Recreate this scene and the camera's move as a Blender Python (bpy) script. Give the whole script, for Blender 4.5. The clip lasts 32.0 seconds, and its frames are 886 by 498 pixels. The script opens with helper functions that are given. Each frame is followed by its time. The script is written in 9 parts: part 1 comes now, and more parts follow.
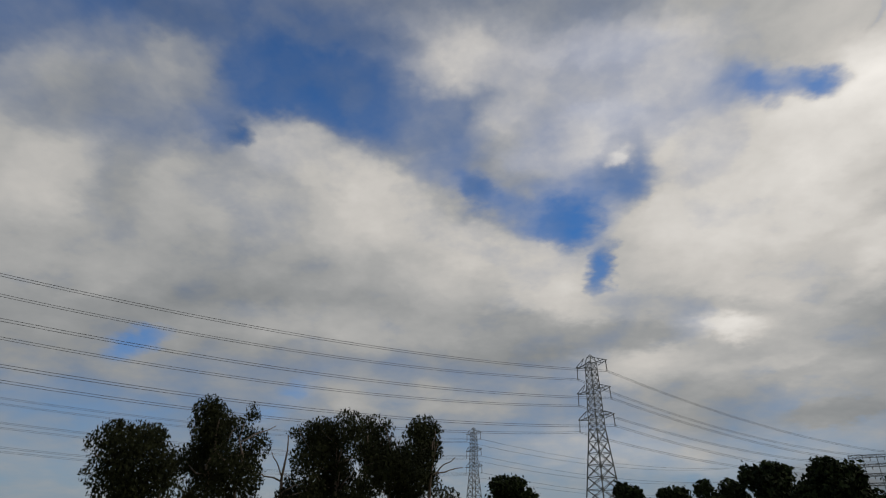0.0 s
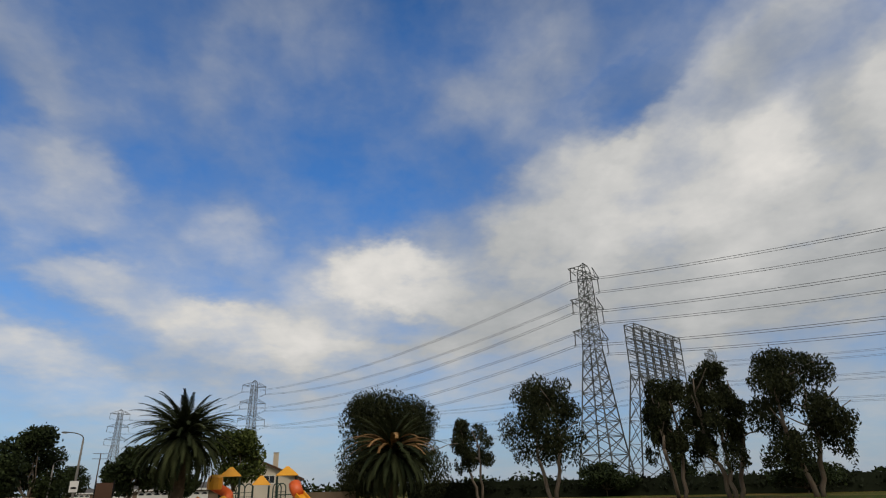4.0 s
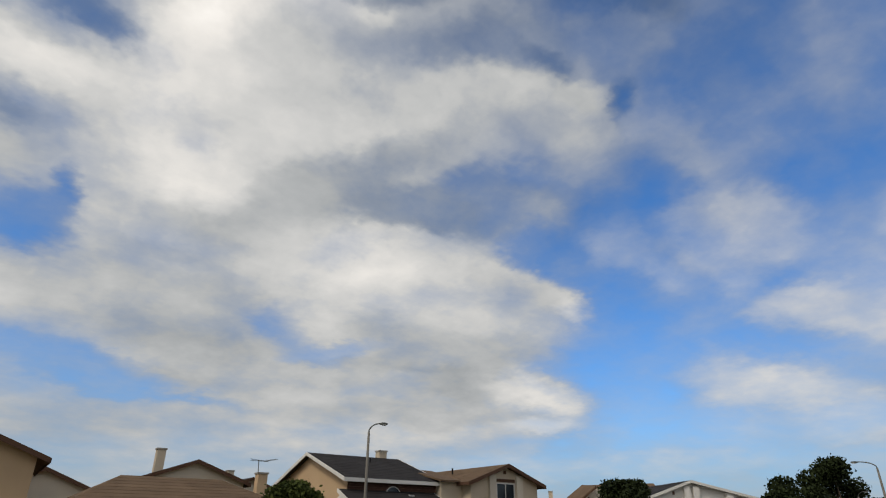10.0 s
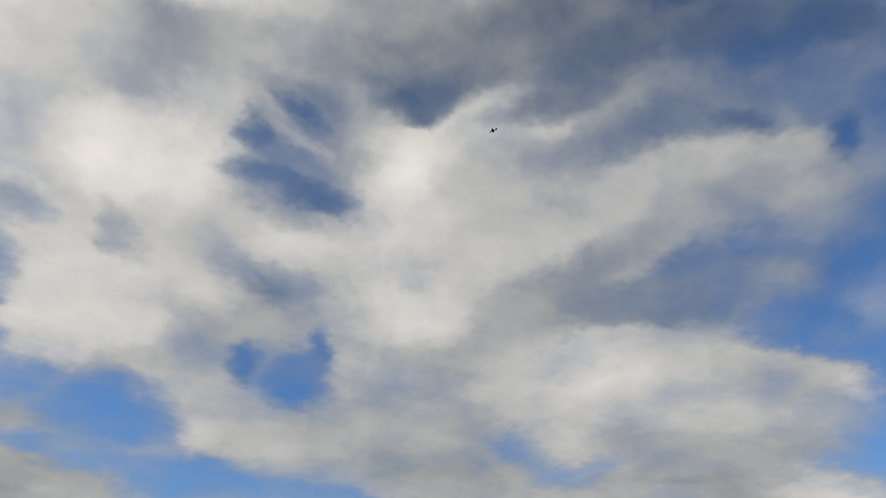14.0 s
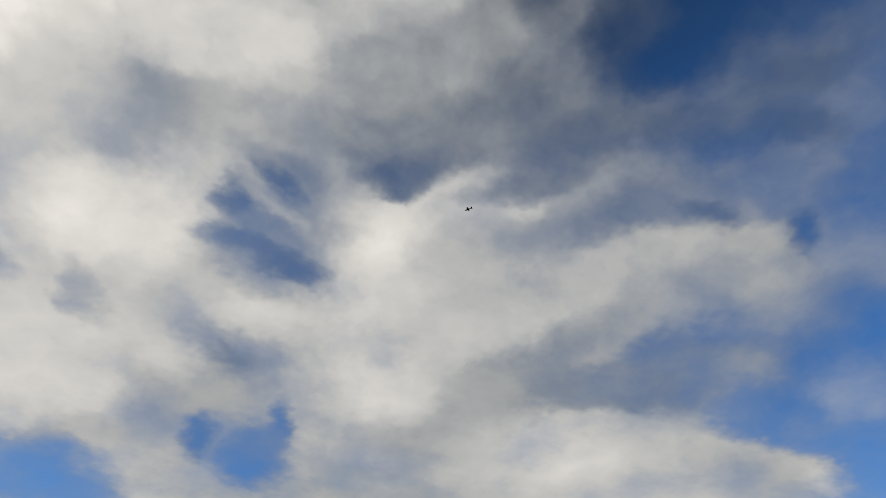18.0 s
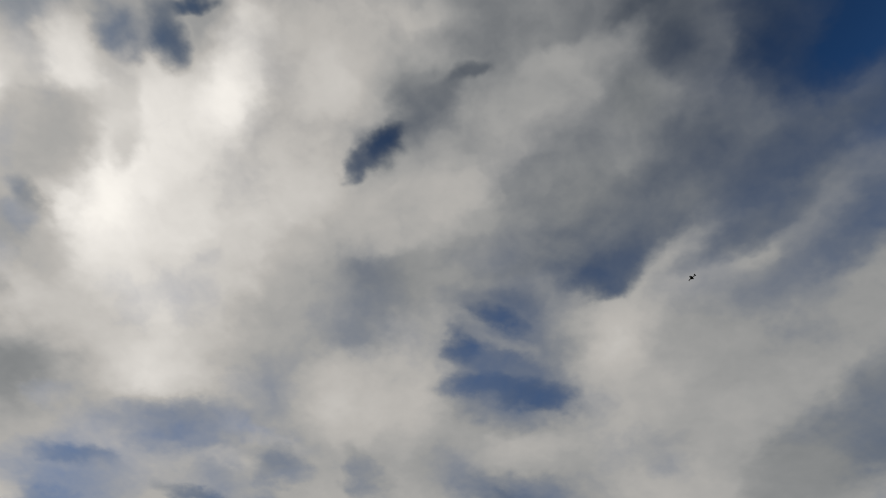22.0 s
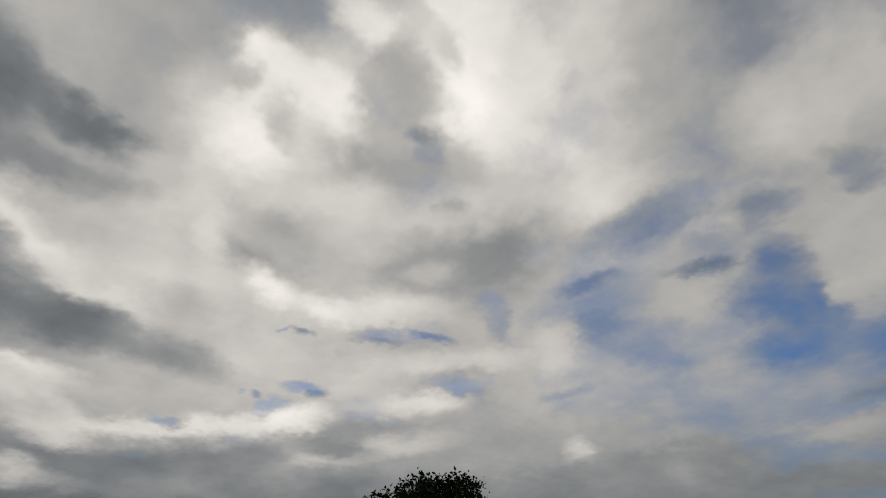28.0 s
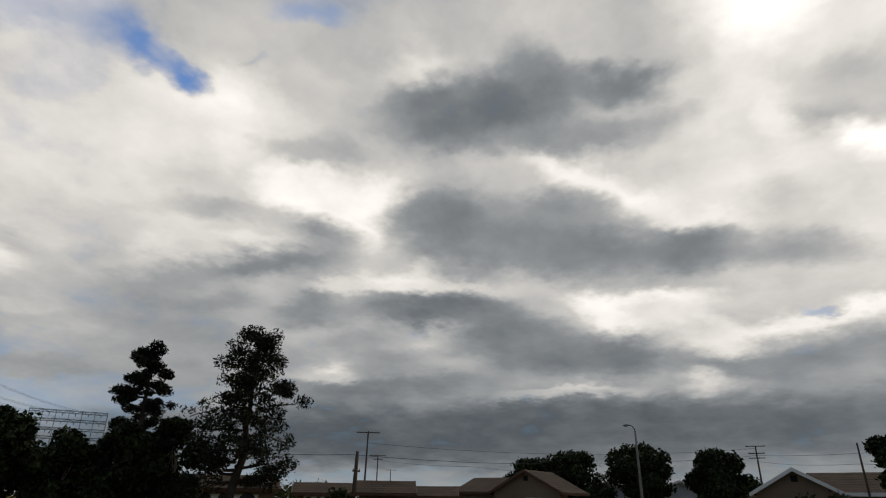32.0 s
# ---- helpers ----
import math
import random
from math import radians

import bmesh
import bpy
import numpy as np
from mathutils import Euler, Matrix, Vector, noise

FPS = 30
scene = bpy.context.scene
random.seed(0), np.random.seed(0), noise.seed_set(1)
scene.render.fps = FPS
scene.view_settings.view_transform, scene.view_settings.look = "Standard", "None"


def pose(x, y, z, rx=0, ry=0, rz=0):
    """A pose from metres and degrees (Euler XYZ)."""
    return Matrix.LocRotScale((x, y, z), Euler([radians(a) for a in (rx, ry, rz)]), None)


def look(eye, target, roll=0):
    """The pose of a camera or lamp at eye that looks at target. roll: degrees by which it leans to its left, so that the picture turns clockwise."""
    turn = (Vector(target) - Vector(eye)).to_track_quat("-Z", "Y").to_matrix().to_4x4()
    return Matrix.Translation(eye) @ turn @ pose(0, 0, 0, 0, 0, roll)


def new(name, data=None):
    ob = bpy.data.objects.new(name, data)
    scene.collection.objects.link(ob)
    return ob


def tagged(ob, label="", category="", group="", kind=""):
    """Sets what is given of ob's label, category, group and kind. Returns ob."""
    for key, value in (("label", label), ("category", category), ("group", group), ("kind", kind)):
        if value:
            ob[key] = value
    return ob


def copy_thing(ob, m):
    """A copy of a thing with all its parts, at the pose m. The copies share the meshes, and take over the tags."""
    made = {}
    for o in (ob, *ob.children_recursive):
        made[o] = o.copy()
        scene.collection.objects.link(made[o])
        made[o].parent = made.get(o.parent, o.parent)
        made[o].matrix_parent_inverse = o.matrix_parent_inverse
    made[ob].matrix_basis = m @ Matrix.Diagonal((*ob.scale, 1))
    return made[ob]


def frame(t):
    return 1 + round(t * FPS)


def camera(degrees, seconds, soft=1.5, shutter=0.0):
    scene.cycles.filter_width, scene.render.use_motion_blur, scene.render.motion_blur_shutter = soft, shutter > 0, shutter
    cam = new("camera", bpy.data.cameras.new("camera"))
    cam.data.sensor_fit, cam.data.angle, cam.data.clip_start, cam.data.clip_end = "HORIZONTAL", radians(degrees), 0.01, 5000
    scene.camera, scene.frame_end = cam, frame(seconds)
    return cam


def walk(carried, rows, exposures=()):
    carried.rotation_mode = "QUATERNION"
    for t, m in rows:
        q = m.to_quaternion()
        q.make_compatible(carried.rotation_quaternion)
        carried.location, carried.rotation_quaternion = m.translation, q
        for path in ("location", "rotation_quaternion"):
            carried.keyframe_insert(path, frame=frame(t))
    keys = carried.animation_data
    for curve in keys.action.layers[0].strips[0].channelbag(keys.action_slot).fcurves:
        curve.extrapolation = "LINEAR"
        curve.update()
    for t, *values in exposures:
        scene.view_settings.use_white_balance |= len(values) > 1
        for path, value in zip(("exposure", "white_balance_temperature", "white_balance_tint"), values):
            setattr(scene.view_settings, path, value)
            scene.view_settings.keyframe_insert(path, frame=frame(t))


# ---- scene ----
# ---- camera: it turns where it stands, at the height of a person's eyes ----
cam = camera(73.0, 32.0, soft=1.15)
EYE = (0.0, 0.0, 1.65)
TURNS = [  # seconds, yaw to the left, pitch, roll
    (0.0, 9.68, 25.98, 0.85),
    (0.5, 14.53, 24.46, 0.66),
    (1.0, 18.21, 23.28, 0.46),
    (1.5, 27.11, 22.14, 0.14),
    (2.0, 37.11, 22.97, -0.35),
    (2.5, 47.97, 23.82, -0.77),
    (3.0, 60.56, 23.11, -1.20),
    (3.5, 71.47, 21.62, -1.41),
    (4.0, 80.02, 21.80, -1.37),
    (4.5, 87.85, 21.37, -1.52),
    (6.5, 109.68, 14.13, -0.46),
    (7.0, 112.77, 14.69, -0.38),
    (7.5, 117.18, 16.56, -0.07),
    (8.0, 122.53, 16.35, 0.23),
    (8.5, 126.61, 19.07, 0.38),
    (9.0, 132.57, 19.83, 0.55),
    (9.5, 138.87, 22.17, 0.49),
    (10.0, 144.81, 25.02, 0.41),
    (10.5, 149.83, 26.60, 0.29),
    (11.0, 154.35, 28.59, 0.23),
    (11.5, 158.09, 30.10, 0.34),
    (12.0, 160.57, 32.12, 0.56),
    (12.5, 161.63, 33.33, 0.48),
    (13.0, 163.23, 34.29, 0.51),
    (13.5, 166.27, 35.88, 0.25),
    (15.5, 169.99, 33.95, 0.80),
    (16.0, 170.00, 35.38, 0.97),
    (16.5, 169.44, 37.17, 0.93),
    (17.0, 168.10, 39.15, 1.11),
    (17.5, 166.46, 40.95, 1.16),
    (18.0, 165.02, 42.82, 1.01),
    (18.5, 164.70, 44.35, 1.15),
    (19.0, 166.14, 46.13, 0.96),
    (19.5, 168.57, 48.11, 1.19),
    (20.0, 170.92, 49.83, 1.60),
    (20.5, 175.53, 51.32, 2.33),
    (21.0, 180.98, 52.38, 3.26),
    (21.5, 187.92, 53.05, 3.63),
    (22.0, 195.74, 53.19, 3.64),
    (22.5, 204.09, 52.57, 3.45),
    (23.0, 210.04, 50.69, 3.63),
    (23.5, 212.94, 47.72, 3.60),
    (24.0, 212.89, 44.40, 3.93),
    (24.5, 213.91, 41.43, 3.84),
    (26.5, 221.23, 34.10, 0.60),
    (27.0, 227.07, 31.61, 0.26),
    (27.5, 235.00, 31.53, 0.03),
    (28.0, 244.52, 32.11, 0.05),
    (28.5, 255.68, 28.31, -0.11),
    (29.0, 264.89, 24.52, 0.06),
    (29.5, 273.99, 22.42, 0.16),
    (30.0, 278.90, 22.58, 0.31),
    (30.5, 284.07, 22.30, 0.67),
    (31.0, 289.79, 22.37, 0.74),
    (31.5, 296.18, 22.91, 0.69),
    (32.0, 302.88, 22.85, 0.79),
]


def aim(yaw, pitch, roll):
    turn = Matrix.Rotation(radians(yaw), 4, "Z") @ Matrix.Rotation(radians(90 + pitch), 4, "X") @ Matrix.Rotation(radians(roll), 4, "Z")
    return Matrix.Translation(EYE) @ turn


walk(cam, [(t, aim(y, p, r)) for t, y, p, r in TURNS], exposures=[(0, -0.55), (1, -0.545), (2, -0.47), (3, -0.24), (4, -0.03), (7, 0.05), (8.5, 0.045), (9, 0.063), (10, 0.06), (11, -0.08), (11.5, -0.12), (12, -0.16), (13, -0.2), (18, -0.22), (19, -0.27), (20, -0.37), (21, -0.5), (22, -0.78), (23, -1), (24.5, -1.03), (26.5, -1), (27.5, -0.86), (28.5, -0.72), (29, -0.68), (30, -0.5), (31, -0.46), (32, -0.35)])

# ---- light: a broken cloud sky, and the sun behind the clouds ----
SUN_AZ, SUN_EL = 282.0, 50.0


def bearing(az, el=0.0):
    a, e = radians(az), radians(el)
    return Vector((-math.sin(a) * math.cos(e), math.cos(a) * math.cos(e), math.sin(e)))


sun = new("sun", bpy.data.lights.new("sun", "SUN"))
sun.data.energy, sun.data.angle, sun.data.color = 1.25, radians(14), (1.0, 0.92, 0.80)
sun.matrix_world = look(bearing(SUN_AZ, SUN_EL) * 300, (0, 0, 0))

world = bpy.data.worlds.new("cloudy_sky")
scene.world = world
world.use_nodes = True
wt = world.node_tree
wt.nodes.clear()


def wnode(kind, **inputs):
    n = wt.nodes.new(kind)
    for k, v in inputs.items():
        socket = n.inputs[int(k[1:])] if k[0] == "i" and k[1:].isdigit() else n.inputs[k]
        if isinstance(v, bpy.types.NodeSocket):
            wt.links.new(v, socket)
        else:
            socket.default_value = v
    return n


def wmath(op, a, b=0.0, c=0.0, clamp=False):
    n = wnode("ShaderNodeMath", i0=a, i1=b, i2=c)
    n.operation, n.use_clamp = op, clamp
    return n.outputs[0]


def wvec(op, a, b=(0, 0, 0), c=(0, 0, 0)):
    n = wnode("ShaderNodeVectorMath", i0=a, i1=b, i2=c)
    n.operation = op
    return n.outputs[0]


def wrange(x, a, b, lo=0.0, hi=1.0, kind="SMOOTHSTEP"):
    n = wnode("ShaderNodeMapRange", i0=x, i1=a, i2=b, i3=lo, i4=hi)
    n.interpolation_type = kind
    return n.outputs[0]


def wnoise(vec, scale, detail, rough=0.5):
    n = wnode("ShaderNodeTexNoise", Vector=vec, Scale=scale, Detail=detail, Roughness=rough)
    return n


way = wnode("ShaderNodeTexCoord").outputs["Generated"]
z = wnode("ShaderNodeSeparateXYZ", i0=way).outputs[2]
# the clouds lie in a flat deck, so their grain is drawn out towards the horizon
deck_z = wmath("MAXIMUM", wmath("ADD", z, 0.22), 0.12)
deck = wvec("DIVIDE", way, wnode("ShaderNodeCombineXYZ", i0=deck_z, i1=deck_z, i2=deck_z).outputs[0])
swirl = wvec("SUBTRACT", wnoise(deck, 2.6, 2.0).outputs["Color"], (0.5, 0.5, 0.5))
curl = wvec("SUBTRACT", wnoise(deck, 8.0, 3.0, 0.6).outputs["Color"], (0.5, 0.5, 0.5))
bent = wvec("MULTIPLY_ADD", swirl, (0.07, 0.07, 0.05), way)
calm = wmath("MINIMUM", wmath("MULTIPLY", deck_z, 1.1), 1.0)
curl = wvec("MULTIPLY", curl, wnode("ShaderNodeCombineXYZ", i0=calm, i1=calm, i2=calm).outputs[0])
fray = wvec("MULTIPLY", wvec("SUBTRACT", wnoise(deck, 26.0, 3.0, 0.6).outputs["Color"], (0.5, 0.5, 0.5)), wnode("ShaderNodeCombineXYZ", i0=calm, i1=calm, i2=calm).outputs[0])
bent = wvec("MULTIPLY_ADD", curl, (0.085, 0.085, 0.06), bent)
bent = wvec("MULTIPLY_ADD", fray, (0.034, 0.034, 0.026), bent)
grain = wnoise(deck, 5.0, 6.0, 0.55).outputs["Fac"]
puffs = wnoise(bent, 6.0, 4.0, 0.55).outputs["Fac"]
field = wnode("ShaderNodeCombineXYZ", i0=0.6, i1=0.66, i2=0.0).outputs[0]
laid, near = 0, bent


def cloud(az, el, wide, high, tilt, cover, tone):
    """A soft stretch of cloud round a bearing, with its half width and height in degrees, its cover (0 clear, 1 closed) and its tone (0 black, 1 white)."""
    global field, laid, near
    laid += 1
    if laid % 40 == 0:  # the later clouds lean, ever so little, on the earlier ones
        near = wvec("MULTIPLY_ADD", field, (1e-6, 1e-6, 1e-6), bent)
    c = bearing(az, el)
    east = bearing(az - 90)
    up = east.cross(c)
    turn = Matrix((east, up, -c)).transposed().to_4x4() @ Matrix.Rotation(radians(tilt), 4, "Z")
    if turn.determinant() < 0:
        turn = Matrix((east, up, c)).transposed().to_4x4() @ Matrix.Rotation(radians(tilt), 4, "Z")
    g = wnode("ShaderNodeTexGradient", i0=near)
    g.gradient_type = "SPHERICAL"
    g.texture_mapping.vector_type = "TEXTURE"
    g.texture_mapping.translation = c
    g.texture_mapping.rotation = turn.to_euler()
    w, h = math.sin(radians(min(wide, 89))), math.sin(radians(min(high, 89)))
    g.texture_mapping.scale = (w, h, max(w, h))
    soft = wrange(g.outputs["Fac"], 0.0, 0.9)
    lay = wnode("ShaderNodeMix")
    lay.data_type = "VECTOR"
    wt.links.new(soft, lay.inputs[0])
    wt.links.new(field, lay.inputs[4])
    lay.inputs[5].default_value = (cover, tone, 0)
    field = lay.outputs[1]


cloud(30, 20, 70, 30, 0, 0.8, 0.627)
cloud(100, 10, 60, 26, 0, 0.6, 0.686)
cloud(170, 30, 50, 40, 0, 0.9, 0.706)
cloud(285, 30, 70, 50, 0, 1.25, 0.831)
cloud(220, 60, 50, 40, 0, 1.25, 0.725)
cloud(285, 6, 60, 8, 0, 1.25, 0.431)
cloud(340, 30, 35, 30, 0, 1.25, 0.745)
cloud(100, 50, 60, 25, 0, 0.3, 0.588)
cloud(30.9, 24, 87.4, 15.2, 2, 1.25, 0.732)
cloud(25.8, 41.1, 25.8, 9.6, -2, 0.02, 0.696)
cloud(52.9, 37.9, 19.4, 5.9, 27, -0.05, 0.696)
cloud(52.2, 31.6, 11.5, 4.6, 23, 0.5, 0.586)
cloud(51.7, 27.1, 14.4, 6.2, 8, 0.95, 0.613)
cloud(40, 37.7, 6.6, 6.6, 17, 0.8, 0.641)
cloud(36.1, 34.5, 6, 2.6, 13, 0.25, 0.696)
cloud(7.9, 44.1, 14.8, 5, -4, 0.8, 0.856)
cloud(350, 42.7, 14.8, 4, -6, 0.7, 0.97)
cloud(349.5, 36.8, 12.5, 6.8, 17, 0.35, 0.993)
cloud(351.7, 31.7, 10.4, 5.1, 36, 0.05, 0.833)
cloud(356.2, 28.3, 6.8, 5.3, -8, -0.15, 0.833)
cloud(353.6, 23.3, 1.8, 3.1, -8, 0.1, 0.833)
cloud(5.4, 31.2, 9.2, 2.7, -24, 0.15, 0.787)
cloud(9.6, 34.6, 7.3, 2.7, 28, 0.45, 0.741)
cloud(359.4, 35.4, 5.1, 2.7, 33, 0.55, 0.833)
cloud(342.6, 37.5, 4.2, 2.4, 13, 0.2, 0.833)
cloud(339.7, 29.4, 14, 10.3, 5, 1.25, 0.979)
cloud(333.9, 33.6, 7.3, 3.7, -25, 0.85, 1.039)
cloud(331.9, 23.5, 8, 15.5, -16, 1.25, 0.993)
cloud(342.6, 23.4, 14.6, 7.3, -7, 1.25, 0.897)
cloud(19.7, 30.3, 14.2, 7.4, -17, 1.25, 0.888)
cloud(26.3, 34.5, 8.2, 3.6, -8, 1.25, 0.842)
cloud(0.7, 22.9, 15.7, 5.4, -13, 1.25, 0.925)
cloud(359.7, 17.1, 13.8, 2.6, 6, 1.25, 0.65)
cloud(14.6, 19.1, 18.9, 3.3, 1, 1.25, 0.705)
cloud(31.1, 18.2, 18.3, 5.3, 6, 1.25, 0.65)
cloud(46.8, 29.5, 9.1, 4.9, -5, 1.25, 0.627)
cloud(37.2, 15, 3.6, 2.1, 34, 0, 0.65)
cloud(23.1, 12, 4.5, 2, 22, 0.3, 0.65)
cloud(43.7, 9.5, 15.6, 3, -5, 0.4, 0.604)
cloud(45.3, 5.9, 14.5, 3.6, 4, 0.55, 0.65)
cloud(28.3, 4, 47.6, 3.9, 2, 0.7, 0.696)
cloud(345.5, 14.3, 16.9, 3.2, -2, 1.25, 0.915)
cloud(340.9, 15.7, 9.9, 1.9, 8, 1.25, 0.696)
cloud(351.2, 7.3, 21.1, 3.1, -2, 0.95, 0.833)
cloud(90.1, 35.4, 31.1, 17.2, 5, 0.06, 0.606)
cloud(109.4, 32.6, 18.4, 7.2, 31, 0.15, 0.606)
cloud(116.7, 32, 11.8, 4.5, 31, 0.4, 0.646)
cloud(120, 35.9, 7.3, 3.6, 25, 0.6, 0.666)
cloud(61.9, 33.4, 15.8, 5.2, 35, 0.12, 0.606)
cloud(51.8, 37.5, 8.3, 4.9, 24, 0.2, 0.606)
cloud(61.3, 40.2, 7, 4.2, 17, 0.5, 0.638)
cloud(103.1, 40.6, 11.3, 4.9, -6, 0.35, 0.606)
cloud(88.6, 27.7, 15.1, 7.3, 23, -0.05, 0.606)
cloud(116.3, 22.9, 10.7, 8.4, -10, 0.95, 0.719)
cloud(108.2, 20.1, 7.4, 5.5, -34, 0.8, 0.719)
cloud(102.2, 22.9, 6, 4.3, -14, 0.65, 0.707)
cloud(103.5, 17.7, 7.6, 2.2, -15, 0.35, 0.707)
cloud(111.9, 15.7, 9.1, 3.9, -15, 1.25, 0.727)
cloud(108, 13.3, 7, 2.1, -6, 0.4, 0.707)
cloud(96.5, 13.1, 16.4, 4.5, -6, 1.25, 0.784)
cloud(99.2, 10.3, 17.7, 1.3, -2, 1.25, 0.646)
cloud(113.5, 9.7, 12.1, 4.1, -1, 1.25, 0.735)
cloud(93.8, 19, 5.5, 3.6, 3, 0.35, 0.707)
cloud(85.5, 18.7, 10.4, 4.6, 0, 1.25, 0.808)
cloud(87.1, 15.5, 12.2, 2, 1, 0.8, 0.666)
cloud(45.8, 27.6, 14.7, 11.6, 22, 1.25, 0.788)
cloud(58.8, 25.2, 20.3, 11.3, 16, 1.25, 0.771)
cloud(71.6, 22, 11.9, 6.4, 21, 1.25, 0.727)
cloud(74.5, 29.7, 6.4, 4.6, 36, 0.5, 0.687)
cloud(42.1, 33.8, 5.4, 4.5, 10, 0.7, 0.687)
cloud(50.9, 15.8, 19.9, 8.9, -1, 1.25, 0.687)
cloud(76.6, 14.2, 23.2, 5.4, 8, 1.25, 0.695)
cloud(80.5, 10.1, 23.2, 3.2, -1, 0.75, 0.687)
cloud(59, 9, 28.8, 5, -5, 0.85, 0.646)
cloud(62.2, 3.5, 32.8, 4.8, -2, 0.5, 0.606)
cloud(92.5, 6, 22.8, 4.2, -0, 0.45, 0.707)
cloud(149.8, 18.4, 29.5, 20.6, -0, 1.25, 0.742)
cloud(149.9, 31.8, 18.9, 6.9, 8, 1.25, 0.703)
cloud(135.5, 34, 12.6, 7.7, -26, 0.9, 0.651)
cloud(122.4, 35.3, 9.7, 7.9, -36, 0.75, 0.679)
cloud(130.5, 29.3, 10.7, 3.5, -29, 0.3, 0.592)
cloud(114.3, 33.4, 10.9, 5.2, -30, 0.4, 0.612)
cloud(95.6, 30.6, 25.4, 10.9, -19, 0.1, 0.592)
cloud(82.3, 27.9, 9.2, 6.2, 5, 0.2, 0.592)
cloud(105.4, 36.7, 6.8, 3.3, -7, 0.35, 0.592)
cloud(132.4, 25, 6.2, 6.2, -25, 0.12, 0.592)
cloud(125.8, 17, 11.3, 11, -8, 0.05, 0.592)
cloud(128, 26.4, 5.4, 2.3, -15, 0.45, 0.671)
cloud(118.5, 24.7, 10.3, 3.3, -19, 0.55, 0.691)
cloud(123.7, 21.9, 5.6, 3.3, -18, 0.45, 0.671)
cloud(114.5, 20.9, 9.4, 3.3, -21, 0.65, 0.703)
cloud(102.5, 22.4, 5.3, 5.4, -26, 0.6, 0.703)
cloud(107.7, 20.1, 10.9, 3.3, -13, 0.5, 0.679)
cloud(109.5, 15.9, 10.1, 3.3, -12, 1.25, 0.774)
cloud(96.1, 13, 15.6, 4.2, -9, 1.25, 0.778)
cloud(116.8, 11.2, 10.3, 3.1, -15, 1.25, 0.758)
cloud(105.5, 10.7, 17.5, 3.2, -2, 0.85, 0.671)
cloud(113.6, 7, 16.6, 2.5, -1, 0.85, 0.703)
cloud(126, 10.1, 8.4, 6.3, 1, 0.08, 0.592)
cloud(102.4, 17.4, 6.1, 2, -5, 0.3, 0.671)
cloud(84.8, 18.8, 10, 4.6, -17, 1.25, 0.813)
cloud(80.5, 22, 6.7, 3.8, 8, 0.7, 0.651)
cloud(86.6, 15.1, 10.2, 2.1, -9, 0.6, 0.651)
cloud(93.3, 8.3, 21.5, 3.8, -4, 0.8, 0.671)
cloud(88.3, 4, 13.2, 3.1, -2, 0.4, 0.651)
cloud(133.1, 20.2, 5.3, 3.2, -20, 1.25, 0.742)
cloud(140.4, 8.2, 13.5, 1.3, 0, 1.25, 0.703)
cloud(133, 5.2, 27.9, 2.2, 1, 0.5, 0.687)
cloud(151, 24.9, 15.2, 3.3, -2, 1.25, 0.778)
cloud(150, 28.7, 16.2, 2.6, -1, 1.25, 0.616)
cloud(140.4, 21.8, 15.7, 4.3, -21, 1.25, 0.725)
cloud(141.2, 14.4, 12.9, 2, -1, 1.25, 0.627)
cloud(143.9, 11.8, 18.3, 1.8, -3, 1.25, 0.688)
cloud(135.4, 11.7, 4.4, 1.6, -22, 1.25, 0.68)
cloud(156.9, 14.5, 6.3, 1.9, 3, 0.5, 0.597)
cloud(160.4, 17.4, 5.4, 1.9, -15, 0.45, 0.597)
cloud(168.3, 18.6, 22.1, 5.1, -3, 1.25, 0.699)
cloud(185.4, 31.8, 5.3, 2.6, -24, 0.7, 0.597)
cloud(178, 12, 12.4, 2.1, -6, 0.1, 0.56)
cloud(170, 10.1, 13, 1, -3, 0.12, 0.56)
cloud(164.8, 12.2, 12.9, 2.2, 5, 1.25, 0.673)
cloud(170.1, 8.3, 14.4, 1.9, -0, 0.95, 0.68)
cloud(178.4, 6.1, 7.9, 2.1, 4, 0.5, 0.635)
cloud(128, 13.4, 5.1, 8.5, -4, 0.08, 0.56)
cloud(110.2, 15.6, 7.5, 2.8, -10, 0.95, 0.688)
cloud(116.8, 10.6, 8.2, 1.7, -11, 0.95, 0.688)
# the broad banks
cloud(278.9, 24.8, 69.0, 32.0, 0, 1.4, 0.861)
cloud(328.1, 27.7, 34.3, 24.2, 13, 1.4, 0.903)
cloud(238.5, 30.6, 53.5, 31.6, 6, 1.1, 0.930)
cloud(196.2, 39.5, 49.0, 29.7, 18, 1.15, 0.796)
cloud(120.9, 24.1, 24.2, 41.3, -15, 0, 0.567)
cloud(235.5, 49.2, 17.4, 21.9, 36, 1.25, 1.070)
# away beyond the houses
cloud(160.0, 36.0, 30.1, 29.9, 4, 1.15, 0.728)
cloud(167.1, 40.7, 15.3, 15.2, 9, 1.15, 0.816)
cloud(172.6, 34.7, 8.3, 11.5, 11, 1.15, 0.816)
cloud(196.4, 33.1, 8.1, 16.1, 26, 1.15, 0.768)
cloud(199.2, 38.4, 4.3, 4.9, 32, 1.15, 0.828)
cloud(190.4, 40.7, 7.1, 4.1, -2, 0.55, 0.567)
cloud(186.7, 40.1, 3.1, 2.1, -11, 0.35, 0.527)
cloud(190.2, 29.1, 10.1, 4.9, 8, 0.9, 0.627)
cloud(183.8, 23.8, 6.2, 4.1, -30, 0.15, 0.567)
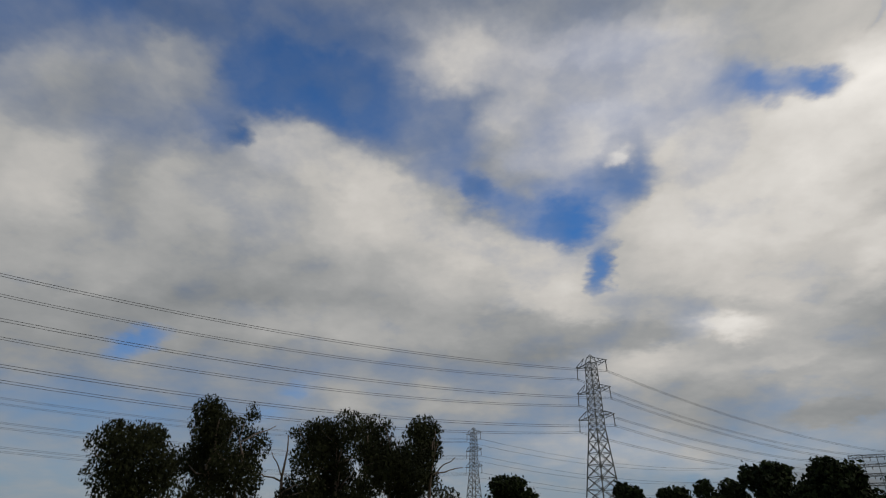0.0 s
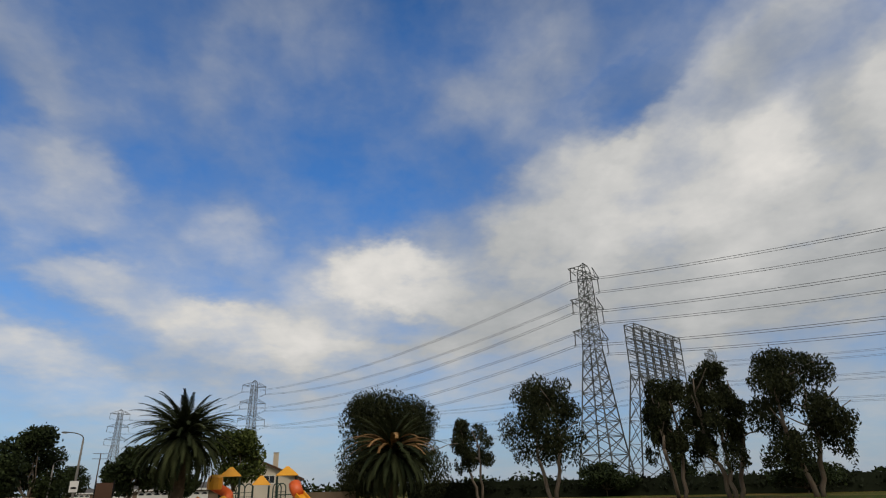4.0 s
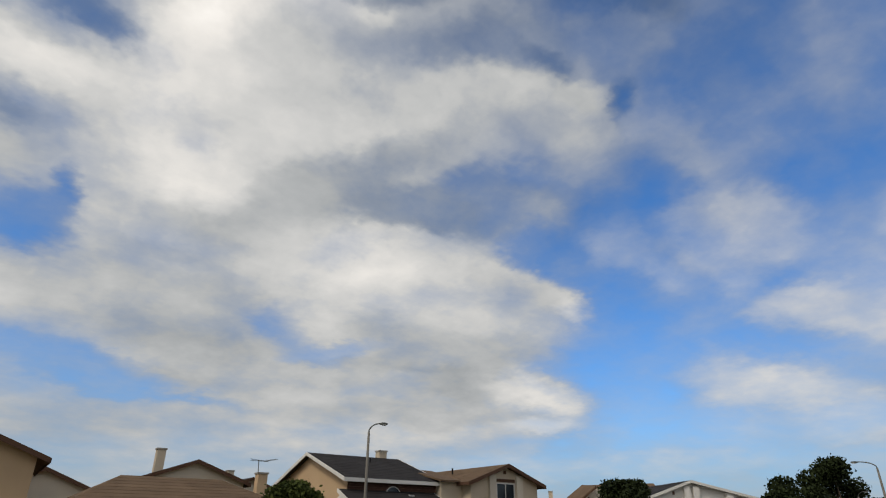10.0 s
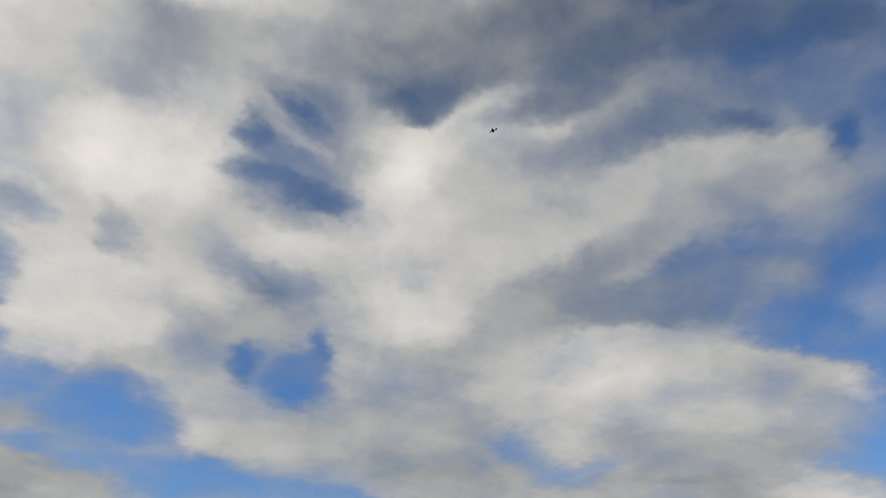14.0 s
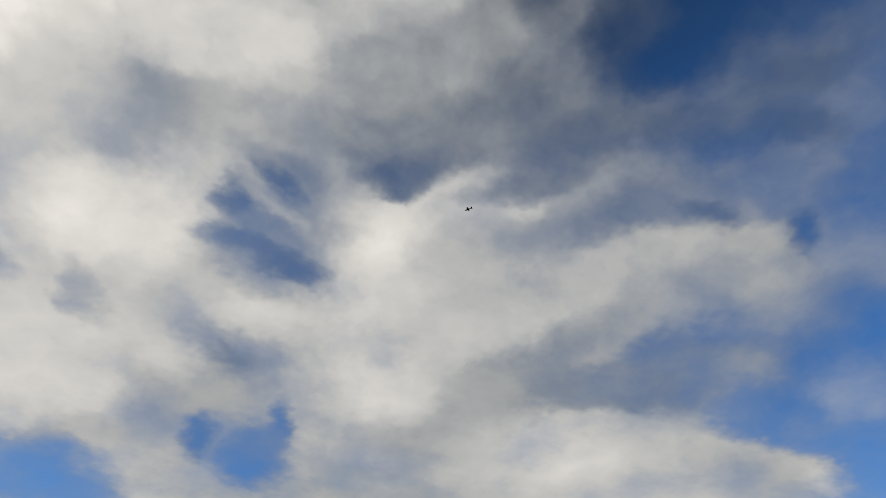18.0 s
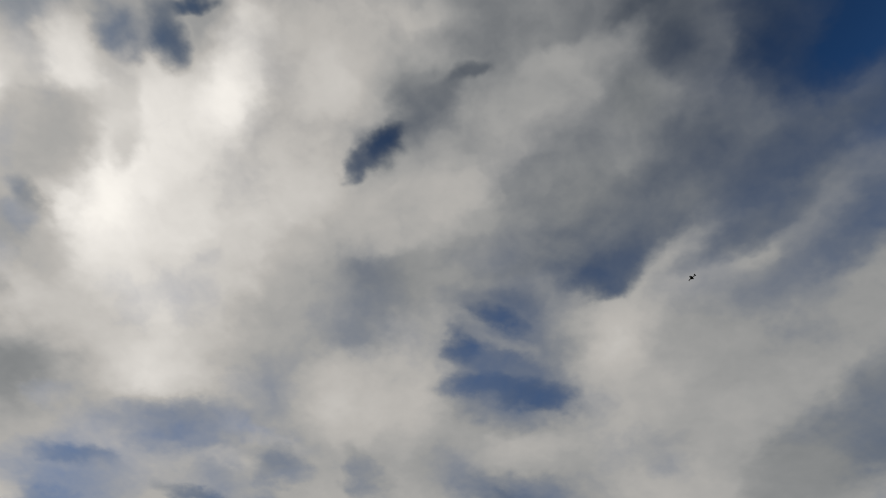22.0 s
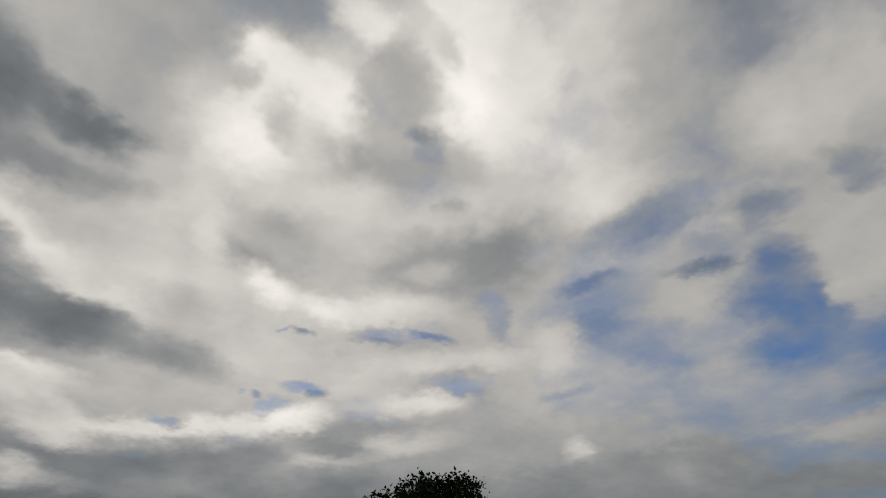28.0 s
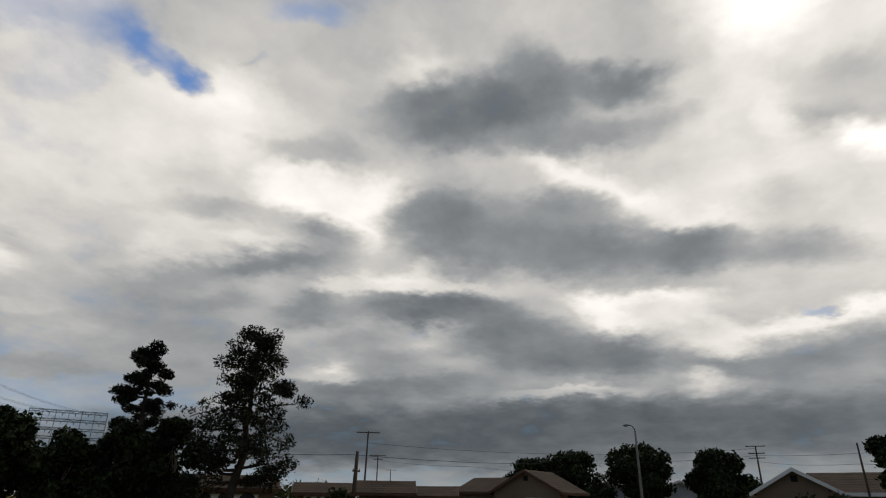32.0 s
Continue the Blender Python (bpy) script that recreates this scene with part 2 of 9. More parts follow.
cloud(190.8, 24.1, 4.6, 4.1, 17, 0.7, 0.627)
cloud(135.6, 43.4, 12.6, 5.8, -23, 0.75, 0.607)
cloud(123.3, 41.6, 5.9, 6.2, -22, 0.7, 0.627)
cloud(134.6, 38.7, 14.9, 4.5, -22, 1.15, 0.708)
cloud(125.0, 36.1, 10.3, 4.2, -34, 0.9, 0.667)
cloud(113.6, 38.2, 7.4, 8.3, -28, 0.12, 0.527)
cloud(119.7, 31.1, 9.4, 3.4, -31, 0.5, 0.627)
cloud(129.8, 28.6, 16.1, 5.3, -12, 0.12, 0.567)
cloud(133.4, 24.0, 6.5, 4.6, -9, 0, 0.567)
cloud(125.7, 24.2, 7.9, 3.6, -24, 0.35, 0.627)
cloud(117.9, 22.4, 6.8, 4.7, -15, 0.65, 0.647)
cloud(122.3, 19.2, 7.3, 4.2, -11, 0.2, 0.607)
cloud(147.2, 28.5, 13.6, 4.0, 2, 0.95, 0.547)
cloud(148.6, 25.3, 12.0, 2.0, -2, 1.15, 0.748)
cloud(142.0, 21.8, 15.4, 4.7, -17, 1.15, 0.728)
cloud(133.2, 19.6, 4.2, 1.9, -18, 1.15, 0.708)
cloud(145.1, 17.8, 17.9, 4.6, -3, 1.15, 0.708)
cloud(138.5, 14.9, 8.1, 1.9, -4, 1.15, 0.607)
cloud(127.3, 13.4, 11.4, 8.3, -6, 0.05, 0.607)
cloud(120.5, 11.3, 4.8, 3.9, -25, 0.6, 0.708)
cloud(148.1, 13.3, 8.5, 1.7, -1, 1.15, 0.768)
cloud(142.0, 11.9, 8.2, 1.8, -2, 1.15, 0.607)
cloud(135.1, 11.5, 5.4, 2.2, -19, 1.15, 0.748)
cloud(148.3, 9.8, 26.4, 2.5, -1, 1.15, 0.688)
cloud(136.0, 8.5, 5.5, 1.4, -3, 1, 0.728)
cloud(160.0, 16.8, 3.9, 3.1, -42, 0.35, 0.607)
cloud(179.9, 17.7, 20.2, 3.9, -0, 1.15, 0.728)
cloud(170.6, 15.7, 13.4, 3.7, -7, 1.15, 0.720)
cloud(163.0, 12.7, 12.3, 3.0, -8, 1.15, 0.708)
cloud(182.3, 12.6, 12.7, 2.3, -4, 0.3, 0.627)
cloud(187.9, 14.5, 3.6, 1.9, -12, 0.4, 0.627)
cloud(173.8, 11.1, 7.1, 1.7, -6, 0.45, 0.647)
cloud(187.1, 9.0, 8.5, 2.5, -3, 0.95, 0.667)
cloud(175.4, 7.4, 16.5, 2.7, 3, 0.95, 0.667)
cloud(124.1, 7.8, 11.5, 3.2, -4, 0.35, 0.708)
# high over the street
cloud(202.7, 40.2, 11.3, 6.5, 24, 1.15, 0.879)
cloud(202.1, 25.6, 9.3, 5.6, 16, 1.25, 0.892)
cloud(218.8, 43.8, 5.9, 4.3, 39, 1.15, 0.837)
cloud(200.6, 49.7, 21.7, 4.2, 20, 0.87, 0.704)
cloud(211.4, 48.7, 5.8, 2.7, 13, 0.87, 0.704)
cloud(184.8, 54.1, 6.0, 4.3, 13, 1.15, 0.754)
cloud(172.4, 51.2, 7.0, 5.3, 3, 0.62, 0.537)
cloud(164.7, 55.1, 11.4, 4.3, -3, 0.82, 0.600)
cloud(187.9, 48.1, 8.9, 3.0, -6, 0.82, 0.641)
cloud(187.4, 41.4, 9.1, 8.6, -8, 0.62, 0.600)
cloud(187.4, 46.4, 3.7, 1.4, -22, 0.47, 0.516)
cloud(190.5, 40.3, 6.3, 1.4, 2, 0.42, 0.495)
cloud(183.9, 39.5, 5.8, 1.9, -5, 0.5, 0.462)
cloud(192.4, 43.9, 2.2, 2.7, -4, 0.52, 0.516)
cloud(187.0, 43.9, 6.8, 1.1, -23, 0.92, 0.704)
cloud(210.1, 30.7, 3.4, 1.7, 6, 0.67, 0.725)
cloud(210.7, 26.3, 3.2, 3.9, 22, 0.45, 0.608)
cloud(209.4, 22.6, 1.6, 3.2, 19, 0.25, 0.608)
cloud(185.2, 34.8, 9.3, 2.4, 10, 1.15, 0.816)
cloud(188.0, 30.6, 8.3, 2.3, 5, 0.82, 0.662)
cloud(184.8, 29.5, 3.9, 3.9, -32, 0.67, 0.641)
cloud(188.2, 26.4, 8.9, 4.6, 9, 1.1, 0.691)
cloud(187.5, 23.5, 3.7, 2.3, 8, 0.47, 0.641)
cloud(181.1, 25.2, 1.7, 2.7, 6, 0.15, 0.525)
cloud(182.4, 22.5, 4.3, 3.0, -24, 0.2, 0.545)
cloud(195.9, 21.6, 11.9, 2.1, 11, 1.15, 0.712)
cloud(171.6, 34.9, 7.3, 18.6, 2, 1.15, 0.866)
cloud(170.5, 44.0, 7.2, 4.8, 26, 1.25, 0.883)
cloud(161.3, 47.4, 8.6, 3.9, 2, 1.15, 0.837)
cloud(155.6, 36.9, 20.1, 10.3, 4, 1.15, 0.741)
cloud(161.9, 41.2, 9.6, 4.8, -4, 1.15, 0.733)
cloud(155.8, 35.3, 23.2, 3.2, 3, 1.15, 0.775)
cloud(139.4, 38.6, 14.8, 3.7, -4, 1.15, 0.733)
cloud(148.7, 43.8, 8.0, 3.8, 12, 0.77, 0.641)
cloud(141.8, 43.9, 7.5, 3.0, 7, 0.62, 0.558)
cloud(131.1, 43.6, 12.0, 2.8, 0, 0.57, 0.600)
cloud(147.2, 48.7, 10.7, 3.0, -1, 0.87, 0.683)
cloud(142.4, 51.2, 11.5, 2.2, -1, 0.62, 0.558)
cloud(134.8, 51.4, 9.6, 2.4, -18, 0.35, 0.400)
cloud(124.4, 42.2, 5.6, 3.8, -33, 0.47, 0.641)
cloud(133.0, 42.2, 3.8, 1.4, -26, 0.5, 0.483)
cloud(129.7, 38.5, 5.5, 2.0, -43, 1.1, 0.671)
cloud(124.3, 37.1, 2.1, 2.6, -31, 0.25, 0.400)
cloud(128.8, 32.1, 6.7, 3.4, -12, 0.45, 0.525)
cloud(135.0, 28.8, 10.3, 3.5, -12, 0.4, 0.483)
cloud(131.5, 25.9, 6.1, 5.4, -18, 0.02, 0.483)
cloud(142.0, 31.0, 4.8, 3.0, -14, 0.57, 0.579)
cloud(148.0, 29.0, 14.5, 3.0, -5, 0.87, 0.600)
cloud(163.0, 25.7, 15.8, 3.9, -2, 1.15, 0.671)
cloud(146.8, 22.8, 15.1, 3.7, -17, 1.15, 0.733)
cloud(154.5, 24.9, 4.6, 1.9, 14, 1.15, 0.816)
cloud(141.5, 24.2, 9.7, 1.4, -20, 1.15, 0.754)
cloud(135.2, 20.8, 6.2, 2.0, -27, 1.15, 0.725)
cloud(147.3, 20.9, 12.3, 1.8, -13, 1.15, 0.629)
cloud(145.7, 17.4, 13.2, 2.8, -7, 1.15, 0.671)
cloud(168.9, 22.2, 12.6, 1.5, 1, 1.15, 0.725)
cloud(179.6, 18.2, 19.6, 2.9, 1, 1.15, 0.712)
cloud(188.8, 17.4, 5.2, 2.7, -31, 1.15, 0.733)
cloud(195.7, 17.9, 6.2, 3.2, -20, 0.12, 0.566)
cloud(201.8, 18.6, 7.9, 2.0, 1, 0.3, 0.608)
cloud(204.7, 16.2, 6.7, 1.6, 6, 1.1, 0.671)
cloud(193.6, 13.6, 13.0, 2.6, 2, 0.18, 0.587)
cloud(202.4, 14.5, 5.6, 1.3, 10, 0.4, 0.608)
cloud(201.4, 11.8, 6.9, 2.4, -2, 1.1, 0.608)
cloud(160.8, 17.1, 4.4, 2.2, -21, 0.3, 0.608)
cloud(156.0, 14.3, 4.3, 1.4, -3, 0.35, 0.608)
cloud(168.8, 15.2, 11.4, 2.9, -4, 1.15, 0.650)
cloud(144.5, 13.3, 15.7, 1.3, -5, 1.15, 0.608)
cloud(151.4, 13.2, 4.8, 1.0, -3, 1.15, 0.754)
# towards the zenith
cloud(230.3, 51.1, 10.1, 6.5, 93, 1.25, 1.010)
cloud(234.4, 51.7, 3.2, 3.0, 59, 1.25, 1.067)
cloud(221.3, 55.0, 3.8, 8.1, 46, 1.15, 0.835)
cloud(212.5, 52.2, 4.7, 8.6, 37, 1.15, 0.704)
cloud(195.9, 60.5, 18.3, 4.5, 38, 1.15, 0.901)
cloud(172.7, 67.2, 13.9, 4.5, 20, 1.15, 0.814)
cloud(198.9, 56.4, 9.0, 3.8, 36, 1.15, 0.857)
cloud(210.8, 61.8, 5.0, 2.8, 48, 0.35, 0.443)
cloud(214.8, 59.0, 2.1, 1.3, 70, 0.47, 0.543)
cloud(199.3, 66.8, 4.5, 2.8, 56, 0.77, 0.652)
cloud(192.9, 70.2, 3.7, 1.4, 32, 0.67, 0.587)
cloud(204.9, 47.2, 11.9, 4.5, 39, 1.15, 0.683)
cloud(187.3, 52.2, 14.1, 3.2, 10, 1.15, 0.674)
cloud(171.7, 57.4, 10.4, 6.4, 2, 0.87, 0.608)
cloud(162.3, 54.0, 11.2, 4.0, -0, 0.72, 0.543)
cloud(158.2, 63.3, 4.6, 5.4, 10, 1.15, 0.639)
cloud(144.3, 66.2, 4.5, 4.9, -61, 0.62, 0.521)
cloud(150.3, 56.5, 9.3, 4.6, -36, 0.77, 0.587)
cloud(140.3, 50.6, 9.4, 3.0, 9, 0.47, 0.499)
cloud(149.3, 48.8, 11.4, 2.4, 0, 0.72, 0.565)
cloud(141.7, 68.8, 6.6, 2.4, -26, 0.57, 0.521)
cloud(118.0, 59.3, 14.9, 6.0, -42, -0.3, 0.333)
cloud(129.1, 55.9, 10.6, 5.1, -2, -0.2, 0.333)
cloud(135.5, 59.3, 4.5, 5.6, -59, 0.1, 0.377)
cloud(116.0, 49.2, 7.2, 4.0, -9, 0.4, 0.464)
cloud(126.0, 48.8, 9.4, 2.8, -12, 0.42, 0.521)
cloud(119.1, 45.2, 4.4, 2.7, -40, 0.35, 0.421)
cloud(171.3, 49.9, 4.1, 3.2, 2, 0.5, 0.443)
# the white bank near the sun
cloud(237.5, 52.5, 4.1, 14.4, 50, 1.25, 1.134)
cloud(239.5, 63.8, 4.3, 6.2, 54, 1.25, 1.119)
cloud(237.8, 43.9, 5.7, 4.2, 59, 1.25, 1.119)
cloud(230.1, 40.6, 3.9, 4.3, 28, 1.25, 1.070)
cloud(255.3, 52.7, 3.4, 5.8, 58, 1.25, 1.085)
cloud(250.3, 44.9, 2.7, 5.9, 49, 1.15, 0.898)
cloud(245.8, 40.8, 2.3, 3.2, 7, 1.15, 0.849)
cloud(241.3, 41.3, 2.9, 2.7, 38, 1.15, 0.947)
cloud(248.2, 54.1, 1.9, 4.1, 50, 1.15, 0.947)
cloud(243.6, 51.7, 1.9, 2.8, 45, 1.15, 0.923)
cloud(254.7, 57.3, 2.8, 2.9, 58, 0.57, 0.692)
cloud(251.3, 59.6, 2.0, 3.9, 65, 0.4, 0.530)
cloud(253.0, 62.4, 2.6, 1.0, 58, 0.35, 0.481)
cloud(226.1, 64.7, 8.4, 10.9, 51, 1.15, 0.947)
cloud(221.5, 55.5, 8.4, 9.3, 25, 1.15, 0.923)
cloud(219.9, 48.0, 6.7, 6.2, 22, 1.15, 0.898)
cloud(204.0, 67.2, 4.7, 4.6, 50, 0.77, 0.643)
cloud(210.2, 62.3, 4.0, 1.7, 56, 0.3, 0.407)
cloud(214.1, 59.4, 2.7, 1.9, 59, 0.47, 0.520)
cloud(190.3, 70.6, 1.9, 1.1, 27, 0.67, 0.594)
cloud(220.7, 71.9, 11.2, 4.2, 27, 1.15, 0.898)
cloud(179.4, 73.6, 11.2, 2.9, -3, 0.82, 0.667)
cloud(173.3, 68.6, 12.6, 3.4, 4, 1.15, 0.751)
cloud(195.3, 63.4, 9.5, 4.7, 38, 1.15, 0.775)
cloud(204.4, 56.4, 12.1, 4.8, 41, 1.15, 0.849)
cloud(207.9, 46.1, 9.4, 4.0, 23, 1.15, 0.751)
cloud(189.8, 52.8, 8.1, 3.2, 19, 0.87, 0.692)
cloud(218.2, 39.7, 6.5, 3.7, 19, 1.15, 0.824)
cloud(203.3, 40.4, 10.2, 3.9, 8, 1.15, 0.859)
cloud(232.2, 34.5, 9.0, 4.1, 27, 1.15, 0.947)
cloud(144.5, 63.1, 4.0, 4.1, -44, 0.47, 0.520)
cloud(161.6, 55.5, 15.9, 4.6, 12, 0.57, 0.544)
cloud(169.0, 50.6, 6.1, 3.1, 24, 0.47, 0.495)
cloud(143.0, 52.3, 10.2, 3.4, -5, 0.52, 0.520)
cloud(156.8, 30.1, 9.0, 3.5, 3, 1.1, 0.603)
# its lower side
cloud(264.5, 45.2, 5.0, 8.3, 46, 1.25, 1.151)
cloud(269.0, 47.8, 3.2, 2.4, 52, 1.25, 1.188)
cloud(259.2, 44.5, 3.1, 9.7, 57, 1.25, 1.167)
cloud(257.8, 35.3, 4.4, 3.9, 10, 1.25, 1.188)
cloud(239.0, 46.1, 5.1, 13.8, 24, 1.25, 1.167)
cloud(237.5, 58.6, 4.5, 7.2, 35, 1.25, 1.188)
cloud(253.6, 51.7, 4.6, 2.8, 38, 1.15, 1.098)
cloud(257.4, 49.2, 2.5, 4.1, 41, 1.15, 0.967)
cloud(249.9, 44.8, 4.0, 6.5, 32, 1.15, 0.914)
cloud(245.8, 40.9, 3.4, 1.8, 5, 0.87, 0.824)
cloud(241.8, 38.6, 2.1, 2.3, 23, 1.15, 0.967)
cloud(242.6, 50.5, 1.8, 3.0, 28, 1.15, 0.993)
cloud(262.5, 40.1, 1.6, 3.2, 42, 1.15, 1.019)
cloud(252.4, 30.7, 3.9, 2.7, 27, 1.15, 0.924)
cloud(245.6, 34.5, 3.9, 2.9, 24, 1.15, 0.967)
cloud(235.4, 34.5, 18.0, 4.6, 17, 1.15, 1.046)
cloud(245.4, 27.5, 3.6, 2.4, 21, 1.15, 0.888)
cloud(241.0, 28.1, 2.6, 1.4, 18, 1.15, 1.072)
cloud(225.5, 49.7, 5.5, 12.7, 14, 1.15, 0.993)
cloud(214.8, 45.4, 8.1, 8.9, 25, 1.15, 0.809)
cloud(215.5, 39.4, 4.8, 3.2, 6, 1.15, 0.809)
cloud(238.7, 26.5, 19.7, 4.2, 16, 1.15, 1.046)
cloud(238.7, 24.2, 1.9, 3.4, 15, 0.87, 0.851)
cloud(247.5, 21.2, 4.0, 0.7, 2, 0.5, 0.809)
cloud(245.2, 20.2, 8.7, 2.1, 6, 1.15, 1.072)
cloud(244.8, 17.7, 5.9, 1.7, -5, 0.87, 0.930)
cloud(233.1, 23.0, 3.4, 4.1, 12, 1.15, 1.019)
cloud(222.2, 32.3, 8.6, 3.1, 9, 0.72, 0.745)
cloud(215.2, 31.0, 6.3, 1.2, 10, 1.15, 0.888)
cloud(214.8, 33.1, 5.6, 1.2, -5, 0.87, 0.851)
cloud(219.5, 24.6, 4.5, 2.9, 6, 1.15, 0.888)
cloud(204.5, 37.6, 7.2, 4.8, -1, 1.15, 0.861)
cloud(201.4, 27.8, 6.8, 6.6, -2, 1.15, 0.851)
# the layers in the sunlight
cloud(255.7, 37.7, 18.1, 7.8, -14, 1.4, 0.771)
cloud(241.4, 31.9, 14.9, 11.7, -22, 1.4, 0.737)
cloud(244.4, 20.1, 11.6, 6.9, -13, 1.3, 0.806)
cloud(317.6, 26.5, 6.6, 3.9, -16, 1.4, 1.130)
cloud(310.2, 27.7, 6.3, 1.5, 16, 1.4, 1.130)
cloud(313.0, 24.1, 4.3, 2.7, -24, 1.4, 1.105)
cloud(321.1, 33.9, 3.2, 3.7, 27, 1.4, 0.931)
cloud(315.0, 31.6, 4.5, 2.7, -2, 1.4, 0.756)
cloud(306.1, 39.4, 5.1, 3.5, -3, 1.4, 1.005)
cloud(298.3, 36.2, 12.9, 4.4, 2, 1.4, 0.583)
cloud(284.5, 37.0, 7.0, 2.7, -11, 1.4, 0.641)
cloud(288.1, 33.5, 14.0, 1.9, 0, 1.4, 0.698)
cloud(308.4, 35.0, 3.9, 2.8, 18, 1.4, 0.756)
cloud(299.8, 24.3, 10.9, 5.4, -12, 1.4, 0.575)
cloud(289.6, 23.3, 11.8, 4.0, -6, 1.4, 0.621)
cloud(279.1, 21.6, 4.9, 3.6, 0, 1.4, 0.660)
cloud(304.9, 26.5, 5.5, 2.9, 13, 1.4, 0.621)
cloud(294.7, 28.1, 2.3, 1.2, -23, 1.4, 0.831)
cloud(287.7, 28.8, 8.6, 2.0, -26, 1.4, 1.055)
cloud(279.8, 25.6, 8.9, 2.8, -24, 1.4, 1.155)
cloud(274.9, 30.1, 9.6, 4.8, 18, 1.4, 1.005)
cloud(316.0, 21.0, 5.0, 4.0, -9, 1.4, 0.698)
cloud(315.8, 16.9, 3.8, 2.7, 13, 1.4, 0.602)
cloud(307.4, 19.3, 7.8, 1.6, 5, 1.4, 1.055)
cloud(304.3, 21.0, 2.8, 1.5, 42, 1.4, 1.005)
cloud(304.6, 17.0, 13.5, 2.2, -3, 1.4, 0.602)
cloud(295.4, 15.5, 11.3, 2.7, -11, 1.4, 0.583)
cloud(289.8, 12.2, 10.0, 2.7, -2, 1.4, 0.544)
cloud(286.3, 16.0, 4.8, 2.4, -42, 1.4, 1.105)
cloud(282.5, 17.2, 9.7, 1.6, -9, 1.4, 1.130)
cloud(279.1, 15.4, 6.4, 2.0, -29, 1.4, 1.055)
cloud(279.1, 14.0, 4.8, 1.0, -14, 1.4, 0.737)
cloud(278.0, 11.4, 4.7, 2.8, 49, 1.4, 1.030)
cloud(313.5, 10.6, 4.4, 1.4, 8, 1.4, 1.055)
cloud(313.1, 8.9, 4.9, 1.2, 6, 1.4, 0.660)
cloud(310.6, 13.7, 6.0, 2.1, 9, 1.4, 0.660)
cloud(303.8, 12.7, 8.0, 1.4, 6, 1.4, 0.737)
cloud(307.7, 9.9, 15.4, 2.4, 6, 1.4, 0.525)
cloud(291.1, 9.1, 9.8, 0.8, 2, 1.4, 0.931)
cloud(299.7, 7.2, 5.5, 0.7, 3, 1.4, 0.756)
cloud(293.3, 5.6, 43.0, 3.3, 2, 1.4, 0.475)
cloud(270.0, 10.8, 10.1, 3.1, 4, 1.4, 0.602)
cloud(263.1, 11.8, 8.2, 2.3, -3, 1.4, 0.602)
cloud(269.7, 14.4, 19.6, 1.2, 6, 1.4, 1.055)
cloud(261.0, 21.2, 11.2, 7.0, -6, 1.4, 1.005)
cloud(263.1, 27.2, 9.1, 4.7, -7, 1.4, 0.955)
cloud(253.3, 18.7, 8.1, 1.8, 2, 1.4, 1.005)
cloud(269.2, 14.9, 3.1, 0.8, -2, 0.85, 0.856)
cloud(261.1, 16.0, 3.0, 1.5, 26, 0.55, 0.856)
cloud(256.5, 18.1, 2.1, 0.9, 14, 0.85, 0.737)
cloud(262.5, 17.4, 0.9, 0.6, -5, 0.85, 0.781)
cloud(251.4, 23.4, 4.0, 1.1, -6, 0.85, 0.698)
cloud(245.7, 23.7, 3.0, 0.7, -14, 0.85, 0.698)
cloud(258.3, 24.0, 1.5, 0.6, -8, 0.85, 0.737)
cloud(249.9, 14.4, 9.5, 1.8, -2, 1.4, 0.698)
cloud(253.2, 13.6, 6.0, 1.4, -6, 1.4, 0.641)
cloud(245.2, 16.5, 7.0, 2.0, -4, 1.4, 0.881)
cloud(242.5, 19.2, 4.5, 2.7, -13, 0.9, 0.698)
cloud(247.3, 31.3, 8.2, 4.2, -17, 1.4, 0.737)
cloud(260.7, 40.5, 3.6, 4.2, -12, 1.4, 0.718)
cloud(239.3, 31.2, 5.5, 5.1, -23, 1.4, 0.698)
cloud(255.1, 10.1, 13.4, 1.8, -4, 1.4, 0.698)
cloud(260.2, 7.5, 28.1, 1.8, -2, 1.4, 0.564)
# the layers over the pines
cloud(267.4, 36.8, 15.5, 5.2, -22, 1.4, 0.674)
cloud(266.1, 29.4, 8.1, 3.3, -19, 1.4, 0.755)
cloud(271.4, 20.2, 9.9, 2.5, -11, 1.4, 0.703)
cloud(276.7, 10.9, 9.7, 1.4, -4, 1.4, 0.666)
cloud(330.8, 16.7, 16.1, 2.9, 10, 1.4, 0.722)
cloud(327.7, 33.3, 8.8, 5.9, -6, 1.4, 1.080)
cloud(333.5, 28.9, 12.8, 4.2, 17, 1.4, 1.008)
cloud(340.6, 23.1, 5.5, 3.3, 18, 1.4, 0.960)
cloud(312.7, 26.2, 9.5, 3.2, 30, 1.4, 1.104)
cloud(316.5, 28.0, 6.9, 3.1, 7, 1.4, 1.056)
cloud(318.0, 30.9, 5.3, 1.7, -1, 1.4, 0.793)
cloud(328.4, 24.1, 9.6, 1.5, 6, 1.4, 0.746)
cloud(338.2, 18.6, 6.8, 1.9, 8, 1.4, 0.611)
cloud(321.5, 20.0, 11.0, 1.9, 13, 1.4, 0.593)
cloud(316.0, 23.8, 6.2, 2.4, -14, 1.4, 0.666)
cloud(322.9, 22.2, 5.1, 0.9, 9, 1.4, 0.960)
cloud(331.1, 20.5, 3.9, 1.5, 12, 1.4, 0.960)
cloud(298.2, 35.6, 11.7, 4.6, 13, 1.4, 0.548)
cloud(293.4, 39.4, 4.5, 3.7, 14, 1.4, 0.611)
cloud(304.7, 37.2, 6.3, 3.0, 12, 1.4, 0.593)
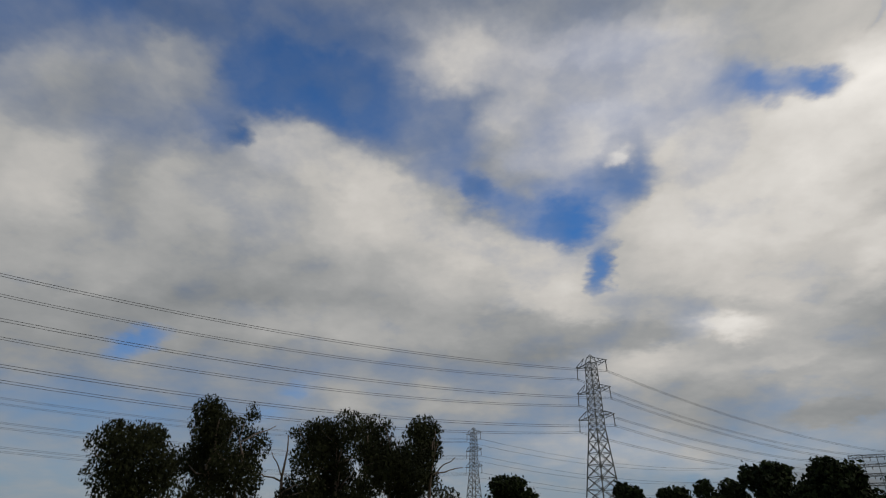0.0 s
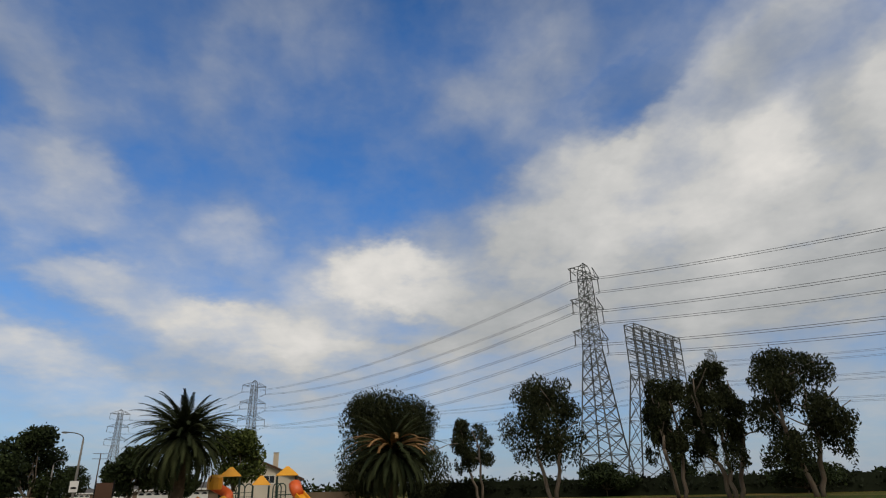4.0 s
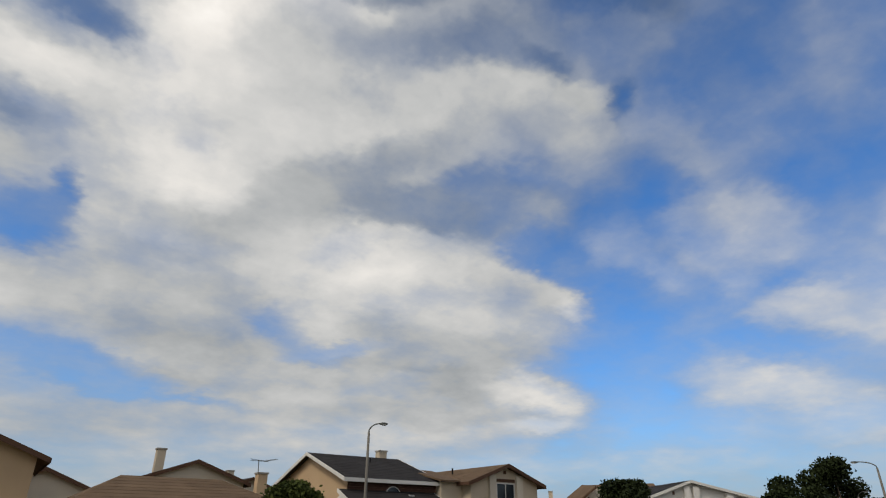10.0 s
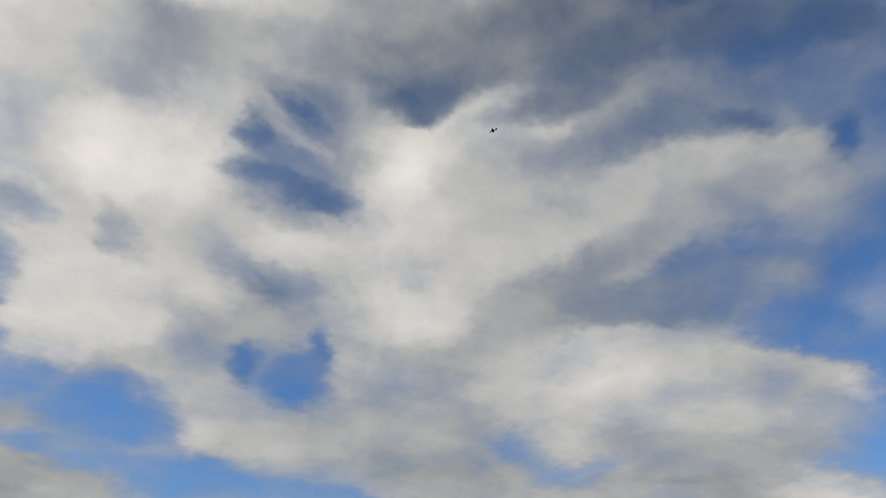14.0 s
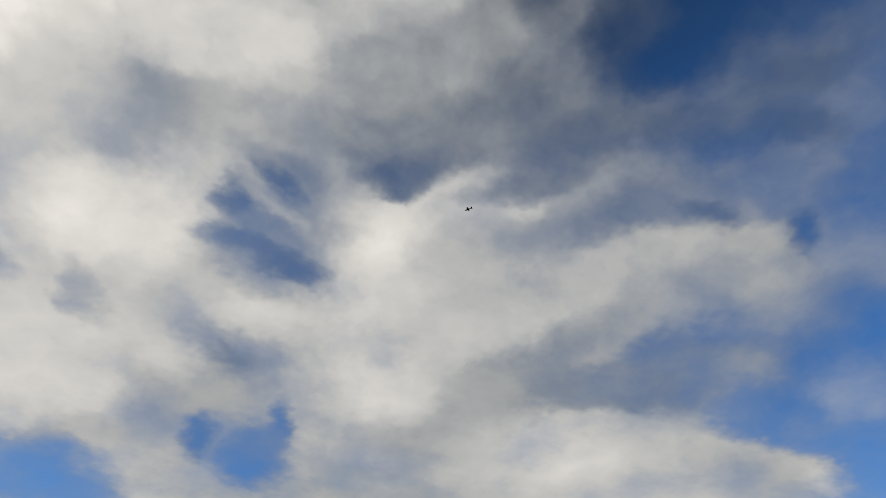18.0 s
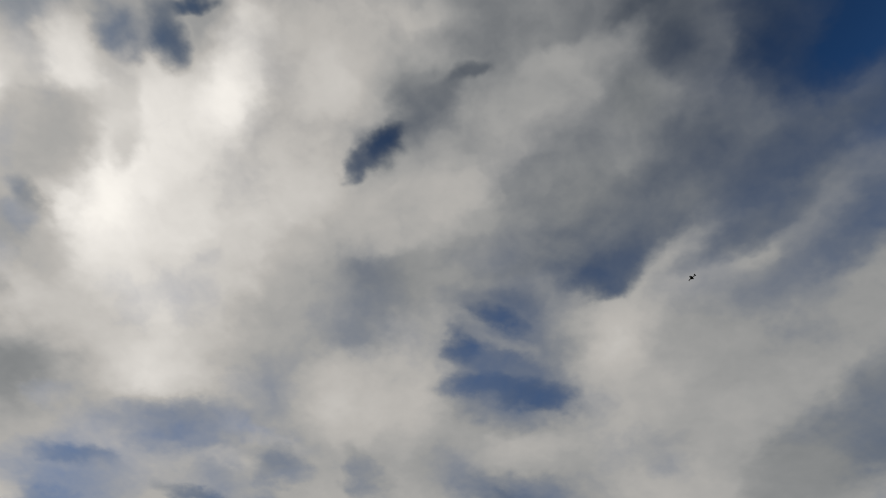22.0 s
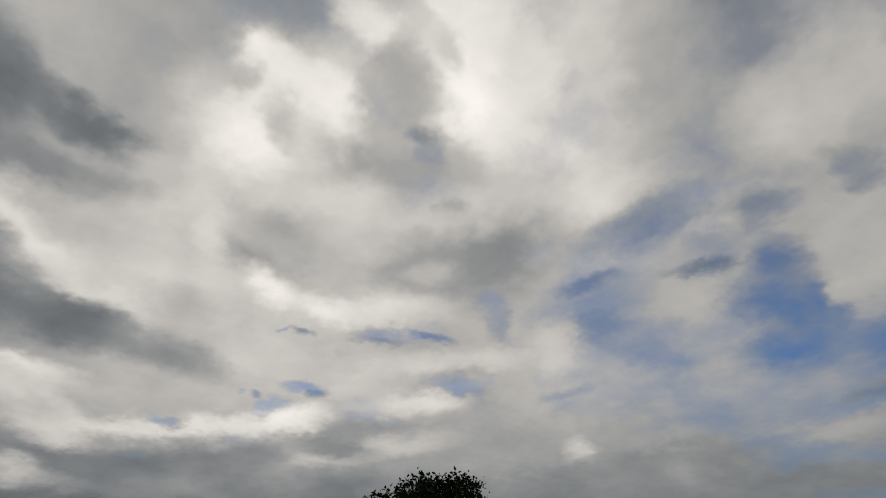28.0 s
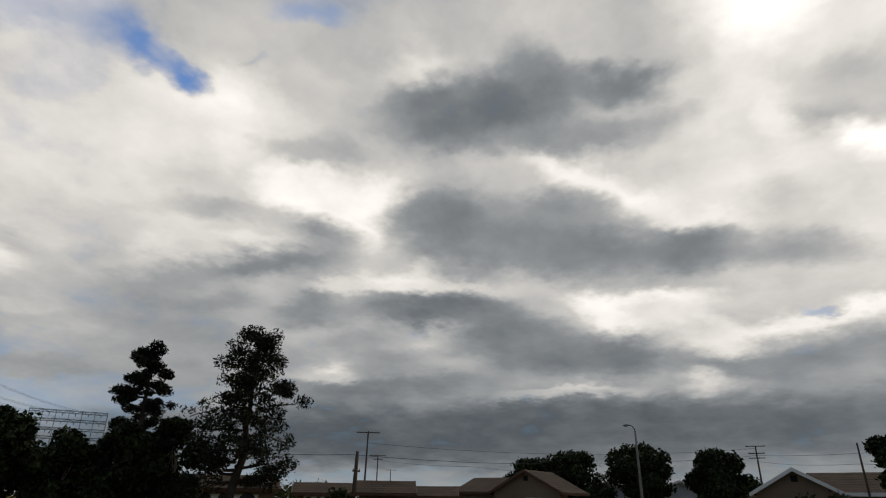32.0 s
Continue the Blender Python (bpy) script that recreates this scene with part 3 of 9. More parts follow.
cloud(282.9, 37.2, 5.7, 2.5, -7, 1.4, 0.556)
cloud(289.6, 32.5, 13.8, 1.9, -6, 1.4, 0.666)
cloud(318.1, 40.0, 8.9, 2.9, 11, 1.4, 0.769)
cloud(302.0, 25.1, 8.9, 6.5, -10, 1.4, 0.563)
cloud(290.4, 22.6, 15.5, 4.0, -12, 1.4, 0.574)
cloud(278.8, 21.4, 6.9, 3.0, -14, 1.4, 0.593)
cloud(291.3, 26.4, 7.8, 2.4, -4, 1.4, 0.648)
cloud(304.2, 19.1, 8.9, 1.2, 1, 1.4, 0.984)
cloud(313.2, 18.7, 4.7, 1.0, 4, 1.4, 0.913)
cloud(303.0, 17.0, 11.3, 2.2, 6, 1.4, 0.519)
cloud(315.7, 15.9, 6.2, 2.3, 4, 1.4, 0.556)
cloud(325.5, 16.4, 7.0, 1.5, 8, 1.4, 0.630)
cloud(334.4, 13.2, 8.9, 1.0, 9, 1.4, 0.746)
cloud(285.6, 16.0, 5.9, 1.9, -30, 1.4, 1.080)
cloud(280.7, 15.1, 6.9, 2.3, -27, 1.4, 0.984)
cloud(288.5, 12.5, 11.3, 3.1, -5, 1.4, 0.526)
cloud(298.0, 14.3, 6.4, 4.0, -10, 1.4, 0.548)
cloud(307.3, 12.1, 6.3, 2.0, 2, 1.4, 0.630)
cloud(314.6, 10.3, 6.8, 0.9, 3, 1.4, 0.841)
cloud(291.4, 9.1, 7.6, 0.6, -1, 1.4, 0.865)
cloud(320.3, 11.4, 8.7, 1.9, 4, 1.4, 0.722)
cloud(335.6, 9.5, 6.8, 1.2, 7, 1.4, 0.666)
cloud(307.0, 5.5, 59.2, 3.7, 1, 1.4, 0.445)
cloud(335.6, 36.5, 4.7, 2.4, -12, 0.3, 0.841)
cloud(331.0, 35.4, 2.6, 1.8, -20, 0.25, 0.817)
cloud(343.3, 35.9, 6.4, 2.2, 16, 0.45, 0.865)
cloud(321.3, 43.1, 5.7, 1.7, 14, 0.5, 0.841)
cloud(324.1, 38.5, 2.9, 0.7, 34, 0.8, 0.793)
cloud(278.5, 29.4, 9.0, 3.7, -1, 1.4, 0.960)
cloud(275.4, 26.4, 10.0, 2.9, 10, 1.4, 1.008)
cloud(268.3, 15.0, 2.3, 0.7, 3, 0.85, 0.793)
# over the corner house
cloud(267.9, 40.4, 11.7, 9.8, 30, 1.4, 1.120)
cloud(259.0, 45.6, 3.3, 6.8, 24, 1.4, 1.156)
cloud(248.6, 47.3, 4.3, 6.5, 6, 1.2, 0.812)
cloud(245.9, 42.8, 2.9, 1.5, -7, 1, 0.709)
cloud(233.7, 48.3, 5.4, 9.6, 5, 1.4, 1.094)
cloud(264.3, 42.3, 2.5, 4.0, 27, 1.3, 0.915)
cloud(270.2, 44.7, 2.9, 1.9, 34, 1.3, 0.915)
cloud(258.0, 36.9, 11.8, 3.6, 9, 1.4, 1.002)
cloud(245.7, 36.0, 18.8, 4.7, 11, 1.3, 0.992)
cloud(269.2, 29.6, 3.2, 11.7, 24, 1.4, 1.022)
cloud(253.3, 33.0, 4.2, 3.0, 15, 1.35, 0.899)
cloud(246.8, 30.1, 4.5, 2.3, -10, 1.3, 0.889)
cloud(243.8, 36.1, 2.3, 1.6, 10, 1.3, 0.863)
cloud(262.5, 27.5, 5.0, 2.7, -16, 1.4, 1.171)
cloud(256.6, 26.1, 4.0, 2.1, -8, 1.4, 1.171)
cloud(250.4, 26.3, 8.5, 3.0, 0, 1.4, 1.069)
cloud(248.2, 21.1, 21.2, 1.9, 8, 1.4, 0.992)
cloud(251.4, 23.9, 4.2, 0.9, -5, 0.85, 0.838)
cloud(247.2, 23.8, 1.5, 0.6, -7, 0.85, 0.838)
cloud(259.9, 24.1, 0.9, 0.4, 15, 0.85, 0.889)
cloud(239.2, 26.2, 2.3, 3.2, 6, 0.85, 0.786)
cloud(257.7, 18.6, 2.4, 0.7, 11, 0.85, 0.889)
cloud(263.9, 17.8, 0.6, 0.6, 13, 0.85, 0.889)
cloud(262.1, 16.4, 1.1, 0.8, 48, 0.85, 0.889)
cloud(259.7, 15.5, 6.9, 1.7, 10, 1.4, 1.156)
cloud(247.5, 17.7, 9.1, 1.8, 7, 1.4, 1.069)
cloud(242.7, 19.7, 7.4, 1.1, 6, 0.8, 0.838)
cloud(224.9, 24.7, 13.6, 7.2, -1, 0.82, 0.786)
cloud(228.5, 27.9, 4.9, 1.0, 6, 0.85, 0.709)
cloud(222.8, 33.2, 4.8, 2.0, -2, 0.8, 0.709)
cloud(228.4, 24.1, 4.0, 1.6, 1, 0.6, 0.684)
cloud(233.6, 30.9, 3.2, 1.6, 24, 1.2, 0.863)
cloud(232.2, 18.3, 3.9, 0.8, 7, 0.85, 0.786)
cloud(220.2, 25.1, 6.4, 3.2, -3, 1.3, 0.863)
cloud(217.0, 27.6, 4.7, 1.0, -9, 0.85, 0.607)
cloud(212.2, 22.7, 4.9, 3.9, -47, 0.25, 0.581)
cloud(212.8, 19.7, 5.3, 2.1, -5, 0.3, 0.607)
cloud(203.0, 26.4, 7.7, 7.5, -11, 1.4, 0.863)
cloud(213.4, 32.1, 4.7, 1.6, 3, 1.2, 0.838)
cloud(198.8, 17.8, 7.0, 3.8, -9, 0.1, 0.556)
cloud(204.7, 19.1, 5.5, 2.2, -7, 0.35, 0.633)
cloud(194.8, 13.6, 6.3, 1.6, -8, 0.15, 0.581)
cloud(207.9, 15.1, 5.0, 1.1, 0, 0.85, 0.633)
cloud(190.4, 20.8, 4.4, 4.0, -15, 1, 0.709)
cloud(190.1, 17.2, 2.7, 2.6, -12, 1.1, 0.786)
cloud(187.8, 23.4, 2.1, 2.0, -18, 0.3, 0.479)
cloud(187.9, 30.0, 4.5, 2.0, -4, 0.8, 0.556)
cloud(202.6, 32.4, 4.3, 1.8, -34, 0.95, 0.709)
cloud(211.1, 31.3, 3.8, 2.0, -8, 0.9, 0.684)
cloud(194.3, 29.5, 5.7, 3.6, -17, 1.3, 0.838)
cloud(234.2, 15.7, 9.2, 1.1, 2, 0.9, 0.863)
cloud(217.9, 17.7, 9.2, 2.3, -7, 0.9, 0.786)
cloud(223.3, 20.9, 6.3, 2.0, -21, 0.65, 0.735)
cloud(241.6, 12.9, 35.8, 5.0, 4, 1.4, 0.786)
cloud(231.2, 8.1, 43.5, 6.1, 1, 1.4, 0.622)
cloud(251.3, 13.5, 13.0, 1.7, 6, 1.4, 0.966)
cloud(261.4, 12.2, 4.3, 1.9, 9, 1.4, 0.709)
cloud(254.1, 13.6, 5.8, 1.3, -5, 1.4, 0.709)
cloud(258.7, 9.7, 13.9, 2.5, 6, 1.4, 0.658)
cloud(236.6, 12.7, 9.0, 1.8, 2, 1.4, 0.786)
cloud(231.9, 13.3, 1.9, 1.8, 1, 1.4, 0.966)
cloud(223.5, 11.9, 9.1, 1.8, -0, 1.4, 0.658)
cloud(208.3, 12.8, 10.4, 1.4, -4, 1.4, 0.838)
cloud(203.8, 12.0, 9.8, 2.4, -5, 1.4, 0.684)
cloud(211.3, 9.3, 20.9, 1.7, -2, 1.4, 0.633)
cloud(195.4, 9.1, 5.5, 2.5, -5, 1.4, 0.684)
# over the street
cloud(118.1, 23.4, 7.2, 4.8, -26, 0.6, 0.734)
cloud(112.4, 22.1, 9.5, 3.5, -24, 0.65, 0.734)
cloud(119.9, 25.0, 4.8, 2.4, -21, 0.5, 0.715)
cloud(102.6, 22.2, 5.1, 3.8, -18, 0.5, 0.734)
cloud(98.7, 20.7, 2.8, 3.0, -9, 0.45, 0.715)
cloud(127.5, 24.4, 4.8, 4.0, 2, 0.4, 0.696)
cloud(123.9, 21.5, 4.8, 2.0, -29, 0.45, 0.715)
cloud(107.7, 18.0, 6.9, 3.9, -4, 0.6, 0.734)
cloud(110.5, 16.1, 8.6, 2.8, -13, 1, 0.792)
cloud(106.3, 15.3, 4.5, 2.3, -4, 0.9, 0.792)
cloud(116.2, 11.0, 9.6, 3.6, -11, 1, 0.792)
cloud(112.0, 9.3, 10.1, 2.4, -12, 1, 0.773)
cloud(98.1, 13.1, 13.6, 3.3, -0, 1.1, 0.804)
cloud(102.8, 14.5, 4.4, 2.3, 16, 1, 0.831)
cloud(96.1, 11.0, 13.1, 1.5, -5, 1, 0.734)
cloud(93.7, 18.9, 4.1, 4.0, 55, 0.6, 0.715)
cloud(89.1, 14.9, 8.7, 2.1, -9, 0.8, 0.696)
cloud(88.5, 18.5, 5.8, 4.1, 12, 1.15, 0.843)
cloud(85.5, 19.7, 3.3, 3.3, 22, 1.1, 0.850)
cloud(108.4, 7.6, 11.3, 2.3, -2, 0.8, 0.734)
cloud(126.9, 5.2, 23.6, 1.9, 1, 0.55, 0.734)
cloud(142.5, 18.5, 14.5, 4.6, -20, 1.15, 0.773)
cloud(153.8, 23.0, 15.2, 6.3, -3, 1.15, 0.820)
cloud(157.3, 18.5, 6.9, 4.7, 13, 1.15, 0.773)
cloud(145.6, 14.6, 15.3, 2.3, 6, 1.1, 0.676)
cloud(155.9, 15.1, 7.0, 1.0, 10, 0.6, 0.676)
cloud(154.0, 11.2, 11.9, 1.7, 7, 1.1, 0.715)
cloud(136.8, 11.7, 7.6, 2.3, -7, 1.1, 0.792)
cloud(134.6, 10.7, 4.7, 1.9, -28, 1.1, 0.820)
cloud(147.1, 7.5, 16.6, 1.5, 4, 1, 0.734)
cloud(135.5, 8.3, 5.4, 1.2, -3, 0.8, 0.773)
cloud(131.8, 18.8, 2.4, 2.0, -27, 1, 0.792)
cloud(153.0, 32.1, 15.8, 3.9, 23, 1, 0.638)
cloud(131.0, 35.8, 11.0, 3.7, -19, 0.8, 0.638)
cloud(127.7, 31.1, 7.7, 3.8, -22, 0.65, 0.638)
cloud(120.4, 32.7, 6.2, 3.0, -30, 0.65, 0.657)
cloud(135.9, 28.5, 6.7, 3.8, -14, 0.8, 0.638)
cloud(135.6, 25.4, 3.8, 3.1, 6, 0.2, 0.580)
cloud(132.1, 23.1, 2.4, 2.4, 4, 0.2, 0.580)
cloud(128.3, 14.2, 5.6, 7.3, 2, 0.02, 0.618)
cloud(127.0, 8.8, 4.8, 4.0, 1, 0.05, 0.657)
cloud(106.5, 33.2, 8.9, 4.2, -28, 0.3, 0.618)
# over the palms
cloud(88.0, 27.7, 11.9, 6.4, 2, -0.1, 0.594)
cloud(91.6, 39.3, 16.5, 6.5, 6, 0.08, 0.594)
cloud(115.6, 25.8, 6.4, 3.4, -14, 0.85, 0.732)
cloud(120.7, 35.2, 5.1, 3.8, 1, 0.55, 0.673)
cloud(113.8, 31.9, 5.3, 6.2, -17, 0.45, 0.653)
cloud(112.6, 24.2, 4.3, 3.5, -10, 0.7, 0.732)
cloud(102.6, 22.3, 4.3, 3.8, -14, 0.6, 0.732)
cloud(116.7, 19.5, 3.3, 2.7, 12, 0.5, 0.713)
cloud(111.7, 17.2, 5.5, 2.5, 9, 0.95, 0.792)
cloud(108.7, 15.2, 4.6, 2.8, -15, 0.9, 0.772)
cloud(96.5, 13.6, 12.7, 3.4, -6, 1.05, 0.792)
cloud(100.6, 14.4, 5.7, 2.2, -1, 1.1, 0.823)
cloud(114.5, 10.9, 6.7, 2.3, -0, 0.85, 0.772)
cloud(90.3, 15.4, 6.3, 3.2, 1, 0.8, 0.713)
cloud(85.4, 18.9, 8.8, 4.0, 0, 1.1, 0.811)
cloud(84.9, 20.3, 5.6, 2.0, 0, 1.15, 0.839)
cloud(111.7, 8.0, 7.0, 2.0, 3, 0.6, 0.732)
cloud(74.7, 35.4, 3.9, 3.8, -4, 0.35, 0.673)
cloud(60.1, 40.0, 8.9, 4.3, 6, 0.45, 0.693)
cloud(49.3, 32.5, 11.1, 7.8, 20, 0.65, 0.713)
cloud(43.7, 26.9, 8.6, 6.0, 16, 0.9, 0.772)
cloud(56.2, 25.2, 13.9, 6.7, 15, 1.15, 0.811)
cloud(53.9, 23.8, 10.1, 3.7, 4, 1.15, 0.823)
cloud(69.9, 27.2, 8.6, 4.0, 24, 0.95, 0.732)
cloud(60.3, 32.6, 3.6, 3.0, 30, 0.1, 0.594)
cloud(78.3, 41.1, 11.5, 5.1, -2, 0.02, 0.594)
cloud(93.7, 33.6, 10.6, 4.6, 6, 0, 0.594)
# over the gum trees
cloud(29.5, 28.7, 14.0, 6.3, -4, 1.15, 0.813)
cloud(52.7, 25.5, 10.1, 5.5, 17, 1.15, 0.790)
cloud(47.5, 33.7, 8.2, 4.0, 38, 0.9, 0.652)
cloud(41.7, 27.0, 4.2, 7.5, 1, 1.1, 0.698)
cloud(49.0, 19.6, 13.7, 4.3, 12, 1.15, 0.744)
cloud(356.2, 41.0, 14.0, 2.8, -14, 0.7, 0.836)
cloud(341.3, 32.8, 6.7, 6.7, 2, 0.95, 0.904)
cloud(342.4, 27.0, 8.7, 4.8, 0, 1.15, 0.964)
cloud(24.1, 40.4, 11.5, 4.4, -1, 0.15, 0.560)
cloud(57.9, 33.7, 3.3, 2.5, 25, 0.25, 0.514)
cloud(44.2, 38.5, 6.0, 2.1, 7, 0.45, 0.652)
cloud(24.4, 44.3, 11.3, 1.8, 5, 0.4, 0.652)
cloud(40.0, 38.4, 4.1, 4.4, -17, 0.8, 0.698)
cloud(27.5, 34.1, 6.2, 3.5, -9, 1.15, 0.904)
cloud(17.3, 31.4, 8.8, 4.0, -25, 1.15, 0.904)
cloud(14.2, 28.7, 6.4, 4.0, -21, 1.15, 0.881)
cloud(359.9, 24.5, 9.0, 3.1, -23, 1.15, 0.918)
cloud(5.4, 26.1, 9.3, 4.0, -15, 1.15, 0.891)
cloud(354.2, 20.7, 4.2, 2.2, -8, 1.1, 0.859)
cloud(350.6, 31.6, 4.2, 4.2, -35, 0.35, 0.652)
cloud(355.6, 28.0, 3.6, 3.8, -11, -0.1, 0.606)
cloud(353.2, 23.6, 1.5, 3.3, -21, 0.15, 0.652)
cloud(5.5, 31.4, 2.7, 2.3, -26, 0.2, 0.606)
cloud(32.6, 35.1, 2.3, 1.5, 9, 0.3, 0.560)
cloud(1.0, 38.5, 5.7, 3.0, 10, 0.75, 0.859)
cloud(355.4, 35.5, 6.9, 3.0, 13, 0.75, 0.904)
cloud(343.5, 38.7, 5.9, 2.6, -12, 0.9, 0.927)
cloud(343.2, 16.9, 6.8, 2.0, -5, 1.2, 1.019)
cloud(348.3, 19.3, 7.6, 2.1, -10, 1.1, 0.790)
cloud(0.7, 18.3, 8.9, 2.3, -5, 1.15, 0.698)
cloud(9.7, 22.1, 9.5, 3.2, -3, 1.15, 0.767)
cloud(20.1, 17.9, 20.1, 3.2, 1, 1.15, 0.767)
cloud(11.9, 12.1, 23.5, 3.1, -1, 1.05, 0.721)
cloud(345.9, 10.5, 8.6, 5.3, -6, 1.15, 0.698)
cloud(351.0, 17.2, 6.5, 2.2, -8, 1.1, 0.698)
cloud(37.2, 15.1, 3.2, 1.7, 27, 0.05, 0.698)
cloud(23.2, 12.3, 2.4, 1.2, 2, 0.35, 0.698)
cloud(25.8, 9.9, 2.3, 0.9, 2, 0.4, 0.698)
cloud(350.7, 33.6, 2.0, 1.3, 6, 0.8, 0.950)
# the clear gap above them
cloud(76.5, 29.3, 6.0, 5.2, 22, 0.1, 0.547)
cloud(67.3, 38.3, 16.8, 4.0, 19, 0.4, 0.614)
cloud(58.5, 34.5, 5.0, 2.9, 12, 0.3, 0.569)
cloud(42.8, 42.6, 10.6, 2.9, 3, 0.25, 0.547)
cloud(76.7, 35.7, 6.7, 3.1, 25, 0.35, 0.614)
# the bank beside the far tower
cloud(338.0, 19.1, 6.1, 3.2, -10, 1.15, 0.883)
cloud(340.2, 21.5, 9.6, 2.9, -11, 1.15, 0.874)
cloud(335.2, 15.0, 8.5, 3.3, -9, 1.15, 0.791)
cloud(333.9, 24.9, 8.1, 4.1, -4, 1.15, 0.952)
cloud(299.1, 6.2, 83, 3.4, 2, 1.25, 0.418)
cloud(251, 6, 16, 5, 0, 1.25, 0.502)
cloud(326, 12, 14, 8, 0, 1.25, 0.667)

# above the clear gaps the blue of the sky, with haze low down
sky = wnode("ShaderNodeTexSky")
sky.sky_type, sky.sun_disc = "NISHITA", False
sky.sun_elevation, sky.sun_rotation = radians(SUN_EL), radians(-SUN_AZ)
sky.air_density, sky.dust_density, sky.ozone_density = 1.0, 0.4, 2.5
blue = wnode("ShaderNodeMix")
blue.data_type, blue.blend_type = "RGBA", "MULTIPLY"
blue.inputs[0].default_value = 1.0
deep = wrange(z, 0.6, 1.0, 1.0, 0.2)
wt.links.new(wvec("SCALE", sky.outputs[0]), blue.inputs[6])
wt.links.new(deep, blue.inputs[6].links[0].from_node.inputs[3])
blue.inputs[7].default_value = (0.043, 0.100, 0.155, 1)
haze = wnode("ShaderNodeMix")
haze.data_type = "RGBA"
wt.links.new(wmath("POWER", wmath("SUBTRACT", 1.0, wmath("MAXIMUM", z, 0.0)), 7.0), haze.inputs[0])
wt.links.new(blue.outputs[2], haze.inputs[6])
haze.inputs[7].default_value = (0.34, 0.44, 0.575, 1)
apart = wnode("ShaderNodeSeparateXYZ", i0=field)
ragged = wmath("ADD", wmath("MULTIPLY_ADD", grain, 0.95, -0.475), wmath("MULTIPLY_ADD", puffs, 0.8, -0.4))
mask = wrange(wmath("ADD", apart.outputs[0], ragged), -0.15, 1.15, 0.04, 1.0, "LINEAR")
light = wmath("ADD", apart.outputs[1], wmath("MULTIPLY_ADD", puffs, 0.24, -0.12))
light = wmath("ADD", light, wmath("MULTIPLY_ADD", grain, 0.18, -0.09))
tone = wnode("ShaderNodeValToRGB", Fac=wmath("MULTIPLY", light, 0.7, clamp=True))
ramp = tone.color_ramp
ramp.elements[0].position, ramp.elements[0].color = 0.0, (0.0, 0.0, 0.0, 1)
ramp.elements[1].position, ramp.elements[1].color = 0.98, (2.26, 2.16, 1.99, 1)
for v in (0.25, 0.4, 0.5, 0.6, 0.7, 0.8, 0.9, 1.0, 1.15):
    lit = ((v + 0.055) / 1.055) ** 2.4
    e = ramp.elements.new(v * 0.7)
    warm = min(0.34 * (v - 0.68), 0.075)
    e.color = (lit * (0.968 + warm), lit, lit * (1.015 - warm), 1)
mixed = wnode("ShaderNodeMix")
mixed.data_type = "RGBA"
wt.links.new(mask, mixed.inputs[0])
wt.links.new(haze.outputs[2], mixed.inputs[6])
wt.links.new(tone.outputs[0], mixed.inputs[7])
back = wnode("ShaderNodeBackground", i0=mixed.outputs[2], i1=1.0)
wt.links.new(back.outputs[0], wnode("ShaderNodeOutputWorld").inputs[0])

# ---- materials ----
def material(name, colour, rough=0.8, vary=0.18, size=0.6, fine=12.0, bump=0.0, metal=0.0, per="none", tint=None, spread=0.25):
    """A surface with stains at two scales. per: 'object' or 'island' also varies each piece. tint: the colour that stains run towards."""
    m = bpy.data.materials.new(name)
    m.use_nodes = True
    t = m.node_tree
    b = t.nodes["Principled BSDF"]
    b.inputs["Roughness"].default_value, b.inputs["Metallic"].default_value = rough, metal
    b.inputs["Specular IOR Level"].default_value = 0.5 if rough < 0.56 else 0.12

    def node(kind):
        return t.nodes.new(kind)

    geo = node("ShaderNodeNewGeometry")
    stain, speck = node("ShaderNodeTexNoise"), node("ShaderNodeTexNoise")
    for n, s, d in ((stain, size, 4), (speck, fine, 3)):
        n.inputs["Scale"].default_value, n.inputs["Detail"].default_value = s, d
        t.links.new(geo.outputs["Position"], n.inputs["Vector"])
    total = node("ShaderNodeMath")
    total.operation = "MULTIPLY_ADD"
    t.links.new(speck.outputs["Fac"], total.inputs[0])
    total.inputs[1].default_value = 0.5
    t.links.new(stain.outputs["Fac"], total.inputs[2])
    out = total.outputs[0]
    if per != "none":
        rnd = node("ShaderNodeObjectInfo").outputs["Random"] if per == "object" else geo.outputs["Random Per Island"]
        more = node("ShaderNodeMath")
        more.operation = "MULTIPLY_ADD"
        more.inputs[1].default_value = spread * 2
        t.links.new(rnd, more.inputs[0])
        low = node("ShaderNodeMath")
        low.inputs[1].default_value = -spread
        t.links.new(out, low.inputs[0])
        t.links.new(low.outputs[0], more.inputs[2])
        out = more.outputs[0]
    r = node("ShaderNodeMapRange")
    r.inputs["From Min"].default_value, r.inputs["From Max"].default_value = 0.45, 1.05
    t.links.new(out, r.inputs["Value"])
    mix = node("ShaderNodeMix")
    mix.data_type = "RGBA"
    t.links.new(r.outputs[0], mix.inputs[0])
    mix.inputs[6].default_value = (*[c * (1 - vary) for c in colour], 1)
    mix.inputs[7].default_value = (*(tint or [min(1, c * (1 + vary)) for c in colour]), 1)
    t.links.new(mix.outputs[2], b.inputs["Base Color"])
    if bump:
        bp = node("ShaderNodeBump")
        bp.inputs["Strength"].default_value, bp.inputs["Distance"].default_value = bump, 0.03
        t.links.new(speck.outputs["Fac"], bp.inputs["Height"])
        t.links.new(bp.outputs[0], b.inputs["Normal"])
    return m


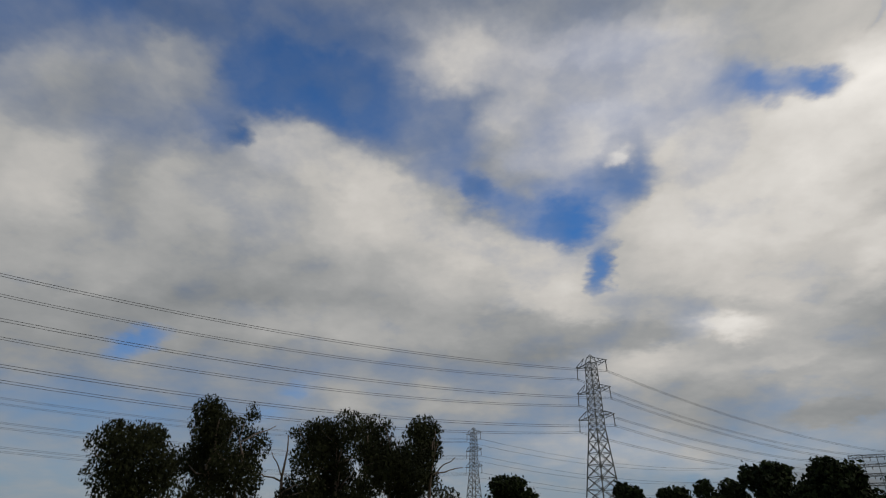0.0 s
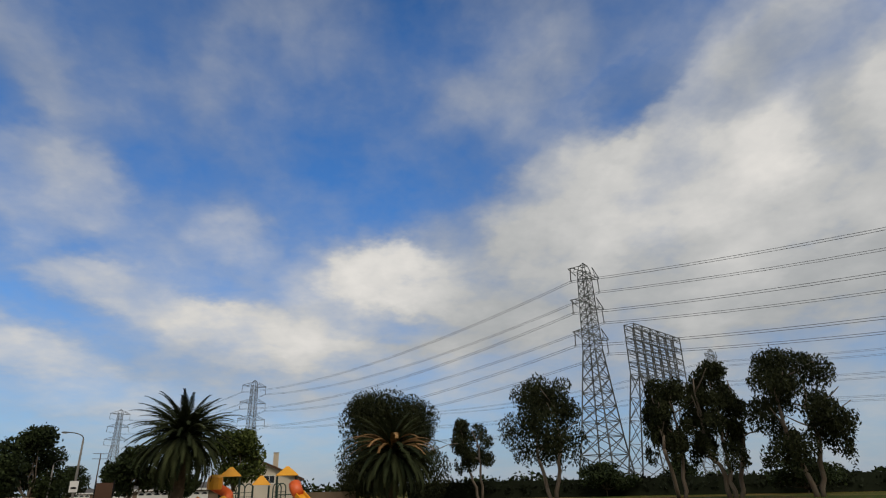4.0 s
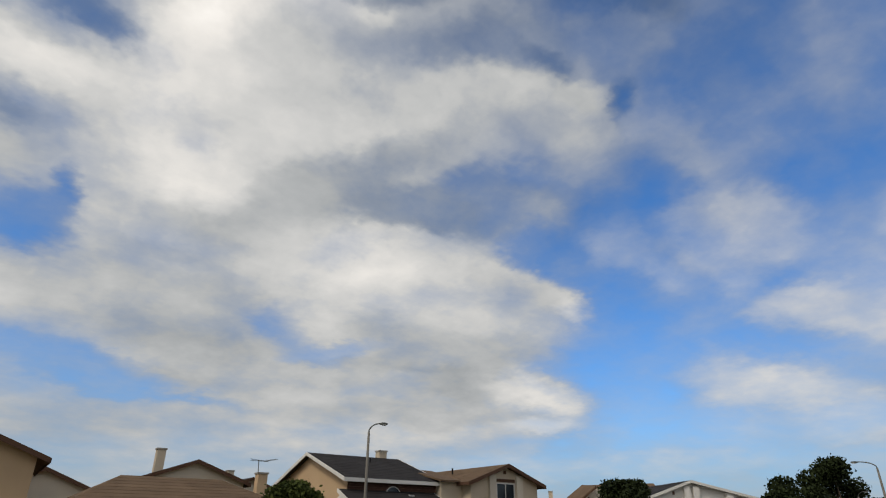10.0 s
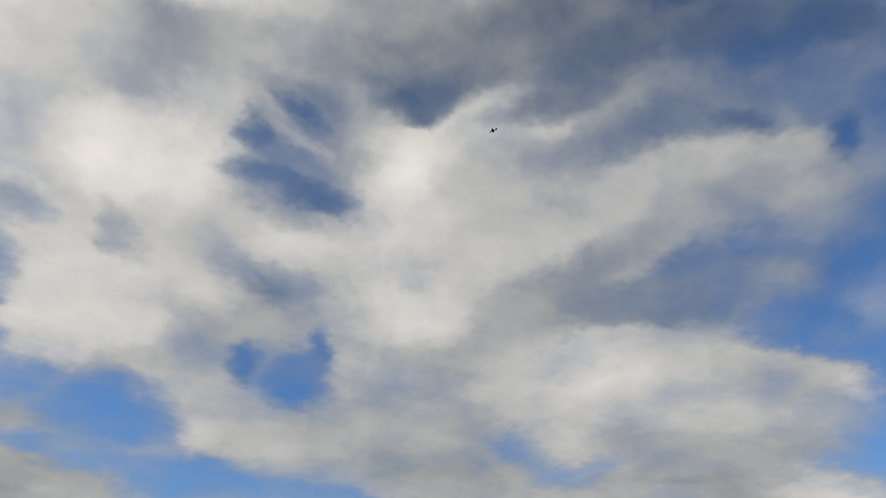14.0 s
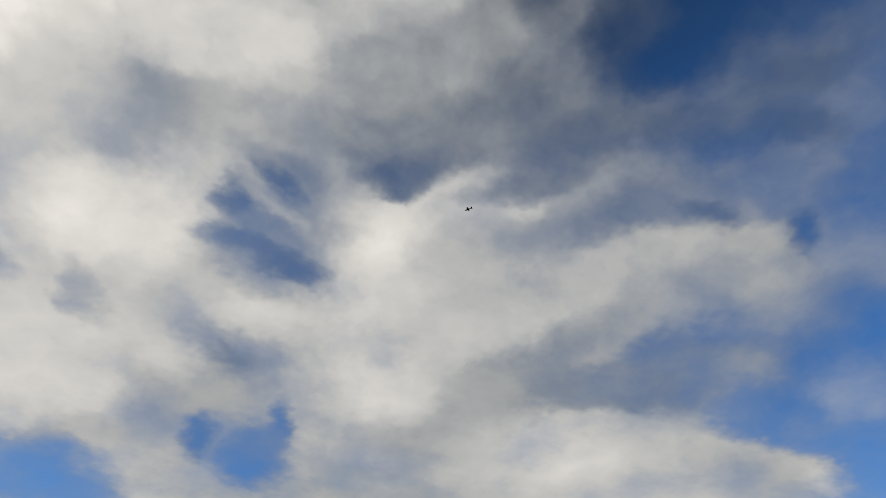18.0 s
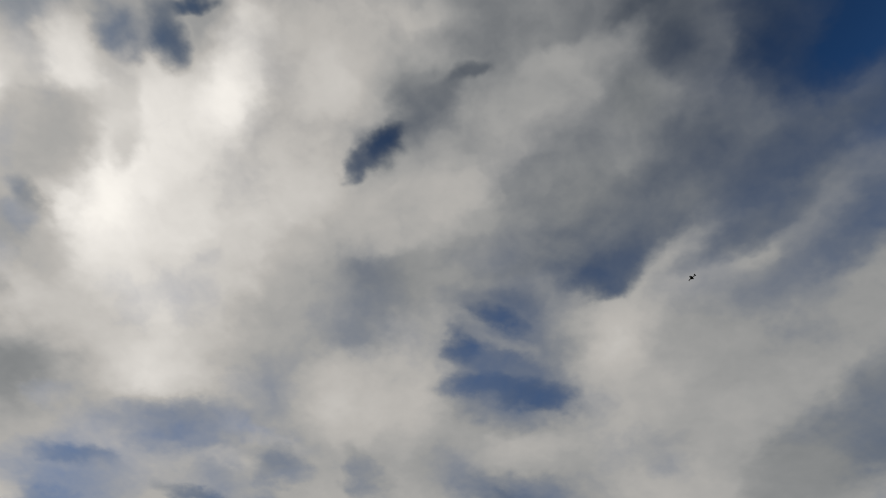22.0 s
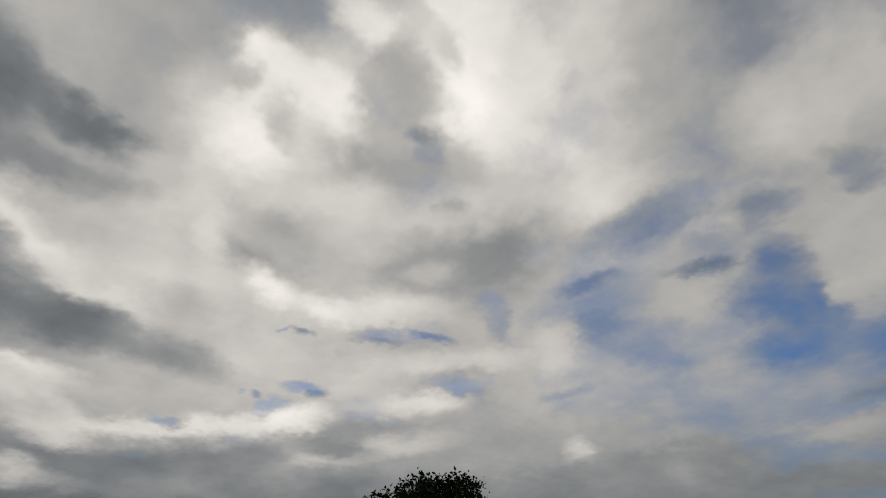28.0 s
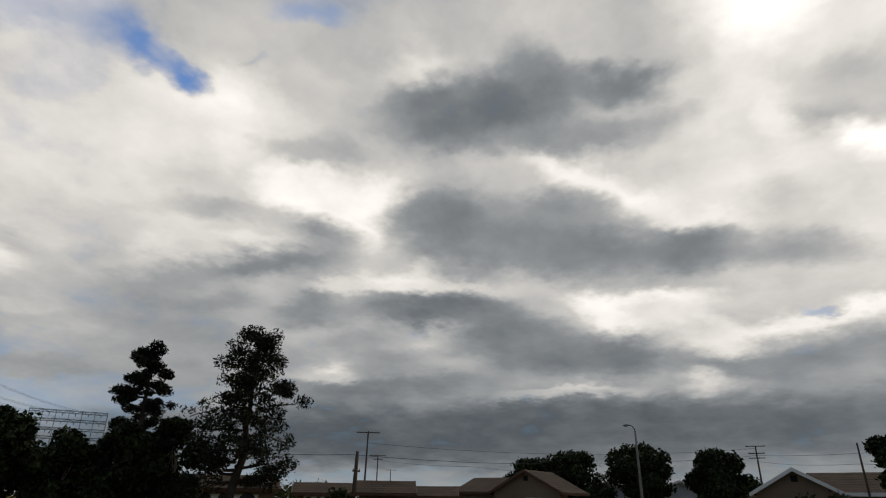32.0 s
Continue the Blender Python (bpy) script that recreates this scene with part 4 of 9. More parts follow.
def glassy(name, colour, rough=0.06):
    m = bpy.data.materials.new(name)
    m.use_nodes = True
    b = m.node_tree.nodes["Principled BSDF"]
    b.inputs["Base Color"].default_value, b.inputs["Roughness"].default_value = (*colour, 1), rough
    b.inputs["IOR"].default_value = 1.5
    return m


def lawn_material():
    """Mown grass: green growth, dry tan ground showing through in patches, a worn patch before the playground, mottled at three scales."""
    m = bpy.data.materials.new("mown_grass")
    m.use_nodes = True
    t = m.node_tree
    b = t.nodes["Principled BSDF"]
    b.inputs["Roughness"].default_value, b.inputs["Specular IOR Level"].default_value = 0.95, 0.04
    at = t.nodes.new("ShaderNodeNewGeometry").outputs["Position"]

    def calc(op, a, c, d=0.0):
        n = t.nodes.new("ShaderNodeMath")
        n.operation = op
        for k, v in enumerate((a, c, d)):
            if isinstance(v, (int, float)):
                n.inputs[k].default_value = v
            else:
                t.links.new(v, n.inputs[k])
        return n.outputs[0]

    def mottle(size, detail):
        n = t.nodes.new("ShaderNodeTexNoise")
        n.inputs["Scale"].default_value, n.inputs["Detail"].default_value = size, detail
        n.inputs["Roughness"].default_value = 0.6
        t.links.new(at, n.inputs["Vector"])
        return n.outputs["Fac"]

    worn = t.nodes.new("ShaderNodeTexGradient")
    worn.gradient_type = "SPHERICAL"
    worn.texture_mapping.vector_type = "TEXTURE"
    worn.texture_mapping.translation, worn.texture_mapping.scale = (-19.0, -3.5, 0), (13, 10, 10)
    t.links.new(at, worn.inputs[0])
    broad, small, grit = mottle(0.11, 4), mottle(0.9, 3), mottle(7.0, 3)
    dry = calc("MULTIPLY_ADD", worn.outputs["Fac"], 0.27, broad)
    dry = calc("MULTIPLY_ADD", small, 0.70, dry)
    dry = calc("MULTIPLY_ADD", grit, 0.75, dry)
    r = t.nodes.new("ShaderNodeMapRange")
    r.inputs["From Min"].default_value, r.inputs["From Max"].default_value = 0.98, 1.5
    t.links.new(dry, r.inputs["Value"])
    ramp = t.nodes.new("ShaderNodeValToRGB")
    t.links.new(r.outputs[0], ramp.inputs[0])
    e = ramp.color_ramp.elements
    e[0].position, e[0].color = 0.0, (0.024, 0.046, 0.006, 1)
    e[1].position, e[1].color = 1.0, (0.21, 0.128, 0.046, 1)
    for pos, col in ((0.35, (0.050, 0.066, 0.010, 1)), (0.62, (0.125, 0.088, 0.026, 1))):
        k = e.new(pos)
        k.color = col
    t.links.new(ramp.outputs[0], b.inputs["Base Color"])
    bp = t.nodes.new("ShaderNodeBump")
    bp.inputs["Strength"].default_value, bp.inputs["Distance"].default_value = 0.5, 0.04
    t.links.new(grit, bp.inputs["Height"])
    t.links.new(bp.outputs[0], b.inputs["Normal"])
    return m


M = {
    "steel": material("galvanised_steel", (0.13, 0.135, 0.125), 0.55, 0.2, 0.4, 6, metal=0.5),
    "wire": material("weathered_conductor", (0.10, 0.10, 0.105), 0.6, 0.1, 0.5, 5, metal=0.4),
    "insulator": material("glazed_insulator", (0.16, 0.15, 0.14), 0.3, 0.2),
    "grass": lawn_material(),
    "blades": material("grass_blades", (0.10, 0.11, 0.028), 0.9, 0.2, 0.10, 2.0, per="island", tint=(0.24, 0.18, 0.075), spread=0.2),
    "lawn": material("front_lawn", (0.05, 0.085, 0.022), 0.95, 0.4, 0.35, 8, 0.5, tint=(0.16, 0.13, 0.05)),
    "soil": material("dry_soil", (0.19, 0.14, 0.09), 0.95, 0.25, 0.8, 14, 0.5),
    "asphalt": material("worn_asphalt", (0.056, 0.053, 0.051), 0.9, 0.25, 0.25, 30, 0.4),
    "concrete": material("pale_concrete", (0.36, 0.33, 0.28), 0.88, 0.16, 0.5, 16, 0.2, per="object", spread=0.12),
    "sand": material("play_sand", (0.42, 0.34, 0.24), 0.95, 0.15, 0.6, 20, 0.3),
    "stucco_tan": material("tan_stucco", (0.56, 0.47, 0.35), 0.92, 0.09, 0.35, 25, 0.35),
    "stucco_pale": material("pale_stucco", (0.62, 0.55, 0.44), 0.92, 0.08, 0.35, 25, 0.35),
    "stucco_peach": material("peach_stucco", (0.55, 0.39, 0.24), 0.92, 0.08, 0.35, 25, 0.35),
    "stucco_white": material("white_stucco", (0.76, 0.73, 0.68), 0.92, 0.07, 0.35, 25, 0.35),
    "stucco_grey": material("grey_stucco", (0.40, 0.40, 0.39), 0.92, 0.07, 0.35, 25, 0.35),
    "siding": material("dark_brown_siding", (0.085, 0.045, 0.032), 0.75, 0.25, 0.8, 20, 0.2, per="object"),
    "brick": material("red_brick", (0.24, 0.085, 0.055), 0.9, 0.25, 1.5, 30, 0.2, per="object"),
    "brick_wall": material("tan_block_wall", (0.58, 0.40, 0.27), 0.9, 0.15, 0.6, 20, 0.3, per="object", spread=0.3),
    # the next three serve the backlit east houses, with shade in the colour
    "stucco_shaded": material("shaded_stucco", (0.19, 0.135, 0.09), 0.92, 0.12, 0.35, 25, 0.35),
    "roof_shaded": material("shaded_brown_shingle", (0.055, 0.038, 0.027), 0.9, 0.25, 0.6, 14, 0.5, per="object", spread=0.08),
    "block_brown_shaded": material("shaded_brown_blockwork", (0.05, 0.035, 0.027), 0.9, 0.2, 0.6, 20, 0.3, per="object", spread=0.3),
    "roof_dark": material("charcoal_shingle", (0.034, 0.031, 0.030), 0.9, 0.3, 0.6, 14, 0.5, per="object", spread=0.08),
    "roof_brown": material("brown_shingle", (0.15, 0.10, 0.062), 0.9, 0.25, 0.6, 14, 0.5, per="object", spread=0.08),
    "roof_red": material("reddish_tile", (0.27, 0.12, 0.07), 0.9, 0.25, 0.6, 14, 0.5, per="object", spread=0.08),
    "roof_grey": material("grey_shingle", (0.11, 0.105, 0.10), 0.9, 0.25, 0.6, 14, 0.5, per="object", spread=0.08),
    "fascia_brown": material("brown_fascia", (0.10, 0.055, 0.035), 0.7, 0.15),
    "white": material("white_paint", (0.72, 0.70, 0.65), 0.6, 0.06, 0.6, 20),
    "timber": material("weathered_timber", (0.15, 0.125, 0.075), 0.9, 0.3, 1.5, 22, 0.4, per="object", spread=0.3),
    "pole_wood": material("utility_pole_wood", (0.09, 0.065, 0.045), 0.9, 0.3, 1.0, 20, 0.3),
    "pole_concrete": material("concrete_lamp_post", (0.20, 0.185, 0.16), 0.85, 0.12, 1.0, 25, 0.2),
    "pink": material("faded_pink_rail", (0.56, 0.40, 0.37), 0.6, 0.15),
    "bark": material("grey_bark", (0.16, 0.125, 0.09), 0.95, 0.35, 1.5, 12, 0.6),
    "bark_pale": material("pale_gum_bark", (0.30, 0.25, 0.19), 0.9, 0.4, 1.2, 8, 0.4, tint=(0.14, 0.10, 0.07)),
    "bark_pine": material("pine_bark", (0.05, 0.038, 0.028), 0.95, 0.35, 1.5, 12, 0.6),
    "palm_bark": material("palm_bark", (0.085, 0.06, 0.04), 0.95, 0.4, 2.5, 14, 0.8),
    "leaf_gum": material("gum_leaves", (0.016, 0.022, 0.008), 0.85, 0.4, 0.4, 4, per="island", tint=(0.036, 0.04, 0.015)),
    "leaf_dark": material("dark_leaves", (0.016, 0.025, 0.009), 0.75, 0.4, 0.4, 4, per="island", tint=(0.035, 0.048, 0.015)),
    "leaf_green": material("green_leaves", (0.035, 0.055, 0.014), 0.75, 0.4, 0.4, 4, per="island", tint=(0.10, 0.12, 0.03)),
    "leaf_yellow": material("yellow_green_leaves", (0.10, 0.12, 0.022), 0.6, 0.35, 0.4, 4, per="island", tint=(0.20, 0.19, 0.04)),
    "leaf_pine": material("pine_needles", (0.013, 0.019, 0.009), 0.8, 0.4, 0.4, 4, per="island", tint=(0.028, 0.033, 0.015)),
    "frond": material("palm_frond", (0.018, 0.026, 0.010), 0.85, 0.3, 0.5, 5, per="object", tint=(0.045, 0.052, 0.02), spread=0.3),
    "frond_dead": material("dead_palm_frond", (0.22, 0.12, 0.05), 0.8, 0.3, 0.5, 5, per="object", tint=(0.35, 0.20, 0.08)),
    "hedge": material("clipped_hedge", (0.013, 0.017, 0.008), 0.8, 0.4, 0.6, 6, per="island"),
    "car_glass": glassy("tinted_car_glass", (0.006, 0.007, 0.008), 0.12),
    "glass": glassy("dark_window_glass", (0.02, 0.025, 0.03)),
    "tyre": material("tyre_rubber", (0.018, 0.018, 0.018), 0.85, 0.1),
    "rim": material("alloy_rim", (0.45, 0.45, 0.46), 0.35, 0.08, metal=0.8),
    "car_white": material("white_car_paint", (0.70, 0.70, 0.70), 0.25, 0.03),
    "car_dark": material("dark_teal_car_paint", (0.022, 0.028, 0.032), 0.22, 0.1, metal=0.3),
    "car_grey": material("grey_car_paint", (0.17, 0.19, 0.21), 0.25, 0.06, metal=0.5),
    "car_black": material("black_car_paint", (0.012, 0.012, 0.014), 0.2, 0.05),
    "car_silver": material("silver_car_paint", (0.36, 0.38, 0.41), 0.25, 0.05, metal=0.5),
    "lamp_red": material("red_lens", (0.35, 0.02, 0.015), 0.25, 0.05),
    "lamp_clear": material("clear_lens", (0.62, 0.62, 0.60), 0.15, 0.05),
    "yellow": material("yellow_plastic", (0.80, 0.36, 0.02), 0.4, 0.08),
    "orange": material("orange_plastic", (0.78, 0.13, 0.025), 0.4, 0.08),
    "green_post": material("dark_green_post", (0.012, 0.035, 0.026), 0.5, 0.15),
    "blue_bin": material("blue_plastic", (0.02, 0.13, 0.55), 0.5, 0.08),
    "bin_green": material("dark_green_plastic", (0.012, 0.03, 0.022), 0.5, 0.12),
    "black": material("black_paint", (0.012, 0.012, 0.012), 0.6, 0.1),
    "stop_red": material("stop_sign_red", (0.45, 0.02, 0.02), 0.4, 0.05),
    "model": material("dark_foam", (0.03, 0.03, 0.032), 0.6, 0.1),
}


# ---- mesh tools ----
class Shape:
    """Vertices and faces, gathered into one mesh."""

    def __init__(self):
        self.v, self.f = [], []

    def add(self, verts, faces):
        n = len(self.v)
        self.v += [tuple(p) for p in verts]
        self.f += [tuple(n + i for i in f) for f in faces]
        return self

    def box(self, x0, x1, y0, y1, z0, z1):
        v = [(x, y, w) for w in (z0, z1) for x, y in ((x0, y0), (x1, y0), (x1, y1), (x0, y1))]
        return self.add(v, [(0, 3, 2, 1), (4, 5, 6, 7), (0, 1, 5, 4), (1, 2, 6, 5), (2, 3, 7, 6), (3, 0, 4, 7)])

    def slab(self, corners, thick):
        """A plate of the given corners (in order), thick metres down."""
        n = len(corners)
        low = [(x, y, w - thick) for x, y, w in corners]
        side = [(i, i + n, (i + 1) % n + n, (i + 1) % n) for i in range(n)]
        return self.add(list(corners) + low, [tuple(range(n)), tuple(range(2 * n - 1, n - 1, -1))] + side)

    def prism(self, outline, axis, lo, hi):
        """An outline of 2D points drawn out along an axis from lo to hi."""
        n = len(outline)

        def at(p, w):
            return (w, p[0], p[1]) if axis == "x" else (p[0], w, p[1]) if axis == "y" else (p[0], p[1], w)

        v = [at(p, lo) for p in outline] + [at(p, hi) for p in outline]
        side = [(i, (i + 1) % n, (i + 1) % n + n, i + n) for i in range(n)]
        return self.add(v, [tuple(range(n - 1, -1, -1)), tuple(range(n, 2 * n))] + side)

    def rod(self, p, q, r, r2=None, sides=4):
        p, q = Vector(p), Vector(q)
        d = q - p
        if d.length < 1e-6:
            return self
        a = d.orthogonal().normalized()
        b = d.normalized().cross(a)
        r2 = r if r2 is None else r2
        ring = [(math.cos(k * math.tau / sides), math.sin(k * math.tau / sides)) for k in range(sides)]
        v = [p + (a * c + b * s) * r for c, s in ring] + [q + (a * c + b * s) * r2 for c, s in ring]
        side = [(i, (i + 1) % sides, (i + 1) % sides + sides, i + sides) for i in range(sides)]
        return self.add(v, side + [tuple(range(sides - 1, -1, -1)), tuple(range(sides, 2 * sides))])

    def pipe(self, points, radii, sides=6):
        """A tapering round limb through points."""
        pts = [Vector(p) for p in points]
        n0 = len(self.v)
        prev = None
        for i, p in enumerate(pts):
            d = (pts[min(i + 1, len(pts) - 1)] - pts[max(i - 1, 0)]).normalized()
            a = d.orthogonal().normalized() if prev is None else (prev - d * prev.dot(d)).normalized()
            prev = a
            b = d.cross(a)
            r = radii[i] if isinstance(radii, (list, tuple)) else radii
            for k in range(sides):
                w = k * math.tau / sides
                self.v.append(tuple(p + (a * math.cos(w) + b * math.sin(w)) * r))
        for i in range(len(pts) - 1):
            for k in range(sides):
                k2 = (k + 1) % sides
                self.f.append((n0 + i * sides + k, n0 + i * sides + k2, n0 + (i + 1) * sides + k2, n0 + (i + 1) * sides + k))
        self.f.append(tuple(n0 + k for k in range(sides - 1, -1, -1)))
        self.f.append(tuple(n0 + (len(pts) - 1) * sides + k for k in range(sides)))
        return self

    def mesh(self, name, mat, smooth=False):
        me = bpy.data.meshes.new(name)
        me.from_pydata(self.v, [], self.f)
        me.materials.append(mat)
        if smooth:
            me.polygons.foreach_set("use_smooth", [True] * len(me.polygons))
        me.update()
        return me


def part(name, shape, mat, parent=None, label="", smooth=False, at=None):
    ob = new(name, shape if isinstance(shape, bpy.types.Mesh) else shape.mesh(name, mat, smooth))
    if parent:
        ob.parent = parent
    if at is not None:
        ob.matrix_basis = at
    if label:
        ob["label"] = label
    return ob


def thing(name, label, category, group="", kind="", at=None):
    ob = tagged(new(name), label, category, group, kind)
    ob.empty_display_size = 0.2
    if at is not None:
        ob.matrix_basis = at
    return ob


def spot(az, far, high=0.0):
    p = bearing(az) * far
    return Vector((p.x, p.y, high))


# ---- the ground: park lawn, street, pavements, front yards ----
KERB_NEAR, KERB_FAR = -23.0, -34.0


def level(x, y):
    """The height of the ground: the park lies a little over the street, the front yards rise behind it."""
    if y > KERB_NEAR + 1.8:
        return -0.10 * max(0.0, min(1.0, (-8.0 - y) / 12.0))
    if y > KERB_NEAR:
        return -0.12
    if y > KERB_FAR:
        return -0.34
    return -0.20 + 0.6 * max(0.0, min(1.0, (KERB_FAR - 1.5 - y) / 9.0))


def sheet(name, xs, ys, lift, mat, label, category, kind="structure"):
    s = Shape()
    n = len(ys)
    for x in xs:
        for y in ys:
            s.v.append((x, y, lift(x, y)))
    for i in range(len(xs) - 1):
        for j in range(n - 1):
            s.f.append((i * n + j, i * n + n + j, i * n + n + j + 1, i * n + j + 1))
    ob = part(name, s, mat)
    return tagged(ob, label, category, "", kind)


def under(x, y):
    if y > KERB_NEAR + 1.8:
        return level(x, y) + 0.03 * noise.noise((x * 0.13, y * 0.13, 0)) * (1 if abs(x) < 200 else 0)
    if y > KERB_NEAR - 0.2:
        return -0.42
    if y > KERB_FAR - 1.7:
        return -0.5
    return level(x, y) - 0.02


xs = sorted({*range(-140, 141, 4), -2400, -900, -400, -220, 220, 400, 900, 2400})
ys = sorted({*range(-140, 141, 4), -2400, -900, -400, -220, 220, 400, 900, 2400, KERB_NEAR + 1.85, KERB_NEAR + 1.75, KERB_FAR - 1.72, KERB_FAR - 1.68, KERB_NEAR - 0.25, -45})
sheet("ground", xs, ys, under, M["grass"], "mown park grass, green with dry tan patches", "lawn")
road_x = [-420, -220, -140, -100, -70, -50, -30, -10, 10, 30, 60, 100, 200, 420]
sheet("road", road_x, [KERB_FAR - 0.02, -31, -28.5, -26, KERB_NEAR + 0.02], lambda x, y: -0.34 + 0.07 * (1 - ((y + 28.5) / 5.5) ** 2), M["asphalt"], "worn dark grey asphalt street", "road")


def kerb_run(name, y0, y1, z1, label):
    """A kerb and pavement of cast slabs, each a piece of its own, with open joints."""
    root = thing(name, label, "pavement", kind="structure")
    slab = Shape().box(-1.49, 1.49, y0, y1, -0.5, z1).mesh("paving_slab", M["concrete"])
    for k in range(64):
        part("paving_slab", slab, None, root, at=pose(-140 + 3 * k, 0, 0.004 * ((k * 7) % 3)))
    far = Shape().box(-420, -141.6, y0, y1, -0.5, z1).box(50.5, 420, y0, y1, -0.5, z1)
    part("far_pavement", far, M["concrete"], root)
    return root


kerb_run("pavement_park", KERB_NEAR, KERB_NEAR + 1.7, -0.16, "pale concrete kerb and pavement along the park")
kerb_run("pavement_houses", KERB_FAR - 1.6, KERB_FAR, -0.2, "pale concrete kerb and pavement before the houses")


def driveway(x0, x1, y1, label):
    """Concrete panels from the kerb up to a garage."""
    root = thing("driveway", label, "driveway", "driveways of the houses", "structure")
    y0 = KERB_FAR - 1.62
    for i in range(2):
        for j in range(3):
            xa, xb = x0 + (x1 - x0) * i / 2 + 0.02, x0 + (x1 - x0) * (i + 1) / 2 - 0.02
            ya, yb = y0 + (y1 - y0) * j / 3 - 0.02, y0 + (y1 - y0) * (j + 1) / 3 + 0.02
            s = Shape().slab([(xa, yb, level(0, yb) + 0.03), (xb, yb, level(0, yb) + 0.03), (xb, ya, level(0, ya) + 0.03), (xa, ya, level(0, ya) + 0.03)], 0.15)
            part("concrete_panel", s, M["concrete"], root)


driveway(-31.5, -25.5, -42.5, "oil-stained concrete driveway before the brick garage")
driveway(-41.0, -34.6, -42.5, "concrete driveway with a parked grey sedan")
driveway(-47.5, -42.2, -42.5, "concrete driveway with a parked white hatchback")
driveway(-13.0, -5.5, -41.5, "concrete driveway with a parked white pickup")
driveway(-65.0, -58.5, -50.5, "concrete driveway before a tan house")
driveway(-73.0, -67.0, -46.0, "concrete driveway before a white house")

# ---- the power lines: lattice towers, frames and their cables ----
def lattice(s, a0, a1, r, panels, ring0, ring1):
    """A four-legged lattice mast between two heights, whose half widths are ring0 and ring1 (across, along)."""
    def corner(k, t):
        sx, sy = ((1, 1), (-1, 1), (-1, -1), (1, -1))[k % 4]
        return Vector((sx * (ring0[0] + (ring1[0] - ring0[0]) * t), sy * (ring0[1] + (ring1[1] - ring0[1]) * t), a0 + (a1 - a0) * t))

    for k in range(4):
        s.rod(corner(k, 0), corner(k, 1), r)
        for i in range(panels):
            t0, t1 = i / panels, (i + 1) / panels
            s.rod(corner(k, t0), corner(k + 1, t1), r * 0.6)
            s.rod(corner(k + 1, t0), corner(k, t1), r * 0.6)
            s.rod(corner(k, t1), corner(k + 1, t1), r * 0.6)


ARMS = ((46.6, 5.6), (39.2, 6.0), (32.0, 6.4))


def make_pylon():
    root = thing("transmission_tower", "tall galvanised lattice power tower with three crossarms", "power tower", "transmission towers")
    s = Shape()
    lattice(s, 0, 11, 0.18, 3, (4.4, 4.4), (3.1, 3.1))
    lattice(s, 11, 29, 0.16, 6, (3.1, 3.1), (1.55, 1.55))
    lattice(s, 29, 47.2, 0.11, 11, (1.55, 1.55), (1.1, 1.1))
    for k in range(4):
        sx, sy = ((1, 1), (-1, 1), (-1, -1), (1, -1))[k]
        s.rod((sx * 1.1, sy * 1.1, 47.2), (sx * 0.7, sy * 0.7, 48.9), 0.10)
        s.rod((sx * 0.7, sy * 0.7, 48.9), (0, 0, 49.7), 0.08)
        nx, ny = ((1, 1), (-1, 1), (-1, -1), (1, -1))[(k + 1) % 4]
        s.rod((sx * 0.7, sy * 0.7, 48.9), (nx * 0.7, ny * 0.7, 48.9), 0.08)
    part("mast", s, M["steel"], root)
    for zz, half in ARMS:
        w = 1.95 - (zz - 32) * 0.025
        for side in (-1, 1):
            a = Shape()
            tip = Vector((side * half, 0, zz + 0.4))
            for sy in (-1, 1):
                for zc in (zz, zz + 2.0):
                    a.rod((side * w * 0.8, sy * w * 0.9, zc), tip + Vector((0, sy * 0.5, 0)), 0.10)
                a.rod((side * w * 0.8, sy * w * 0.9, zz + 2.0), (side * half * 0.55, sy * w * 0.6, zz + 0.25), 0.06)
                a.rod((side * half * 0.55, sy * w * 0.6, zz + 0.2), (side * half * 0.55, -sy * w * 0.6, zz + 0.2), 0.06)
            a.rod(tip + Vector((0, -0.5, 0)), tip + Vector((0, 0.5, 0)), 0.10)
            part("crossarm", a, M["steel"], root)
            i = Shape()
            for k in range(12):
                c = tip + Vector((side * 0.02 * k, 0, -0.25 * k - 0.1))
                i.rod(c, c + Vector((0, 0, -0.17)), 0.15, 0.09, 8)
            i.rod(tip, tip + Vector((side * 0.2, 0, -3.2)), 0.06)
            i.rod(tip + Vector((side * 0.2, -0.35, -3.2)), tip + Vector((side * 0.2, 0.35, -3.2)), 0.08)
            part("insulator_string", i, M["insulator"], root)
    return root


def hang(side, n):
    zz, half = ARMS[n]
    return Vector((side * (half + 0.2), 0, zz + 0.4 - 3.2))


def cable(a, b, sag, r, label, group):
    s = Shape()
    pts = [a.lerp(b, t / 20) - Vector((0, 0, 4 * sag * (t / 20) * (1 - t / 20))) for t in range(21)]
    s.pipe(pts, r, 4)
    return tagged(part("power_cable", s, M["wire"]), label, "cable", group)


LINE_1 = [spot(108.0, 412), spot(97.6, 290), spot(66.1, 135), spot(355.4, 171)]
LINE_2 = [spot(86.4, 375), spot(56.1, 253), spot(6.6, 290)]
first = make_pylon()


